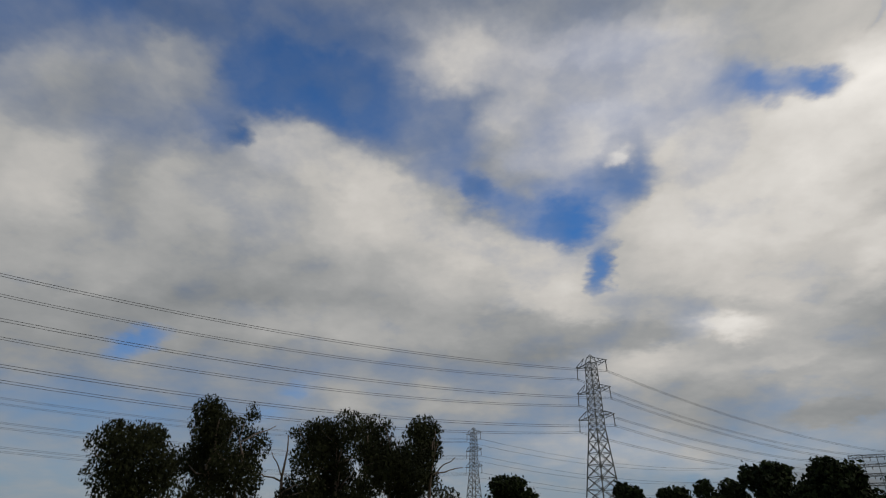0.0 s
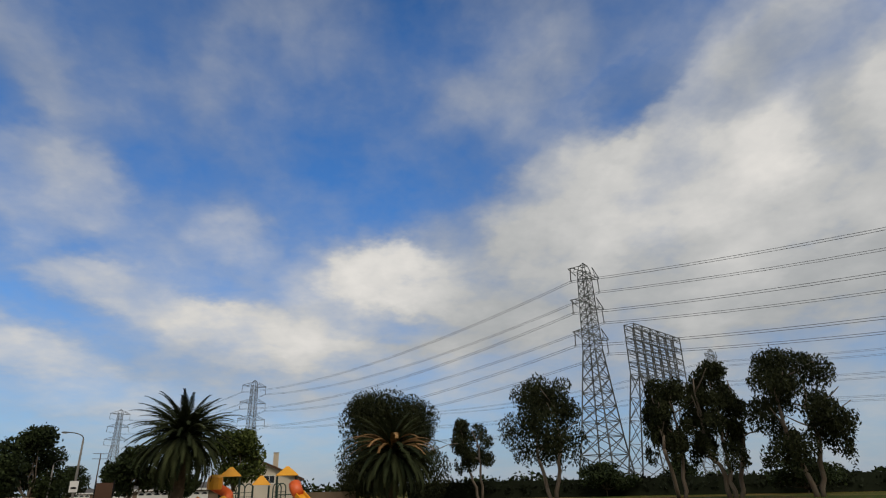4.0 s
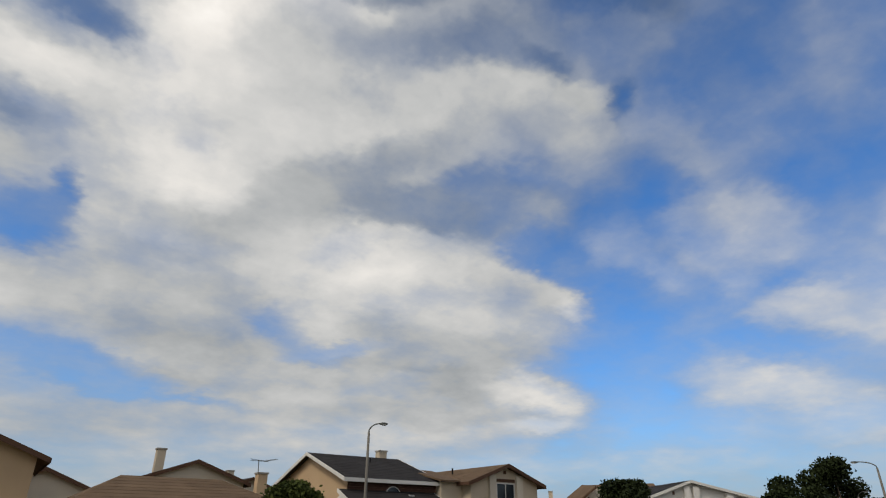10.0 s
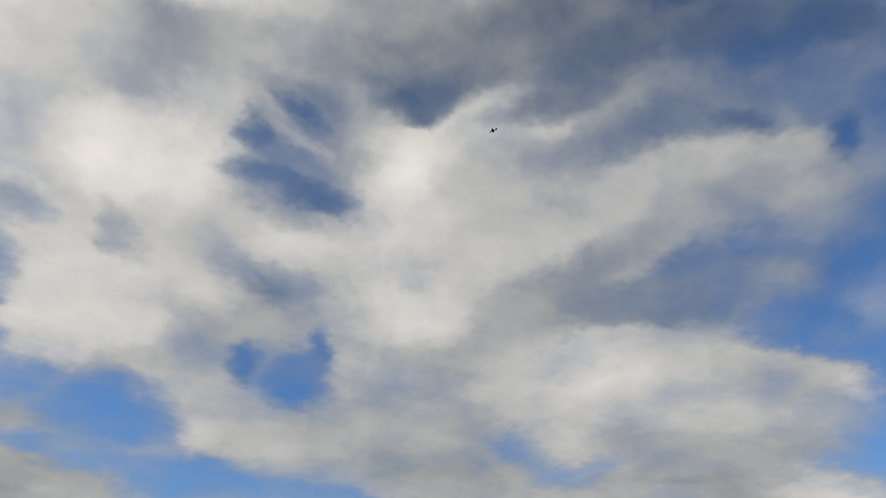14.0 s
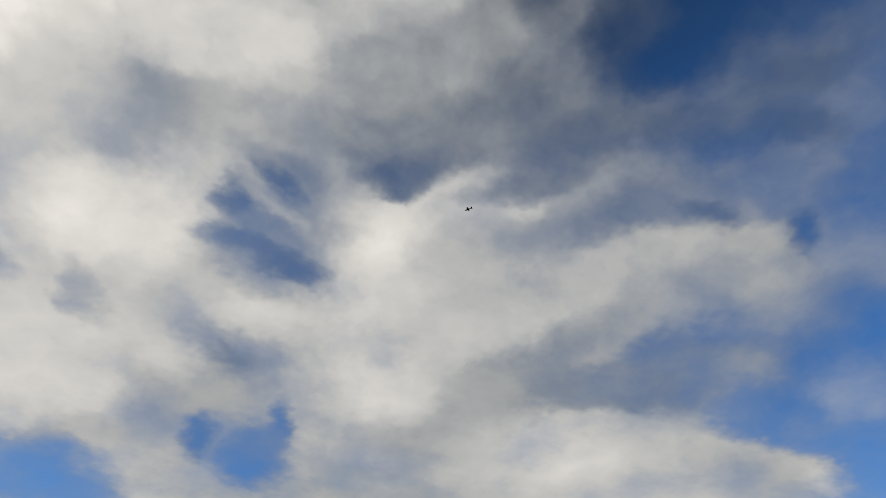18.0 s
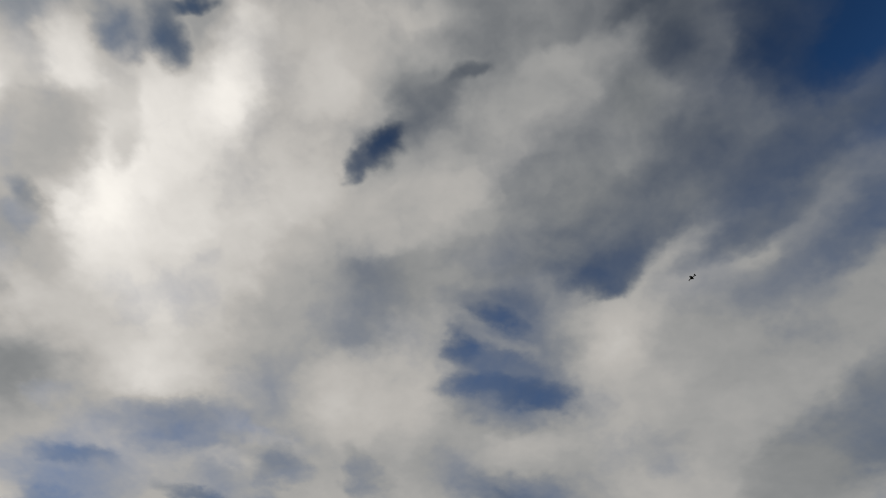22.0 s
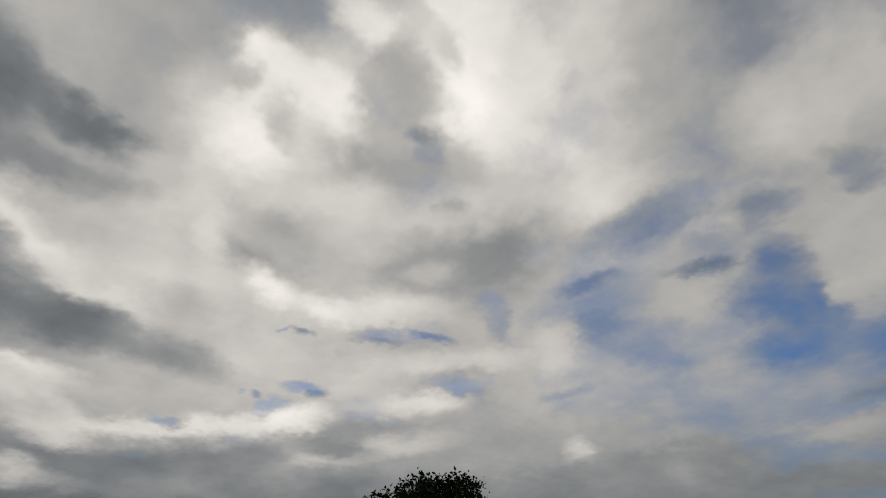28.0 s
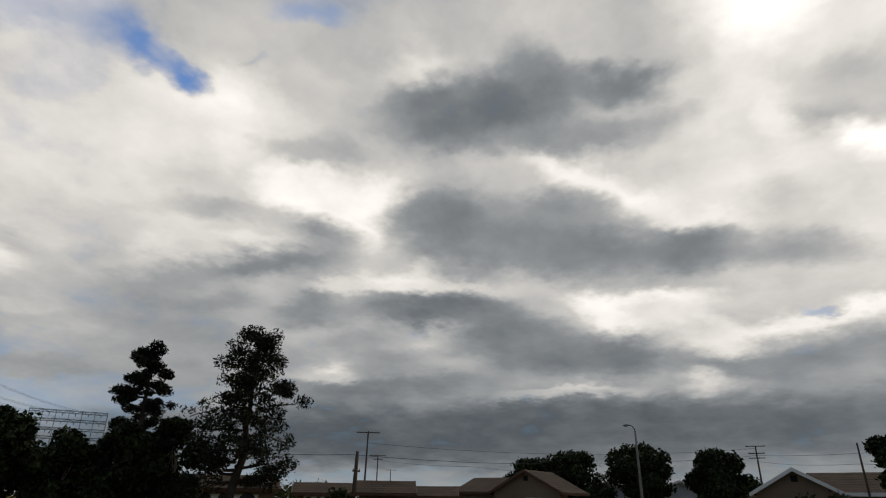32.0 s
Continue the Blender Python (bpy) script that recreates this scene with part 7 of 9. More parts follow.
def white_gable_house():
    root = thing("house", "white stucco house with a long low dark roof and tall windows", "house", "houses of the street", at=facing(-66.2, -46.0, 0.3, 150))
    part("wall", gable_wall(-2.8, 12.6, 0, 11, 0, 5.0, 6.45, 1.73, 4.05), M["stucco_white"], root)
    gable_roof_y(root, -2.8, 12.6, 0, 11, 4.95, 6.5, M["roof_dark"], 0.6, "white", 1.73, 4.0, courses=8)
    for x, w, h in ((1.2, 0.35, 6.0), (2.3, 0.35, 6.0), (6.35, 0.42, 5.4), (8.9, 0.22, 4.9)):
        part("pilaster", Shape().box(x - w, x + w, -0.45, -0.001, 0, h), M["stucco_white"], root)
    for z0, h in ((0.5, 1.5), (2.3, 1.4)):
        for x in (9.85, 11.35):
            front_window(root, x, z0, 1.25, h, -0.02, 2)
    part("spandrel", Shape().box(9.15, 12.1, -0.10, -0.003, 2.02, 2.28), M["white"], root)
    garage_door(root, -2.2, 0.7, 0.0, 2.1, -0.08, 4)
    garage_door(root, 2.75, 5.7, 0.0, 2.1, -0.08, 4)
    part("gable_vent", Shape().box(-0.5, -0.2, -0.03, -0.001, 5.1, 5.5), M["fascia_brown"], root)
    return root


tan_gable_house()
brown_wood_house()
low_tan_house()
back_gable_house()
cream_corner_house()
far_tan_house()
white_gable_house()


# the bungalows to the east face -x: local x runs towards -y
def bungalow(x, y, wide, deep, eave, peak, wall, roof, label, gable=None, fascia="white", turn=270.0, garage=None, windows=()):
    root = thing("bungalow", label, "house", "bungalows east of the park", at=pose(x, y, 0.0, 0, 0, turn))
    part("wall", Shape().prism([(0, 0), (deep, 0), (deep, eave), (deep / 2, peak - 0.05), (0, eave)], "x", -wide / 2, wide / 2), M[wall], root)
    gable_roof_x(root, -wide / 2, wide / 2, 0, deep, eave - 0.05, peak, M[roof], 0.5, fascia, 8)
    if gable:
        g0, g1, gp, out = gable
        part("wing_wall", gable_wall(g0, g1, -out, -0.003, 0, eave, gp), M[wall], root)
        gable_roof_y(root, g0, g1, -out, deep / 2, eave - 0.05, gp, M[roof], 0.45, fascia)
        part("gable_vent", Shape().box((g0 + g1) / 2 - 0.25, (g0 + g1) / 2 + 0.25, -out - 0.03, -out - 0.001, gp - 0.9, gp - 0.4), M["black"], root)
    if garage:
        garage_door(root, garage[0], garage[1], 0, 2.1, -0.03, 6)
    for wx, wz, ww, wh, wy in windows:
        front_window(root, wx, wz, ww, wh, wy)
    return root


# walls and roofs carry the shade of their backlit fronts in the colour
bungalow(62, -2.5, 11, 9, 2.75, 4.25, "stucco_shaded", "roof_shaded", "bungalow with shade-darkened walls, a brown roof and front gable", (-9.6, -3.6, 4.4, 1.8), windows=((-6.5, 0.8, 1.6, 1.2, -1.82), (-1, 0.8, 1.6, 1.2, 0)))
bungalow(62, 33.0, 9, 9, 2.7, 4.1, "stucco_shaded", "roof_shaded", "bungalow with shade-darkened walls and a stepped front gable", (1.0, 8.4, 4.6, 2.0), "fascia_brown", windows=((5.6, 0.9, 1.6, 1.1, -2.02),))
bungalow(64, 46.5, 10, 8, 2.4, 3.2, "stucco_shaded", "roof_shaded", "low bungalow with a wide brown roof", None, "fascia_brown", garage=(-2.5, 2.5))


def two_storey_east():
    p = spot(246.0, 54)
    root = thing("house", "two-storey tan house with brown roofs behind a spreading tree", "house", at=pose(p.x, p.y, 0.0, 0, 0, 246))
    # tan walls and brown roofs, darkened in the colour as if backlit
    part("wall", Shape().box(-6.9, 2.0, 0, 9, 0, 4.95), M["stucco_shaded"], root)
    shingle_slab(root, [(-7.7, -0.6, 4.9), (2.0, -0.6, 4.9), (2.0, 4.5, 6.5), (-4.8, 4.5, 6.5)], M["roof_shaded"], 8)
    shingle_slab(root, [(-7.7, 9.6, 4.9), (-7.7, -0.6, 4.9), (-4.8, 4.49, 6.5), (-4.8, 4.5, 6.5)], M["roof_shaded"])
    shingle_slab(root, [(2.0, 9.6, 4.9), (-7.7, 9.6, 4.9), (-4.8, 4.5, 6.5), (2.0, 4.5, 6.5)], M["roof_shaded"])
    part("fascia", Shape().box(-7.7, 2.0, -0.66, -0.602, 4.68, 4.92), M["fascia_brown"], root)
    part("wing_wall", gable_wall(-2.6, 6.7, -1.0, 8.9, 0, 5.1, 6.75, 2.05), M["stucco_shaded"], root)
    gable_roof_y(root, -2.6, 6.7, -1.0, 9.0, 5.05, 6.8, M["roof_shaded"], 0.7, "fascia_brown", 2.05)
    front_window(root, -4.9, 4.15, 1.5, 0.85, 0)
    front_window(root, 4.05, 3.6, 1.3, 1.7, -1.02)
    part("pilaster", Shape().box(5.0, 5.5, -1.25, -1.002, 0, 5.3), M["stucco_shaded"], root)
    part("porch_wall", Shape().box(-6.6, 6.4, -3.0, -1.003, 0, 2.5), M["stucco_shaded"], root)
    shed_roof(root, -7.0, 6.8, -3.8, -1.003, 2.5, 3.6, M["roof_shaded"], 0.4)
    part("side_wall", Shape().prism([(-9.6, 0), (-7.0, 0), (-7.0, 3.0), (-8.3, 3.7), (-9.6, 3.0)], "y", -2.6, 3.0), M["stucco_shaded"], root)
    gable_roof_y(root, -9.6, -7.0, -2.6, 3.0, 3.0, 3.75, M["roof_shaded"], 0.35, "fascia_brown")
    front_window(root, 1.0, 0.9, 1.6, 1.2, -3.0)
    return root


two_storey_east()

# ---- parked cars ----
def make_car(name, label, at, paint, length=4.7, wide=1.82, high=1.45, style="sedan"):
    """A car whose front points to local -x: a lofted body, glazed cabin, wheels, lamps and trim."""
    root = thing(name, label, "car", "parked cars", at=at)
    P = M[paint]
    rows = {
        "sedan": [(-0.5, 0.58, 0.72), (-0.485, 0.68, 0.86), (-0.44, 0.76, 0.95), (-0.22, 0.92, 1.0), (0.0, 0.95, 1.0), (0.26, 0.97, 1.0), (0.41, 1.02, 0.96), (0.475, 0.98, 0.89), (0.5, 0.78, 0.80)],
        "fast": [(-0.5, 0.60, 0.74), (-0.485, 0.70, 0.87), (-0.45, 0.80, 0.95), (-0.30, 0.96, 1.0), (0.0, 1.02, 1.0), (0.3, 1.05, 1.0), (0.45, 1.06, 0.95), (0.49, 0.98, 0.90), (0.5, 0.72, 0.84)],
        "hatch": [(-0.5, 0.62, 0.74), (-0.485, 0.74, 0.87), (-0.44, 0.84, 0.95), (-0.26, 1.0, 1.0), (0.0, 1.02, 1.0), (0.3, 1.04, 1.0), (0.46, 1.08, 0.96), (0.492, 1.02, 0.92), (0.5, 0.72, 0.86)],
        "pickup": [(-0.5, 0.80, 0.86), (-0.49, 0.98, 0.92), (-0.45, 1.05, 0.97), (-0.25, 1.10, 1.0), (0.0, 1.12, 1.0), (0.08, 1.12, 1.0), (0.3, 1.12, 1.0), (0.47, 1.12, 0.99), (0.5, 1.08, 0.97)],
    }[style]
    half = wide / 2
    body = Shape()
    for fx, zt, fw in rows:
        w, x = half * fw, fx * length
        low = 0.34 if abs(fx) > 0.45 else 0.22
        for y, zz in ((-w * 0.9, low), (-w, low + 0.2), (-w * 1.0, zt - 0.17), (-w * 0.93, zt - 0.04), (-w * 0.6, zt), (w * 0.6, zt), (w * 0.93, zt - 0.04), (w, zt - 0.17), (w, low + 0.2), (w * 0.9, low)):
            body.v.append((x, y, zz))
    k = 10
    for i in range(len(rows) - 1):
        for j in range(k):
            body.f.append((i * k + j, i * k + (j + 1) % k, (i + 1) * k + (j + 1) % k, (i + 1) * k + j))
    body.f += [tuple(range(k - 1, -1, -1)), tuple((len(rows) - 1) * k + j for j in range(k))]
    part("body", body, P, root, smooth=False)
    a0, a1, b0, b1 = {"sedan": (-0.24, -0.07, 0.20, 0.41), "fast": (-0.34, -0.08, 0.16, 0.475), "hatch": (-0.27, -0.12, 0.36, 0.475), "pickup": (-0.22, -0.10, 0.06, 0.10)}[style]
    belt = rows[4][1] - 0.01
    bw, tw = half * 0.93, half * 0.70
    cab = Shape()
    base = [(a0, bw * 0.9), ((a0 + a1) / 2, bw), (b0, bw), (b1, bw * 0.9)]
    roof = [(a1, tw * 0.93), (a1 + 0.04, tw), (b0 - 0.02, tw), (b0 + 0.01, tw * 0.93)]
    top = high - 0.05
    v = [(x * length, s * y, belt) for x, y in base for s in (-1, 1)] + [(x * length, s * y, top) for x, y in roof for s in (-1, 1)]
    faces = [(0, 1, 9, 8)] + [(2 * i, 8 + 2 * i, 10 + 2 * i, 2 + 2 * i) for i in range(3)] + [(1 + 2 * i, 3 + 2 * i, 11 + 2 * i, 9 + 2 * i) for i in range(3)] + [(6, 14, 15, 7), (8, 9, 11, 10), (10, 11, 13, 12), (12, 13, 15, 14)]
    cab.add(v, faces)
    part("cabin_glass", cab, M["car_glass"], root, "dark tinted car glass")
    lid = Shape()
    ring = [(a1 - 0.012, tw * 0.9), (a1 + 0.04, tw * 1.03), (b0 - 0.02, tw * 1.03), (b0 + 0.015, tw * 0.9)]
    lid.v = [(x * length, s * y, top + 0.01) for x, y in ring for s in (-1, 1)] + [(x * length * 0.97, s * y * 0.82, high) for x, y in ring for s in (-1, 1)]
    lid.f = [(0, 1, 9, 8), (6, 14, 15, 7), (8, 9, 11, 10), (10, 11, 13, 12), (12, 13, 15, 14)] + [(2 * i, 8 + 2 * i, 10 + 2 * i, 2 + 2 * i) for i in range(3)] + [(1 + 2 * i, 3 + 2 * i, 11 + 2 * i, 9 + 2 * i) for i in range(3)]
    part("roof", lid, P, root)
    mid = (a1 + b0) / 2
    for s in (-1, 1):
        for xa, xb in ((base[0][0] + 0.005, roof[0][0] + 0.01), (mid, mid + 0.005), (base[3][0] - 0.005, roof[3][0] - 0.005)):
            part("pillar", Shape().rod((xa * length, s * bw * 0.985, belt), (xb * length, s * tw * 1.01, top + 0.01), 0.045), P, root)
        part("mirror", Shape().box(a0 * length + 0.32, a0 * length + 0.46, min(s * half * 0.98, s * half * 1.12), max(s * half * 0.98, s * half * 1.12), belt, belt + 0.14), P, root)
        part("sill", Shape().box(-0.30 * length, 0.30 * length, min(s * half * 0.9, s * half * 1.005), max(s * half * 0.9, s * half * 1.005), 0.18, 0.27), M["black"], root)
        for xd in (mid - 0.17, mid + 0.02):
            part("door_handle", Shape().box(xd * length + 0.55, xd * length + 0.72, min(s * half * 0.99, s * half * 1.02), max(s * half * 0.99, s * half * 1.02), belt - 0.17, belt - 0.13), P, root)
        part("headlight", Shape().box(-0.495 * length, -0.43 * length, min(s * half * 0.5, s * half * 0.9), max(s * half * 0.5, s * half * 0.9), rows[1][1] - 0.12, rows[1][1] + 0.02), M["lamp_clear"], root)
        part("tail_lamp", Shape().box(0.462 * length, 0.502 * length, min(s * half * 0.55, s * half * 0.88), max(s * half * 0.55, s * half * 0.88), rows[-1][1] - 0.04, rows[-1][1] + 0.12), M["lamp_red"], root)
    part("bumper", Shape().box(-0.507 * length, -0.47 * length, -half * 0.8, half * 0.8, 0.26, 0.46), M["black"], root)
    part("rear_plate", Shape().box(0.498 * length, 0.507 * length, -0.16, 0.16, 0.62, 0.74), M["white"], root)
    r = 0.33 if style != "pickup" else 0.40
    for sx in (-0.31, 0.30):
        for s in (-1, 1):
            x, y = sx * length, s * half * 0.94
            tyre = part("wheel", Shape().pipe([(x, y - 0.10, r), (x, y - 0.09, r), (x, y + 0.09, r), (x, y + 0.10, r)], [r * 0.9, r, r, r * 0.9], 18), M["tyre"], root)
            yo = y + s * 0.102
            rim = Shape().pipe([(x + 0.60 * r * math.cos(q * math.tau / 16), yo, r + 0.60 * r * math.sin(q * math.tau / 16)) for q in range(17)], 0.024, 6)
            for q in range(7):
                w = q * math.tau / 7 + 0.3
                rim.pipe([(x, yo, r), (x + 0.58 * r * math.cos(w), yo, r + 0.58 * r * math.sin(w))], [0.03, 0.022], 4)
            rim.pipe([(x, y, r), (x, y + s * 0.118, r), (x, y + s * 0.126, r)], [0.055, 0.055, 0.035], 10)
            part("rim", rim, M["rim"], tyre)
    if style == "pickup":
        part("bed_rail", Shape().box(0.12 * length, 0.47 * length, -half * 0.95, -half * 0.85, 1.10, 1.16).box(0.12 * length, 0.47 * length, half * 0.85, half * 0.95, 1.10, 1.16), M["black"], root)
    return root


def parked(x, y, heading, zz):
    return pose(x, y, zz, 0, 0, heading)


make_car("white_sedan", "white older sedan parked at the kerb", parked(-15.2, -33.0, 180, -0.32), "car_white", 4.8, 1.8, 1.42)
make_car("dark_hatchback", "dark teal hatchback parked at the kerb", parked(-20.7, -33.0, 180, -0.32), "car_dark", 4.6, 1.75, 1.50, "fast")
make_car("white_sedan", "white sedan standing in a driveway", parked(-26.3, -38.4, 150, 0.06), "car_white", 4.6, 1.8, 1.46, "fast")
make_car("grey_sedan", "metallic grey sedan standing in a driveway", parked(-34.2, -39.2, 160, 0.1), "car_grey", 4.9, 1.84, 1.44)
make_car("white_hatchback", "white hatchback standing in a driveway", parked(-41.0, -40.2, 155, 0.14), "car_white", 4.4, 1.78, 1.55, "hatch")
make_car("white_pickup", "white pickup truck standing in a driveway", parked(-8.6, -38.4, 90, 0.05), "car_white", 5.3, 1.9, 1.78, "pickup")
make_car("black_coupe", "black car standing before a far house", parked(-52.5, -48.0, -10, 0.4), "car_black", 4.5, 1.8, 1.4)
make_car("silver_sedan", "silver sedan standing before a white house", parked(-61.0, -43.0, -40, 0.36), "car_silver", 4.5, 1.8, 1.44)
for i, (az, far, paint, style, head) in enumerate(((110.9, 108, "car_white", "pickup", 150), (110.0, 122, "car_silver", "sedan", 170), (109.2, 112, "car_white", "hatch", 185), (108.4, 130, "car_black", "sedan", 10), (107.4, 125, "car_white", "sedan", 0), (106.4, 118, "car_silver", "hatch", 10), (104.9, 110, "car_white", "sedan", 0))):
    p = spot(az, far)
    make_car("far_car", "car parked far down the street", parked(p.x, p.y, head, -0.3 if p.y < KERB_NEAR else 0.0), paint, 4.5, 1.8, 1.5, style)
for az, far, paint, style, head in ((279.0, 70, "car_white", "pickup", 60), (281.5, 66, "car_silver", "sedan", 80), (287.6, 74, "car_white", "hatch", 100), (288.9, 70, "car_silver", "sedan", 90)):
    p = spot(az, far)
    make_car("car_by_bungalows", "car parked before the bungalows", parked(p.x, p.y, head, 0.0), paint, 4.6, 1.8, 1.5, style)


# ---- lamp posts, poles and signs ----
def street_lamp(base, high, arm, label, head_drop=0.0, mat="pole_concrete"):
    root = thing("street_lamp", label, "street lamp", "street lamps", at=Matrix.Translation(base))
    a = Vector((arm[0], arm[1], 0))
    part("pole", Shape().pipe([(0, 0, -0.2), (0, 0, 0.3), (0, 0, high * 0.5), (0, 0, high - 0.5)], [0.15, 0.125, 0.10, 0.075], 12), M[mat], root, smooth=True)
    pts = [Vector((0, 0, high - 0.5)) + a * (1 - math.cos(t * math.pi / 2)) + Vector((0, 0, 0.55 * math.sin(t * math.pi / 2))) for t in [i / 8 for i in range(9)]]
    part("arm", Shape().pipe(pts, 0.045, 8), M["steel"], root, smooth=True)
    d = a.normalized()
    n = Vector((-d.y, d.x, 0)) * 0.10
    t0 = pts[-1]
    hd = Shape()
    for q, w, h in ((-0.1, 0.4, 0.05), (0.08, 1.0, 0.08), (0.32, 0.9, 0.07), (0.42, 0.4, 0.04)):
        for sy, sz in ((-1, -1), (1, -1), (1, 1), (-1, 1)):
            hd.v.append(tuple(t0 + d * q + n * (sy * w) + Vector((0, 0, sz * h - 0.02))))
    for i in range(3):
        for j in range(4):
            hd.f.append((i * 4 + j, i * 4 + (j + 1) % 4, i * 4 + 4 + (j + 1) % 4, i * 4 + 4 + j))
    hd.f += [(3, 2, 1, 0), (12, 13, 14, 15)]
    lamp = part("lamp_head", hd, M["steel"], root)
    part("lens", Shape().box(-0.1, 0.1, -0.1, 0.1, -0.03, 0).mesh("lens", M["lamp_clear"]), None, lamp, at=Matrix.Translation(t0 + d * 0.2 + Vector((0, 0, -0.09))))
    return root


street_lamp(Vector((-19.0, -35.0, -0.2)), 7.9, (-0.7, 0.3), "tall grey concrete street lamp with a curved arm")
lamp = street_lamp(Vector((-60.0, -22.2, -0.15)), 7.1, (0.25, -1.35), "grey concrete street lamp carrying a small sign")
part("sign_plate", Shape().box(0.13, 0.16, -0.35, 0.35, 2.2, 3.1), M["white"], lamp, "small white street sign")
part("sign_bar", Shape().box(0.162, 0.168, -0.22, 0.22, 2.45, 2.62), M["black"], lamp)
street_lamp(Vector((-87.3, -35.2, -0.2)), 6.2, (0.3, 1.0), "pale street lamp far down the street")
street_lamp(spot(285.5, 55), 7.8, (0.08, 0.6), "tall grey street lamp before the bungalows")
# the dark pole colour stands in for this lamp being backlit
street_lamp(spot(242.6, 36), 7.2, (0.12, 0.5), "grey street lamp, toned dark as backlit, beside a spreading tree", mat="pole_wood")
p = spot(44.3, 90)
street_lamp(p, 5.1, (0.4, 0.2), "small lamp post beyond the park")


def wood_pole(base, high, arms, turn, label, r=0.15, lean=0.0):
    root = thing("utility_pole", label, "utility pole", "utility poles", at=pose(base.x, base.y, base.z, 0, 0, turn))
    part("pole", Shape().pipe([(0, 0, -0.3), (lean * 0.5, 0, high * 0.5), (lean, 0, high)], [r, r * 0.85, r * 0.65], 10), M["pole_wood"], root, smooth=True)
    for zz, w in arms:
        bar = part("crossarm", Shape().box(lean - w, lean + w, -0.07, 0.07, high - zz - 0.07, high - zz + 0.07), M["pole_wood"], root)
        for k in range(4):
            x = lean - w * 0.9 + 1.8 * w * k / 3
            part("insulator", Shape().rod((x, 0, high - zz + 0.07), (x, 0, high - zz + 0.24), 0.05, 0.03, 6), M["insulator"], bar)
    return root


wood_pole(spot(310.5, 60), 5.9, ((1.75, 0.5),), 0, "thick dark wooden pole leaning slightly", 0.24, 0.25)
wood_pole(spot(309.6, 95), 11.3, ((0.2, 1.75),), 310, "tall wooden utility pole with one crossarm", 0.16, 0.2)
wood_pole(spot(308.5, 150), 11.6, ((0.2, 1.9), (1.0, 1.2)), 308, "far wooden utility pole with two crossarms", 0.17)
wood_pole(spot(307.3, 220), 11.5, ((0.2, 1.9),), 308, "distant wooden utility pole", 0.18)
wood_pole(spot(276.2, 125), 11.5, ((0.1, 1.6), (1.3, 1.3), (2.1, 1.3)), 276, "wooden utility pole with three crossarms", 0.18)
wood_pole(spot(269.2, 45), 5.2, (), 0, "thin dark pole before a bungalow", 0.075)
wood_pole(spot(0.2, 92), 5.4, (), 0, "short dark wooden pole beyond the park", 0.12)
wood_pole(spot(13.0, 130), 8.6, ((0.2, 1.2),), 13, "wooden pole beyond the hedge", 0.14)
wood_pole(spot(108.9, 210), 13.5, ((0.2, 2.0), (1.6, 2.0)), 109, "distant wooden pole with crossarms down the street", 0.2)


def strung(stops, r, label):
    """A cable through bearings, distances and heights above the eye in degrees."""
    pts = [spot(a, d, 1.65 + d * math.tan(radians(e))) for a, d, e in stops]
    s = Shape()
    for a, b in zip(pts, pts[1:]):
        s.pipe([a.lerp(b, t / 8) - Vector((0, 0, 0.35 * 4 * (t / 8) * (1 - t / 8))) for t in range(9)], r, 4)
    return tagged(part("overhead_wire", s, M["wire"]), label, "cable", "overhead wires east of the park")


strung(((330, 70, 4.0), (310.8, 60, 3.75), (291, 90, 3.25), (276.2, 125, 3.75), (262, 70, 4.1)), 0.03, "dark overhead wire along the bungalows")
strung(((309.6, 95, 4.8), (291, 105, 4.0), (276.2, 125, 4.3)), 0.025, "thin overhead wire between wooden poles")
strung(((308.9, 140, 3.4), (300, 115, 2.9), (290, 100, 2.5)), 0.03, "dark overhead wire sagging behind a bungalow")
strung(((276.2, 125, 3.3), (269.2, 80, 3.0), (261, 60, 3.4)), 0.025, "thin service wire over a bungalow roof")


def stop_sign(base):
    root = thing("stop_sign", "red octagonal stop sign on a thin post", "sign", at=pose(base.x, base.y, base.z, 0, 0, 260.8))
    part("post", Shape().pipe([(0, 0.03, -0.2), (0, 0.03, 2.6)], 0.03, 8), M["steel"], root)
    ring = [(0.38 * math.cos(math.tau * (k + 0.5) / 8), 2.35 + 0.38 * math.sin(math.tau * (k + 0.5) / 8)) for k in range(8)]
    part("border", Shape().prism(ring, "y", -0.004, 0.0), M["white"], root)
    part("plate", Shape().prism([(x * 0.93, 2.35 + (zz - 2.35) * 0.93) for x, zz in ring], "y", -0.012, -0.005), M["stop_red"], root)
    font = bpy.data.curves.new("word", "FONT")
    font.body, font.size, font.align_x, font.align_y, font.extrude = "STOP", 0.26, "CENTER", "CENTER", 0.002
    word = new("word", font)
    word.data.materials.append(M["white"])
    word.parent = root
    word.matrix_basis = pose(0, -0.016, 2.35, 90, 0, 0)
    return root


stop_sign(spot(260.8, 38))


def notice_board(base, turn):
    root = thing("notice_board", "dark brown park notice board on two posts", "notice board", at=pose(base.x, base.y, base.z, 0, 0, turn))
    for x in (-0.75, 0.75):
        part("post", Shape().pipe([(x, 0, -0.2), (x, 0, 3.0)], 0.06, 8), M["black"], root)
    part("panel", Shape().box(-0.68, 0.68, -0.05, 0.05, 1.5, 2.8), M["fascia_brown"], root)
    return root


notice_board(Vector((-62.5, -20.6, 0)), 100)

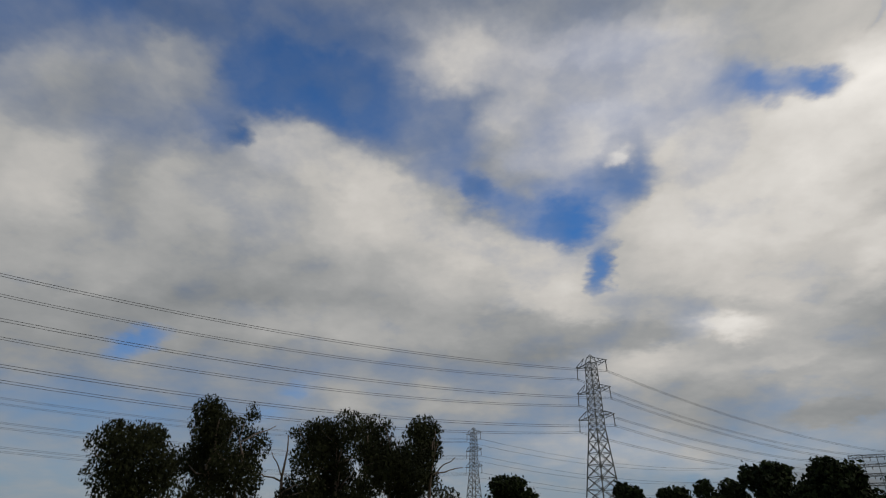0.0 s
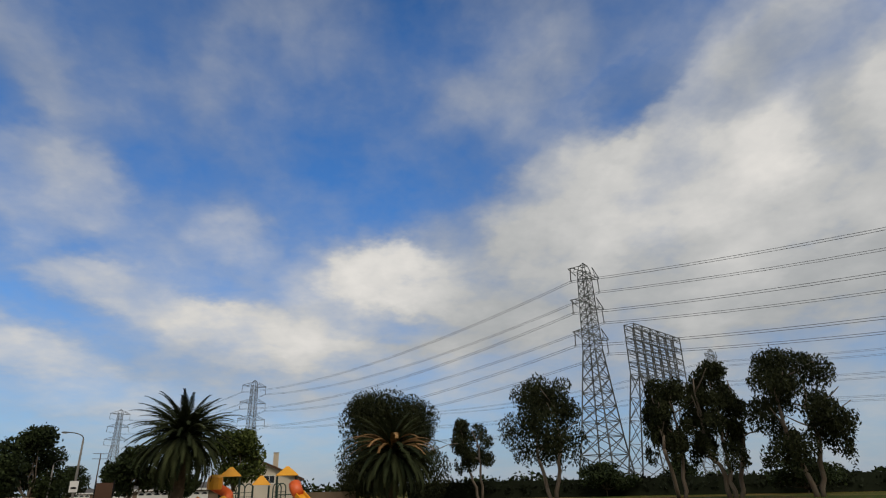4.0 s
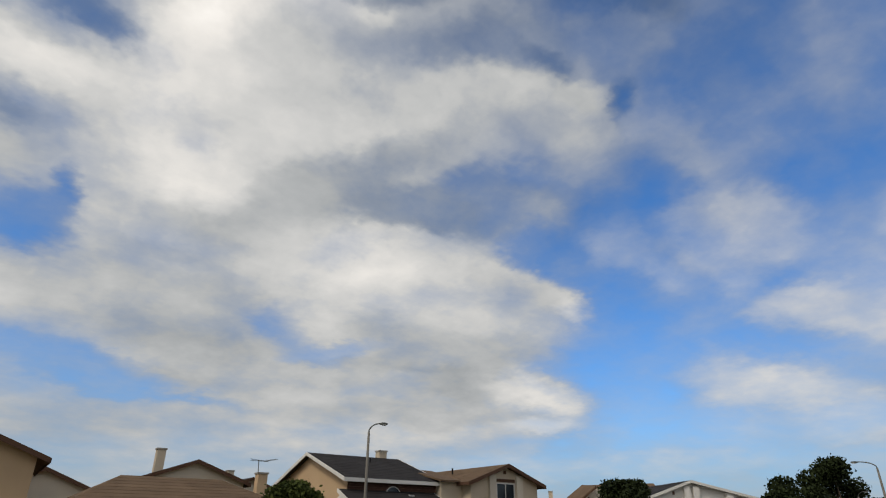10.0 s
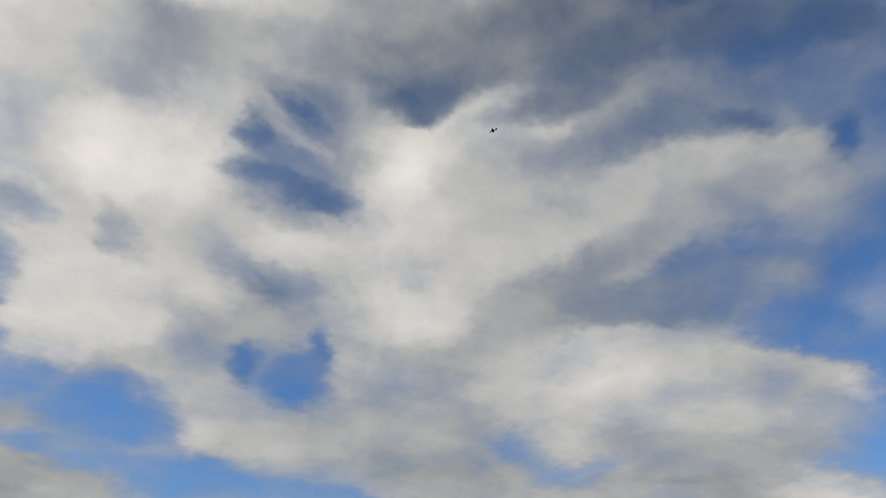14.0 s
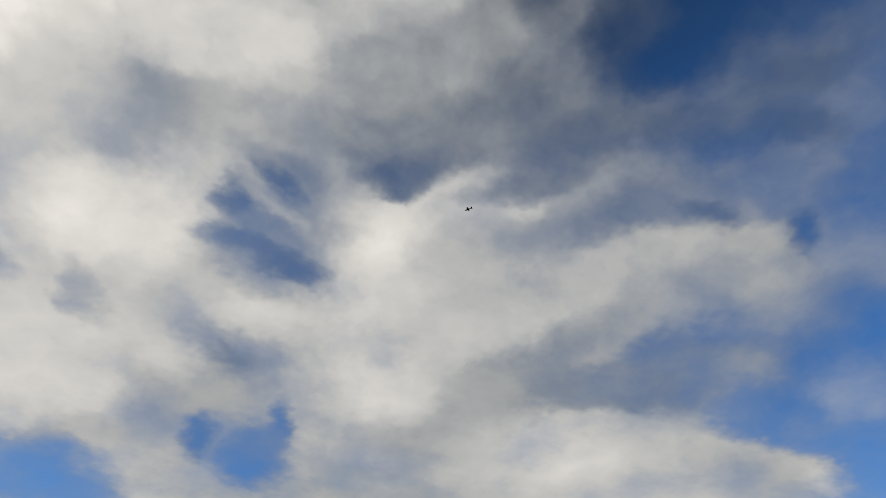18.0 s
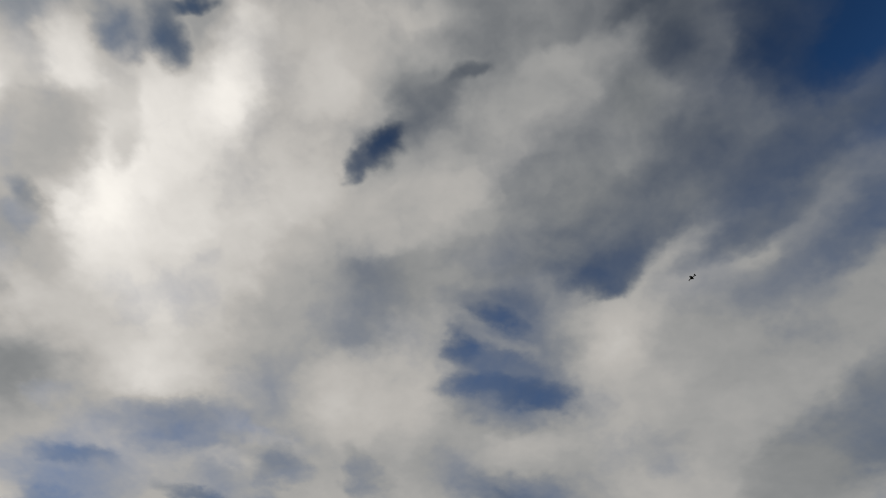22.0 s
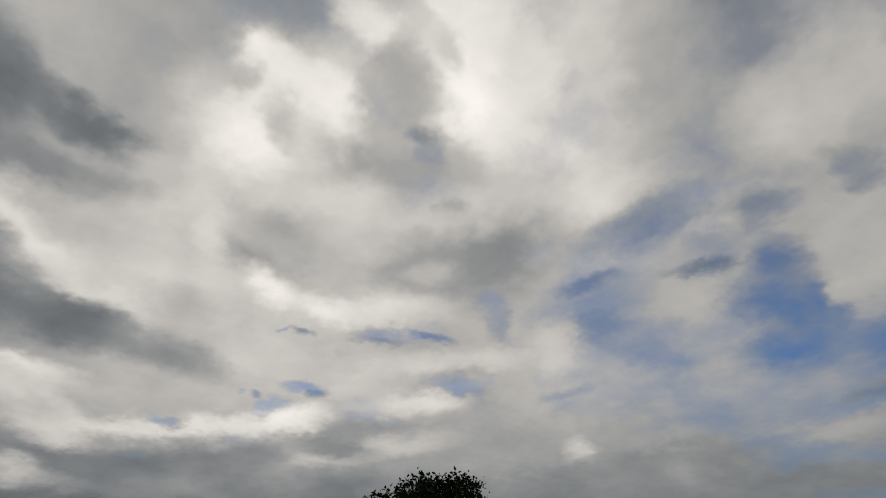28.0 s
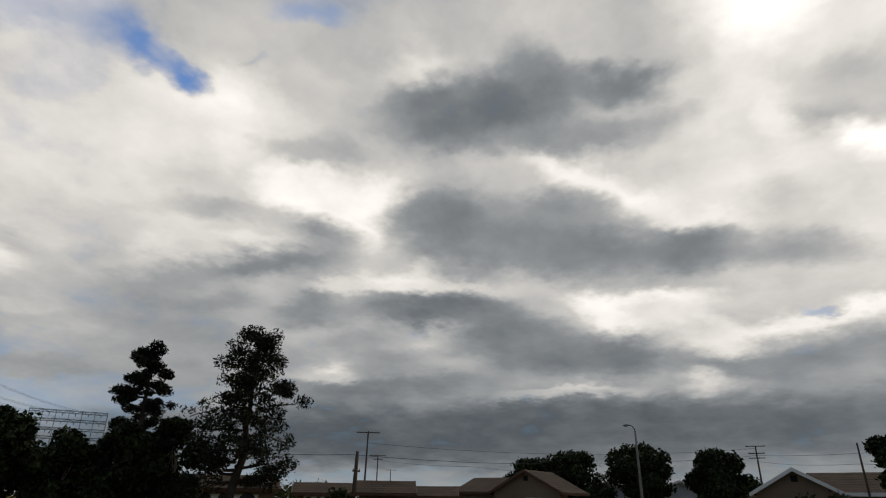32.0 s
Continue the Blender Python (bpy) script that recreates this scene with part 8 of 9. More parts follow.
# posts in the verge of the park
for az, far, high, mat, label in ((161.6, 26.5, 2.0, "green_post", "leaning dark green steel post in the verge"), (157.3, 26.5, 1.15, "green_post", "short dark post in the verge")):
    p = spot(az, far, -0.1)
    root = thing("verge_post", label, "post", "posts in the verge", at=Matrix.Translation(p))
    part("post", Shape().pipe([(0, 0, -0.2), (0.02, 0, high * 0.5), (0.28 if high > 1.5 else 0.05, 0, high)], 0.085, 8), M[mat], root)
    part("cap", Shape().pipe([(0.28 if high > 1.5 else 0.05, 0, high), (0.28 if high > 1.5 else 0.05, 0, high + 0.04)], [0.09, 0.05], 8), M[mat], root)
p = spot(157.9, 26.4, -0.1)
root = thing("marker_post", "short white marker post in the verge", "post", "posts in the verge", at=Matrix.Translation(p))
part("post", Shape().box(-0.07, 0.07, -0.05, 0.05, -0.2, 1.15), M["white"], root)


# ---- the planter of split logs with a pink rail ----
def log_planter():
    global rng
    rng = np.random.default_rng(91)
    root = thing("log_planter", "palisade of weathered split logs with a faded pink rail", "planter", at=pose(-32.0, -18.6, 0.0, 0, 0, -60))
    for k in range(52):
        w = math.tau * k / 52
        x, y = math.cos(w) * 2.05, math.sin(w) * 1.35
        hh = (1.12 if y > 0.2 and x > -0.9 else 1.34) + rng.uniform(-0.11, 0.10)
        r = rng.uniform(0.105, 0.145)
        tip = Vector((x + rng.normal() * 0.03, y + rng.normal() * 0.03, hh))
        part("log", Shape().pipe([(x, y, -0.2), (x, y, 0.4), tip, tip + Vector((0, 0, 0.05))], [r, r * 0.95, r * 0.85, r * 0.5], 7), M["timber"], root)
    part("soil", Shape().pipe([(0, 0, 0.0), (0, 0, 1.0)], [1.1, 1.1], 16), M["soil"], root)
    rail = part("pink_rail", Shape().pipe([(-0.85, 1.62, -0.1), (-0.85, 1.62, 0.52), (-0.76, 1.64, 0.70), (-0.55, 1.66, 0.78), (-0.1, 1.66, 0.76), (0.35, 1.66, 0.80), (0.8, 1.66, 0.76), (1.25, 1.66, 0.78), (1.46, 1.64, 0.70), (1.55, 1.62, 0.52), (1.55, 1.62, -0.1)], 0.075, 8), M["pink"], root, "faded pink tube rail")
    for x in (-0.1, 0.8):
        part("pink_post", Shape().pipe([(x, 1.66, -0.1), (x, 1.66, 0.74)], 0.06, 8), M["pink"], rail)
    for x in (-0.55, 0.35, 1.25):
        part("pink_knob", Shape().pipe([(x, 1.66, 0.80), (x, 1.66, 0.86), (x, 1.66, 0.92)], [0.05, 0.09, 0.04], 8), M["pink"], rail)
    return root


log_planter()


# ---- the playground ----
def playground():
    c = spot(96.4, 60)
    base = pose(c.x, c.y, 0.0, 0, 0, 96.4 - 90 + 90)
    pad = thing("play_sand", "pale sand pit under the playground", "sand", kind="structure", at=base)
    ring = [(9.5 * math.cos(a) * (1.25 if abs(math.cos(a)) > 0.5 else 1.1), 6.5 * math.sin(a)) for a in [math.tau * k / 20 for k in range(20)]]
    part("sand", Shape().prism(ring, "z", -0.2, 0.05), M["sand"], pad)
    # local x runs to the right as one looks from the lawn, y away
    root = thing("play_structure", "orange and yellow playground with roofs, slides and dark posts", "playground", at=base)

    def tower(x, y, floor, roof, w=1.0):
        for sx in (-w, w):
            for sy in (-w, w):
                part("post", Shape().pipe([(x + sx, y + sy, -0.2), (x + sx, y + sy, roof - 0.05)], 0.075, 8), M["green_post"], root)
        part("deck", Shape().box(x - w, x + w, y - w, y + w, floor - 0.08, floor), M["green_post"], root)
        hip = Shape()
        e = w * 1.2
        hip.add([(x - e, y - e, roof), (x + e, y - e, roof), (x + e, y + e, roof), (x - e, y + e, roof), (x - 0.12, y - 0.12, roof + 0.8), (x + 0.12, y - 0.12, roof + 0.8), (x + 0.12, y + 0.12, roof + 0.8), (x - 0.12, y + 0.12, roof + 0.8)],
                [(0, 1, 5, 4), (1, 2, 6, 5), (2, 3, 7, 6), (3, 0, 4, 7), (4, 5, 6, 7), (3, 2, 1, 0)])
        part("roof", hip, M["yellow"], root, "yellow pyramid roof")
        for sx in (-w, w):
            for k in range(6):
                part("rail_bar", Shape().rod((x + sx, y - w + 2 * w * (k + 0.5) / 6, floor), (x + sx, y - w + 2 * w * (k + 0.5) / 6, floor + 0.9), 0.025), M["green_post"], root)

    tower(-2.55, 0.0, 1.7, 3.05, 0.8)
    tower(0.1, 0.6, 1.2, 2.3, 0.7)
    tower(2.3, 0.0, 1.5, 3.05, 0.85)
    part("hood", Shape().pipe([(-3.75, -0.9, 2.0), (-3.75, -0.9, 2.95), (-3.75, -0.9, 3.2)], [0.66, 0.64, 0.40], 10), M["yellow"], root, "yellow plastic slide hood")
    turns = [Vector((-3.25 + 0.72 * math.cos(w), -1.5 + 0.75 * math.sin(w), 2.35 - 1.95 * i / 16)) for i, w in enumerate([2.6 - 5.4 * i / 16 for i in range(17)])]
    for i, mat in ((0, "orange"), (1, "yellow")):
        seg = turns[:11] if i == 0 else turns[10:]
        part("spiral_slide", Shape().pipe(seg, 0.43, 10), M[mat], root, "spiral plastic slide tube", smooth=True)
    part("slide_foot", Shape().pipe([turns[-1], turns[-1] + Vector((0.9, -0.5, -0.1)), turns[-1] + Vector((1.7, -0.7, -0.12))], [0.36, 0.36, 0.3], 8), M["yellow"], root)
    part("slide_panel", Shape().prism([(-5.4, 0.5), (-4.7, 0.5), (-4.7, 1.3), (-5.1, 1.5), (-5.4, 1.1)], "y", -0.9, -0.8), M["yellow"], root)
    part("tube_mouth", Shape().pipe([(3.0, -1.0, 2.3), (3.1, -1.4, 1.9), (3.3, -1.9, 1.5)], [0.55, 0.55, 0.5], 10), M["orange"], root, "orange plastic slide tube", smooth=True)
    part("straight_slide", Shape().slab([(2.9, -1.7, 1.5), (3.7, -1.7, 1.5), (4.9, -3.4, 0.2), (4.1, -3.4, 0.2)], 0.12), M["yellow"], root, "yellow plastic slide")
    for dx in (0, 0.8):
        part("slide_side", Shape().slab([(2.9 + dx, -1.7, 1.78), (2.98 + dx, -1.7, 1.78), (4.18 + dx, -3.4, 0.45), (4.1 + dx, -3.4, 0.45)], 0.3), M["yellow"], root)
    for x in (-1.6, -0.9, 1.5, 1.9):
        arch = [Vector((x - 0.35, -0.8, 0))] + [Vector((x + 0.35 * math.cos(a), -0.8, 2.0 + 0.4 * math.sin(a))) for a in [math.pi - math.pi * k / 8 for k in range(9)]] + [Vector((x + 0.35, -0.8, 0))]
        part("arch_bar", Shape().pipe(arch, 0.05, 6), M["green_post"], root)
        for k in range(5):
            part("rung", Shape().rod((x - 0.35, -0.8, 0.3 + 0.35 * k), (x + 0.35, -0.8, 0.3 + 0.35 * k), 0.03), M["green_post"], root)
    part("bridge", Shape().box(-2.0, -0.2, -0.4, 0.6, 1.15, 1.22).box(1.3, 1.95, -0.4, 0.6, 1.15, 1.22), M["green_post"], root)
    part("climb_wall", Shape().prism([(-1.0, 0.2), (0.2, 0.2), (0.3, 0.9), (-0.3, 1.2), (-0.9, 0.9)], "y", -1.3, -1.15), M["green_post"], root)
    return root


playground()


def low_fence(a, b, label, high=0.85, step=2.4):
    m, w = between(a, b)
    root = thing("park_fence", label, "fence", "park fences", at=m)
    n = max(2, int(w / step))
    for i in range(n + 1):
        x = -w / 2 + w * i / n
        part("post", Shape().pipe([(x, 0, -0.2), (x, 0, high)], 0.05, 6), M["steel"], root)
    for zz in (high * 0.45, high - 0.03):
        part("rail", Shape().pipe([(-w / 2, 0, zz), (w / 2, 0, zz)], 0.04, 6), M["steel"], root)
    return root


low_fence(spot(102.3, 57), spot(89.0, 55.5), "low grey pipe fence before the playground")
low_fence(spot(89.0, 55.5), spot(88.0, 72), "low grey pipe fence beside the playground")
low_fence(spot(107, 62), spot(102.5, 62), "low grey pipe fence by the picnic tables")


def picnic_table(base, turn):
    root = thing("picnic_table", "grey concrete picnic table with two benches", "table", "picnic tables", at=pose(base.x, base.y, base.z, 0, 0, turn))
    part("tabletop", Shape().box(-0.9, 0.9, -0.4, 0.4, 0.70, 0.78), M["concrete"], root)
    for y in (-0.75, 0.75):
        part("bench", Shape().box(-0.9, 0.9, y - 0.15, y + 0.15, 0.40, 0.47), M["concrete"], root)
    for x in (-0.6, 0.6):
        part("leg", Shape().box(x - 0.08, x + 0.08, -0.35, 0.35, -0.05, 0.70), M["concrete"], root)
        part("cross_leg", Shape().box(x - 0.05, x + 0.05, -0.85, 0.85, 0.28, 0.40), M["concrete"], root)


picnic_table(spot(105.6, 64), 20)
picnic_table(spot(104.4, 66), 40)
b = thing("litter_bin", "bright blue plastic litter bin on the grass", "bin", at=Matrix.Translation(spot(107.5, 58)))
part("barrel", Shape().pipe([(0, 0, 0), (0, 0, 0.05), (0, 0, 0.9), (0, 0, 0.95)], [0.3, 0.32, 0.36, 0.38], 14), M["blue_bin"], b, smooth=True)
part("lid", Shape().pipe([(0, 0, 0.955), (0, 0, 1.05), (0, 0, 1.12)], [0.37, 0.33, 0.15], 14), M["blue_bin"], b)
for x, label in ((-32.2, "dark green wheeled bin beside a garage"), (-33.0, "dark green wheeled bin beside a garage"), (-33.8, "dark wheeled bin beside a garage")):
    b = thing("wheeled_bin", label, "bin", "wheeled bins", at=pose(x, -42.9, 0.3))
    part("tub", Shape().prism([(-0.28, 0), (0.28, 0), (0.34, 1.0), (-0.34, 1.0)], "y", -0.35, 0.35), M["bin_green"], b)
    part("lid", Shape().prism([(-0.36, 1.003), (0.36, 1.003), (0.33, 1.08), (-0.33, 1.08)], "y", -0.38, 0.38), M["bin_green"], b)


# ---- garden walls, hedges and shrubs ----
def block_wall(a, b, high, label, mat="brick_wall", rows=7):
    m, w = between(a, b)
    root = thing("garden_wall", label, "wall", "garden walls", at=m @ Matrix.Translation((0, 0, a.z)))
    core = part("core", Shape().box(-w / 2, w / 2, -0.08, 0.08, -0.4, high), M[mat], root)
    n = max(3, int(w / 0.9))
    piece = Shape().box(-w / n / 2 + 0.012, w / n / 2 - 0.012, -0.105, 0.105, 0.01, high / rows - 0.012).mesh("block", M[mat])
    for r in range(rows):
        for i in range(n if r % 2 == 0 else n - 1):
            part("block", piece, None, core, at=Matrix.Translation((-w / 2 + w / n * (i + (0.5 if r % 2 == 0 else 1.0)), 0, high / rows * r)))
    part("coping", Shape().box(-w / 2, w / 2, -0.13, 0.13, high + 0.002, high + 0.07), M[mat], root)
    return root


block_wall(Vector((-77, -37.2, 0.1)), Vector((-91, -37.2, 0.1)), 1.6, "tan block garden wall along the street")
block_wall(spot(88.2, 92, 0), spot(93.6, 94, 0), 1.5, "long tan block wall behind the playground", "stucco_shaded", 4)
block_wall(spot(320, 42, 0), spot(288.5, 44, 0), 1.55, "long brown block wall before the bungalows", "block_brown_shaded", 5)


def shrub(base, half, high, leaf, label, seed, leaves=900, size=0.10, name="shrub"):
    global rng
    rng = np.random.default_rng(seed)
    root = thing(name, label, "shrub", "garden shrubs", at=Matrix.Translation(base))
    cen = [(rng.uniform(-0.45, 0.45) * half, rng.uniform(-0.45, 0.45) * half, high * rng.uniform(0.35, 0.6)) for _ in range(7)]
    rad = [(half * 0.55, half * 0.55, high * 0.42)] * 7
    part("stems", Shape().pipe([(0, 0, -0.2), (0, 0, high * 0.5)], [0.08, 0.04], 6), M["bark"], root)
    part("foliage", leaf_cloud(cen, rad, leaves, size, 0, 1.5), M[leaf], root)


def box_hedge(x0, x1, y0, y1, z0, z1, leaf, label, seed, leaves):
    global rng
    rng = np.random.default_rng(seed)
    root = thing("clipped_hedge", label, "hedge", "garden shrubs", at=pose((x0 + x1) / 2, (y0 + y1) / 2, z0))
    wx, wy, hh = (x1 - x0) / 2, (y1 - y0) / 2, z1 - z0
    part("core", Shape().box(-wx * 0.9, wx * 0.9, -wy * 0.9, wy * 0.9, -0.1, hh * 0.93), M[leaf], root)
    p = rng.uniform(-1, 1, (leaves, 3))
    p[:, 2] = (p[:, 2] + 1) / 2
    side = rng.integers(0, 3, leaves)
    for k in range(leaves):
        p[k, side[k]] = (1 if p[k, side[k]] > 0 else -1) if side[k] < 2 else 1
    pts = p * np.array([wx, wy, hh])
    part("foliage", leaf_cloud(pts, np.full((leaves, 3), 0.05), leaves * 2, 0.09, 0, 1.6), M[leaf], root)


box_hedge(-47.2, -44.4, -44.2, -42.6, 0.3, 3.2, "leaf_yellow", "tall clipped yellow-green hedge block", 101, 1200)
box_hedge(-24.5, -20.2, -41.4, -40.2, 0.2, 1.25, "leaf_dark", "low clipped dark hedge before a porch", 102, 900)
for i, (x, y, half, high, leaf, label) in enumerate((
        (-66.5, -41.6, 1.3, 1.7, "leaf_dark", "rounded dark garden shrub"), (-70.5, -42.0, 1.0, 1.3, "leaf_dark", "rounded dark garden shrub"),
        (-73.5, -41.5, 0.9, 1.3, "leaf_green", "loose flowering garden shrub"), (-50.5, -38.6, 0.9, 0.9, "leaf_green", "low shrub in a front lawn"),
        (-55.8, -38.0, 0.9, 0.9, "leaf_dark", "small round shrub in a front lawn"), (-57.5, -38.4, 0.8, 1.0, "leaf_dark", "small round shrub in a front lawn"),
        (-47.5, -40.5, 0.6, 1.4, "leaf_dark", "upright dark shrub beside a drive"), (-80.5, -40.0, 1.9, 2.8, "leaf_dark", "large dark shrub at a house corner"),
        (-14.6, -39.8, 1.7, 2.4, "leaf_dark", "dense dark shrub under a street tree"), (-16.8, -39.5, 1.7, 2.2, "leaf_dark", "dense dark shrub under a street tree"),
        (-13.2, -40.6, 1.1, 2.6, "leaf_green", "tall leafy shrub beside a garage"), (-18.6, -40.4, 1.2, 1.6, "leaf_dark", "dark shrub before a porch"))):
    shrub(Vector((x, y, level(x, y))), half, high, leaf, label, 110 + i, 1100)
for i, (az, far, half, high, leaf, label) in enumerate(((273.5, 56, 1.3, 2.6, "leaf_dark", "small dark palm-like shrub before a bungalow"), (271.0, 56, 1.5, 2.7, "leaf_dark", "small dark palm-like shrub before a bungalow"), (250.5, 38, 2.2, 2.2, "leaf_dark", "dark shrub before a two-storey house"), (255.3, 38, 2.4, 2.3, "leaf_dark", "dark shrub beside a stop sign"), (236, 36, 2.6, 3.0, "leaf_dark", "large dark shrub beside a house"), (311.8, 57, 1.2, 2.8, "leaf_dark", "dark shrub between two garages"), (318, 72, 3.5, 4.6, "leaf_green", "green tree top behind a low house"), (314.6, 76, 3.0, 4.0, "leaf_green", "green tree top behind a low house"))):
    shrub(spot(az, far), half, high, leaf, label, 140 + i, 1400, 0.14)

for az, far, half, high, label, seed in ((121.6, 40.5, 1.0, 1.9, "round dark brown shrub behind the log planter", 160), (119.0, 41.0, 0.8, 1.8, "straggly dry shrub behind the log planter", 161), (131.4, 56.0, 0.7, 1.2, "small dark shrub on a front lawn", 162), (116.9, 66.0, 1.6, 2.4, "dark shrub at the end of a block wall", 163)):
    shrub(spot(az, far), half, high, "leaf_dark", label, seed, 1100, 0.10)

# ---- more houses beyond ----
# low wall and roof tones hold the shade of the side facing the park
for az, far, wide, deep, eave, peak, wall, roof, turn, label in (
        (313.0, 60, 5.0, 7, 2.2, 3.0, "stucco_shaded", "roof_shaded", 313, "low garage house with a white arched garage door"),
        (307.7, 60, 4.9, 6, 2.3, 3.25, "stucco_shaded", "roof_shaded", 307, "flat brown-roofed garage with a dark door"),
        (303.6, 64, 4.5, 6, 2.1, 2.9, "stucco_shaded", "roof_shaded", 303, "low outbuilding with shade-darkened walls and a brown roof"),
        (322.0, 62, 10.5, 8, 2.5, 3.6, "stucco_shaded", "roof_shaded", 321, "low pale house with a brown roof and white chimney")):
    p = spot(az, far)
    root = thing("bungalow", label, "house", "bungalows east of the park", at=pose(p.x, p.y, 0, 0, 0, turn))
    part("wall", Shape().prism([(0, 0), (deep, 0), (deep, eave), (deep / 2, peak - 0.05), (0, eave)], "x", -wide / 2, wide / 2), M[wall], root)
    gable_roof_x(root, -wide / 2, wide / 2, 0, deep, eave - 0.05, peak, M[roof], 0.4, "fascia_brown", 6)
    garage_door(root, -wide * 0.36, wide * 0.36, 0, 2.0, -0.07, 4, "siding" if az == 307.7 else "white")
    if az == 322.0:
        chimney(root, wide / 2 - 0.9, 1.2, 2.0, 4.5, 0.9, "stucco_white")
# grey and darkened stucco put the shade of these backlit fronts into the colour
for az, far, wide, wall, roof, label in ((288.2, 92, 8, "stucco_grey", "roof_dark", "small pale grey house far down a side street"), (285.6, 96, 8, "stucco_grey", "roof_grey", "small grey-blue house down a side street"), (282.4, 90, 9, "stucco_grey", "roof_dark", "small grey house with a white garage door"), (278.6, 92, 8, "stucco_shaded", "roof_brown", "small tan house down a side street")):
    p = spot(az, far)
    root = thing("bungalow", label, "house", "bungalows east of the park", at=pose(p.x, p.y, 0, 0, 0, az))
    part("wall", gable_wall(-wide / 2, wide / 2, 0, 9, 0, 2.7, 4.4), M[wall], root)
    gable_roof_y(root, -wide / 2, wide / 2, 0, 9, 2.65, 4.4, M[roof], 0.4, "white", courses=6)
    garage_door(root, 0.2, wide / 2 - 0.5, 0, 2.1, -0.07, 5)
    front_window(root, -wide / 4, 0.9, 1.4, 1.1, -0.02)
# the pale house behind the playground, roofs behind the street
p = spot(95.9, 100)
root = thing("house", "pale house with a sloping roof behind the playground", "house", at=pose(p.x, p.y, 0, 0, 0, 96))
part("wall", gable_wall(-5.0, 5.0, 0, 10, 0, 3.6, 6.4, -2.0), M["stucco_pale"], root)
gable_roof_y(root, -5.0, 5.0, 0, 10, 3.55, 6.4, M["roof_brown"], 0.5, "fascia_brown", -2.0, courses=6)
front_window(root, 0.4, 3.0, 1.5, 1.0, -0.02)
chimney(root, 1.2, 3.0, 4.5, 7.4, 0.8)
p = spot(104.3, 104)
for az, far, label in ((104.4, 104, "low white garage behind the palms"), (101.4, 100, "low white garage behind the palms"), (106.6, 140, "white house far down the street"), (109.7, 165, "white house far down the street")):
    p = spot(az, far)
    root = thing("outbuilding", label, "house", at=pose(p.x, p.y, 0, 0, 0, az))
    part("wall", Shape().box(-3.2, 3.2, 0, 5, 0, 2.5), M["stucco_shaded"], root)
    gable_roof_x(root, -3.2, 3.2, 0, 5, 2.45, 3.2, M["roof_grey"], 0.4, "white", 4)
    garage_door(root, -2.6, 1.6, 0, 2.1, -0.07, 4)
for x, y, w, peak, roof, label in ((-48.5, -66, 12, 5.6, "roof_red", "house with a reddish roof behind the street"), (-58, -74, 12, 6.2, "roof_red", "house with a reddish roof behind the street"), (-3.5, -60, 9, 5.4, "roof_red", "reddish roof behind a bungalow"), (12, -66, 12, 5.6, "roof_red", "reddish roof behind a cream house"), (-23, -68, 9, 6.0, "roof_dark", "dark roof behind a brown house")):
    root = thing("house", label, "house", "houses behind the street", at=facing(x, y, 0.3))
    part("wall", gable_wall(-w / 2, w / 2, 0, 9, 0, peak - 1.8, peak), M["stucco_pale"], root)
    gable_roof_y(root, -w / 2, w / 2, 0, 9, peak - 1.85, peak, M[roof], 0.5, "fascia_brown", courses=6)
    chimney(root, -1.5, 3, peak - 1.5, peak + 0.9, 0.7)


def antenna(base, high):
    root = thing("tv_antenna", "tall roof television antenna with thin elements", "antenna", at=Matrix.Translation(base))
    part("mast", Shape().pipe([(0, 0, 0), (0.15, 0, high)], 0.035, 6), M["steel"], root)
    boom = part("boom", Shape().rod((-0.7, 0, high - 0.1), (0.9, 0, high + 0.05), 0.03), M["steel"], root)
    for k in range(9):
        x = -0.65 + 0.18 * k
        w = 0.85 - 0.06 * k
        part("element", Shape().rod((x, -w, high - 0.06), (x, w, high - 0.06), 0.015), M["steel"], boom)
    for k in range(3):
        part("dipole", Shape().rod((-0.7 + 0.2 * k, -0.2, high - 0.05), (-1.5 + 0.2 * k, 0.4 + 0.3 * k, high + 0.1), 0.015), M["steel"], boom)


antenna(Vector((-19.6, -56.2, 4.6)), 2.55)


# ---- a far rim of roofs and trees that closes the plain ----
def far_rim():
    global rng
    rng = np.random.default_rng(303)
    root = thing("far_trees", "hazy line of distant trees and roofs", "trees", kind="stuff")
    cen, rad = [], []
    for k in range(240):
        az = k * 1.5 + rng.uniform(-0.6, 0.6)
        far = rng.uniform(190, 330)
        hh = rng.uniform(3.0, 6.5)
        p = spot(az, far, hh * 0.5)
        cen.append(tuple(p))
        rad.append((rng.uniform(3, 8), rng.uniform(3, 8), hh * 0.55))
    part("far_crowns", leaf_cloud(cen, rad, 26000, 0.8, 0, 1.5), M["leaf_dark"], root)


far_rim()


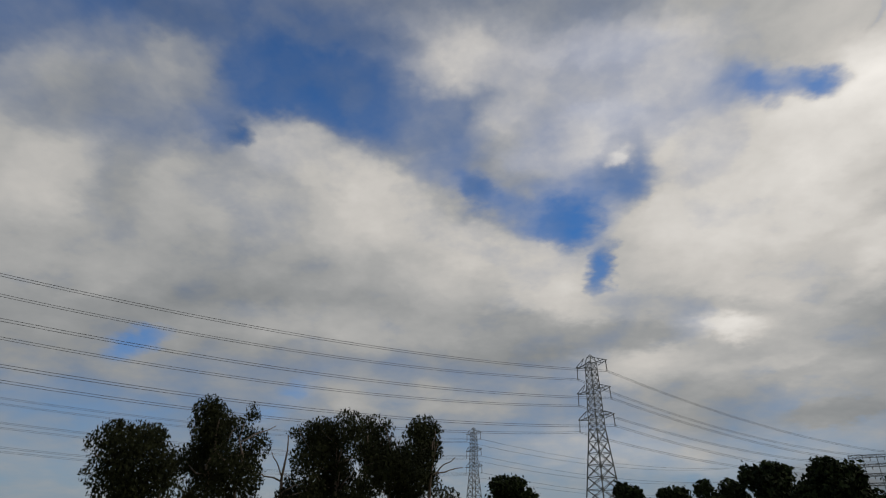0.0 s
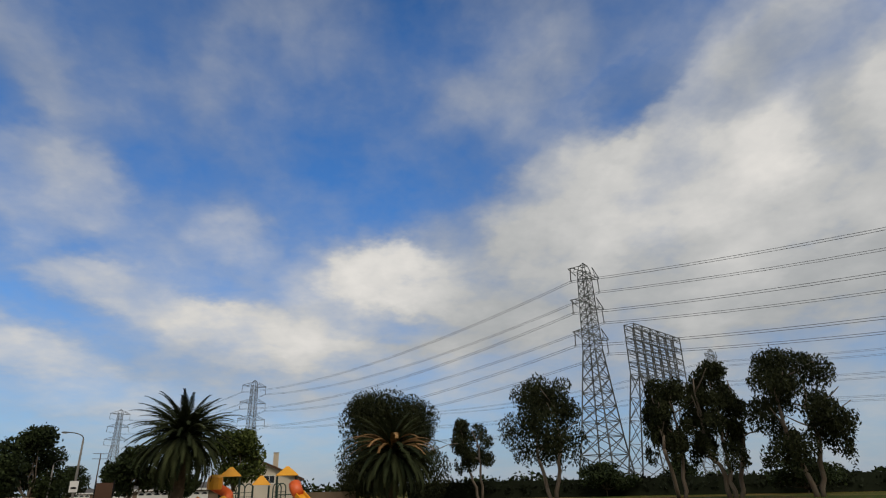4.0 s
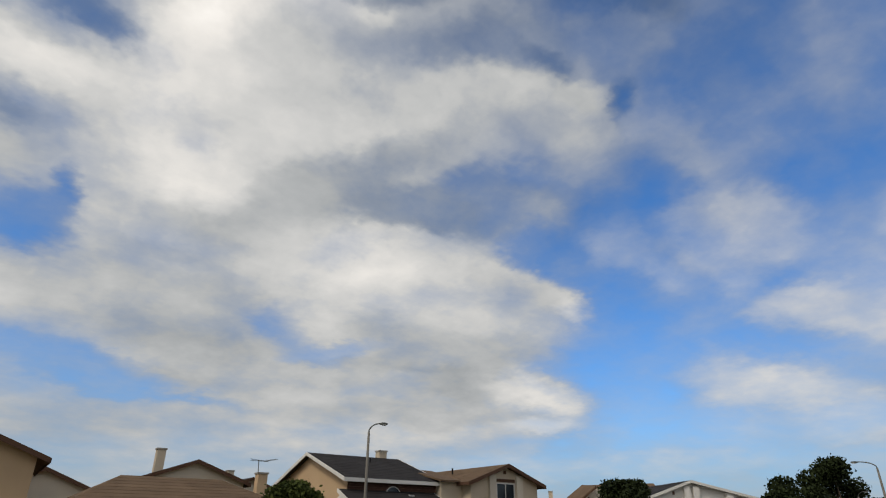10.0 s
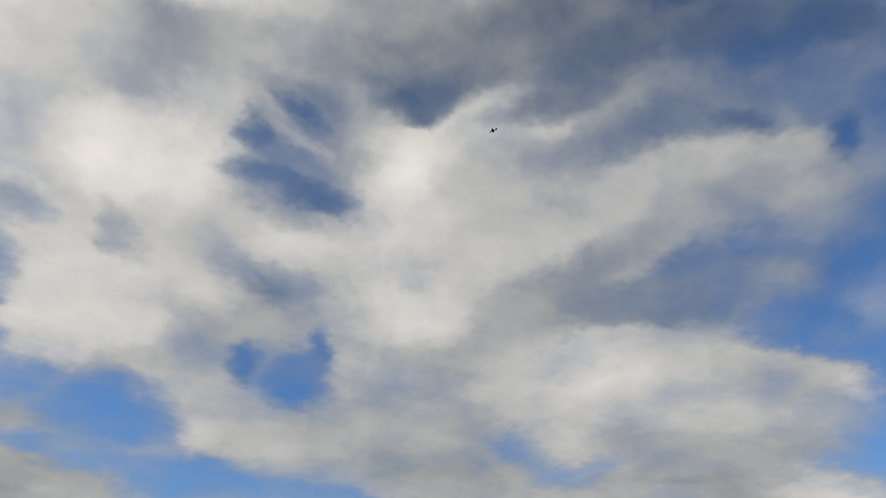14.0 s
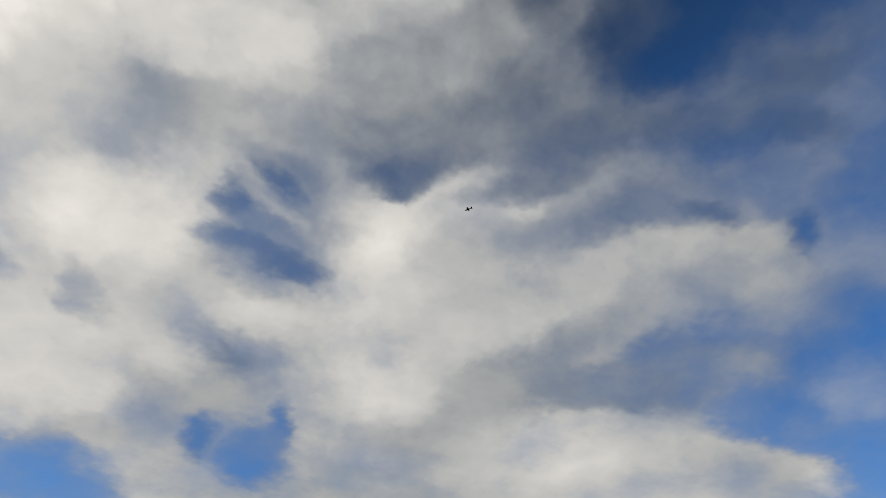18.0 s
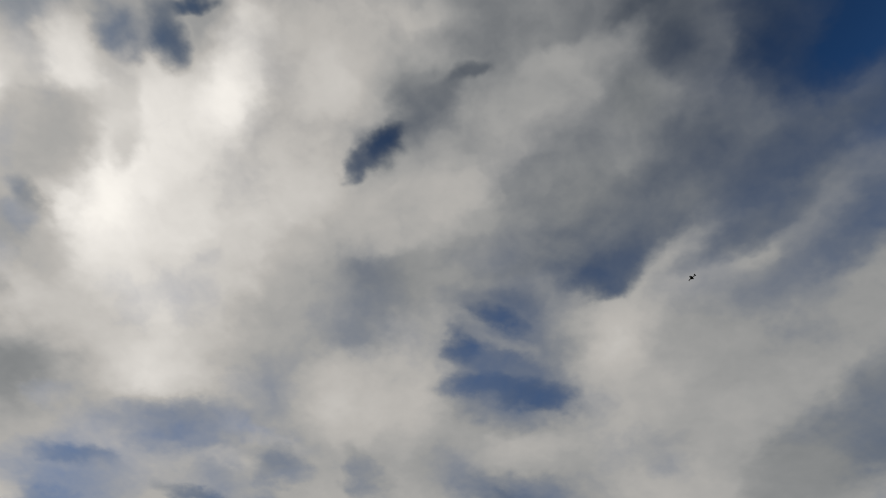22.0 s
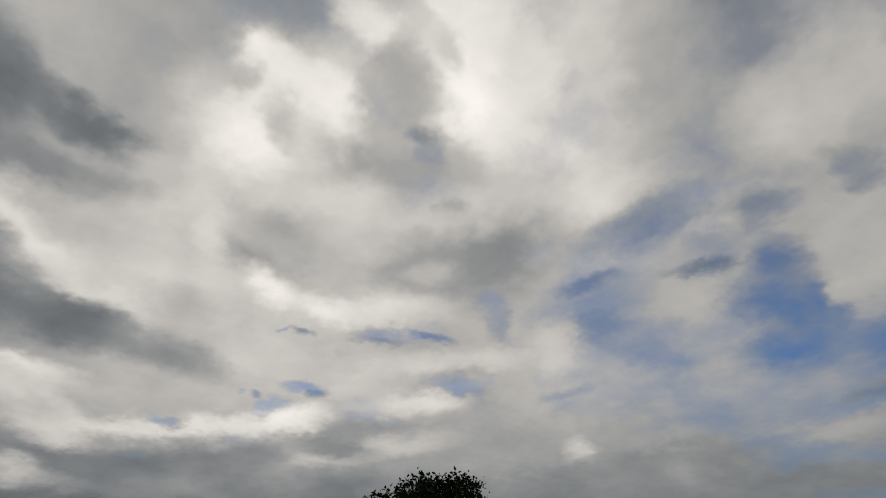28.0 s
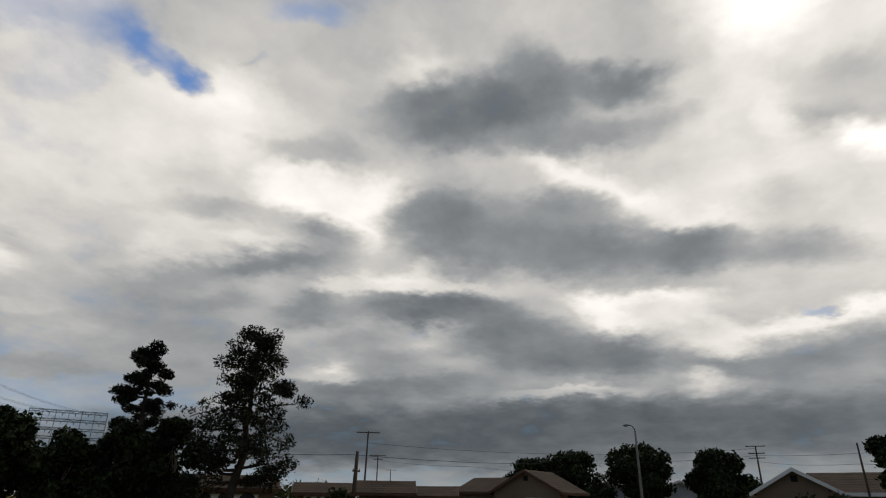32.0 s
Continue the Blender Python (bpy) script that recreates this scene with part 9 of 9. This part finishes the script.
# ---- grass tufts on the near lawn ----
def tufts():
    global rng
    rng = np.random.default_rng(404)
    n = 15000
    az = np.radians(rng.uniform(60, 165, n))
    far = 8 + 34 * rng.random(n) ** 1.3
    x, y = -np.sin(az) * far, np.cos(az) * far
    keep = y > KERB_NEAR + 2.0
    x, y = x[keep], y[keep]
    n = len(x)
    w = rng.uniform(0, math.tau, n)
    s = rng.uniform(0.012, 0.028, n)
    lean = rng.normal(0, 0.03, (n, 2))
    zz = np.array([under(a, b) for a, b in zip(x, y)])
    base = np.stack([x, y, zz - 0.01], 1)
    side = np.stack([np.cos(w), np.sin(w), 0 * w], 1) * s[:, None] * 0.5
    tip = base + np.stack([lean[:, 0], lean[:, 1], s * 1.1], 1)
    sh = Shape()
    sh.v = np.stack([base - side, base + side, tip], 1).reshape(-1, 3).tolist()
    sh.f = np.arange(3 * n).reshape(-1, 3).tolist()
    tagged(part("grass_tufts", sh, M["blades"]), "short green and straw-coloured grass blades", "grass", kind="stuff")


tufts()


# ---- a model aeroplane in the air ----
def model_plane(at):
    root = thing("model_airplane", "small dark radio-controlled model airplane in flight", "model airplane", at=at)
    part("fuselage", Shape().pipe([(0, -0.75, 0), (0, -0.6, 0), (0, -0.2, 0.02), (0, 0.3, 0), (0, 0.75, 0.02)], [0.03, 0.09, 0.11, 0.08, 0.03], 10), M["model"], root, smooth=True)
    for s in (-1, 1):
        part("wing", Shape().slab([(0, -0.32, 0.03), (s * 0.8, -0.12, 0.09), (s * 0.8, 0.10, 0.09), (0, 0.18, 0.03)] if s > 0 else [(0, 0.18, 0.03), (s * 0.8, 0.10, 0.09), (s * 0.8, -0.12, 0.09), (0, -0.32, 0.03)], 0.035), M["model"], root)
        part("tailplane", Shape().slab([(0, 0.5, 0.03), (s * 0.33, 0.58, 0.03), (s * 0.33, 0.74, 0.03), (0, 0.74, 0.03)] if s > 0 else [(0, 0.74, 0.03), (s * 0.33, 0.74, 0.03), (s * 0.33, 0.58, 0.03), (0, 0.5, 0.03)], 0.02), M["model"], root)
    part("fin", Shape().prism([(0.48, 0.03), (0.76, 0.03), (0.76, 0.30), (0.64, 0.30)], "x", -0.012, 0.012), M["model"], root)
    part("canopy", Shape().pipe([(0, -0.35, 0.10), (0, -0.15, 0.14), (0, 0.1, 0.10)], [0.03, 0.06, 0.03], 8), M["glass"], root)
    return root


PLANE = bearing(161.6, 46.6) * 110
model_plane(pose(PLANE.x, PLANE.y, PLANE.z + 1.65, 12, 22, 60))
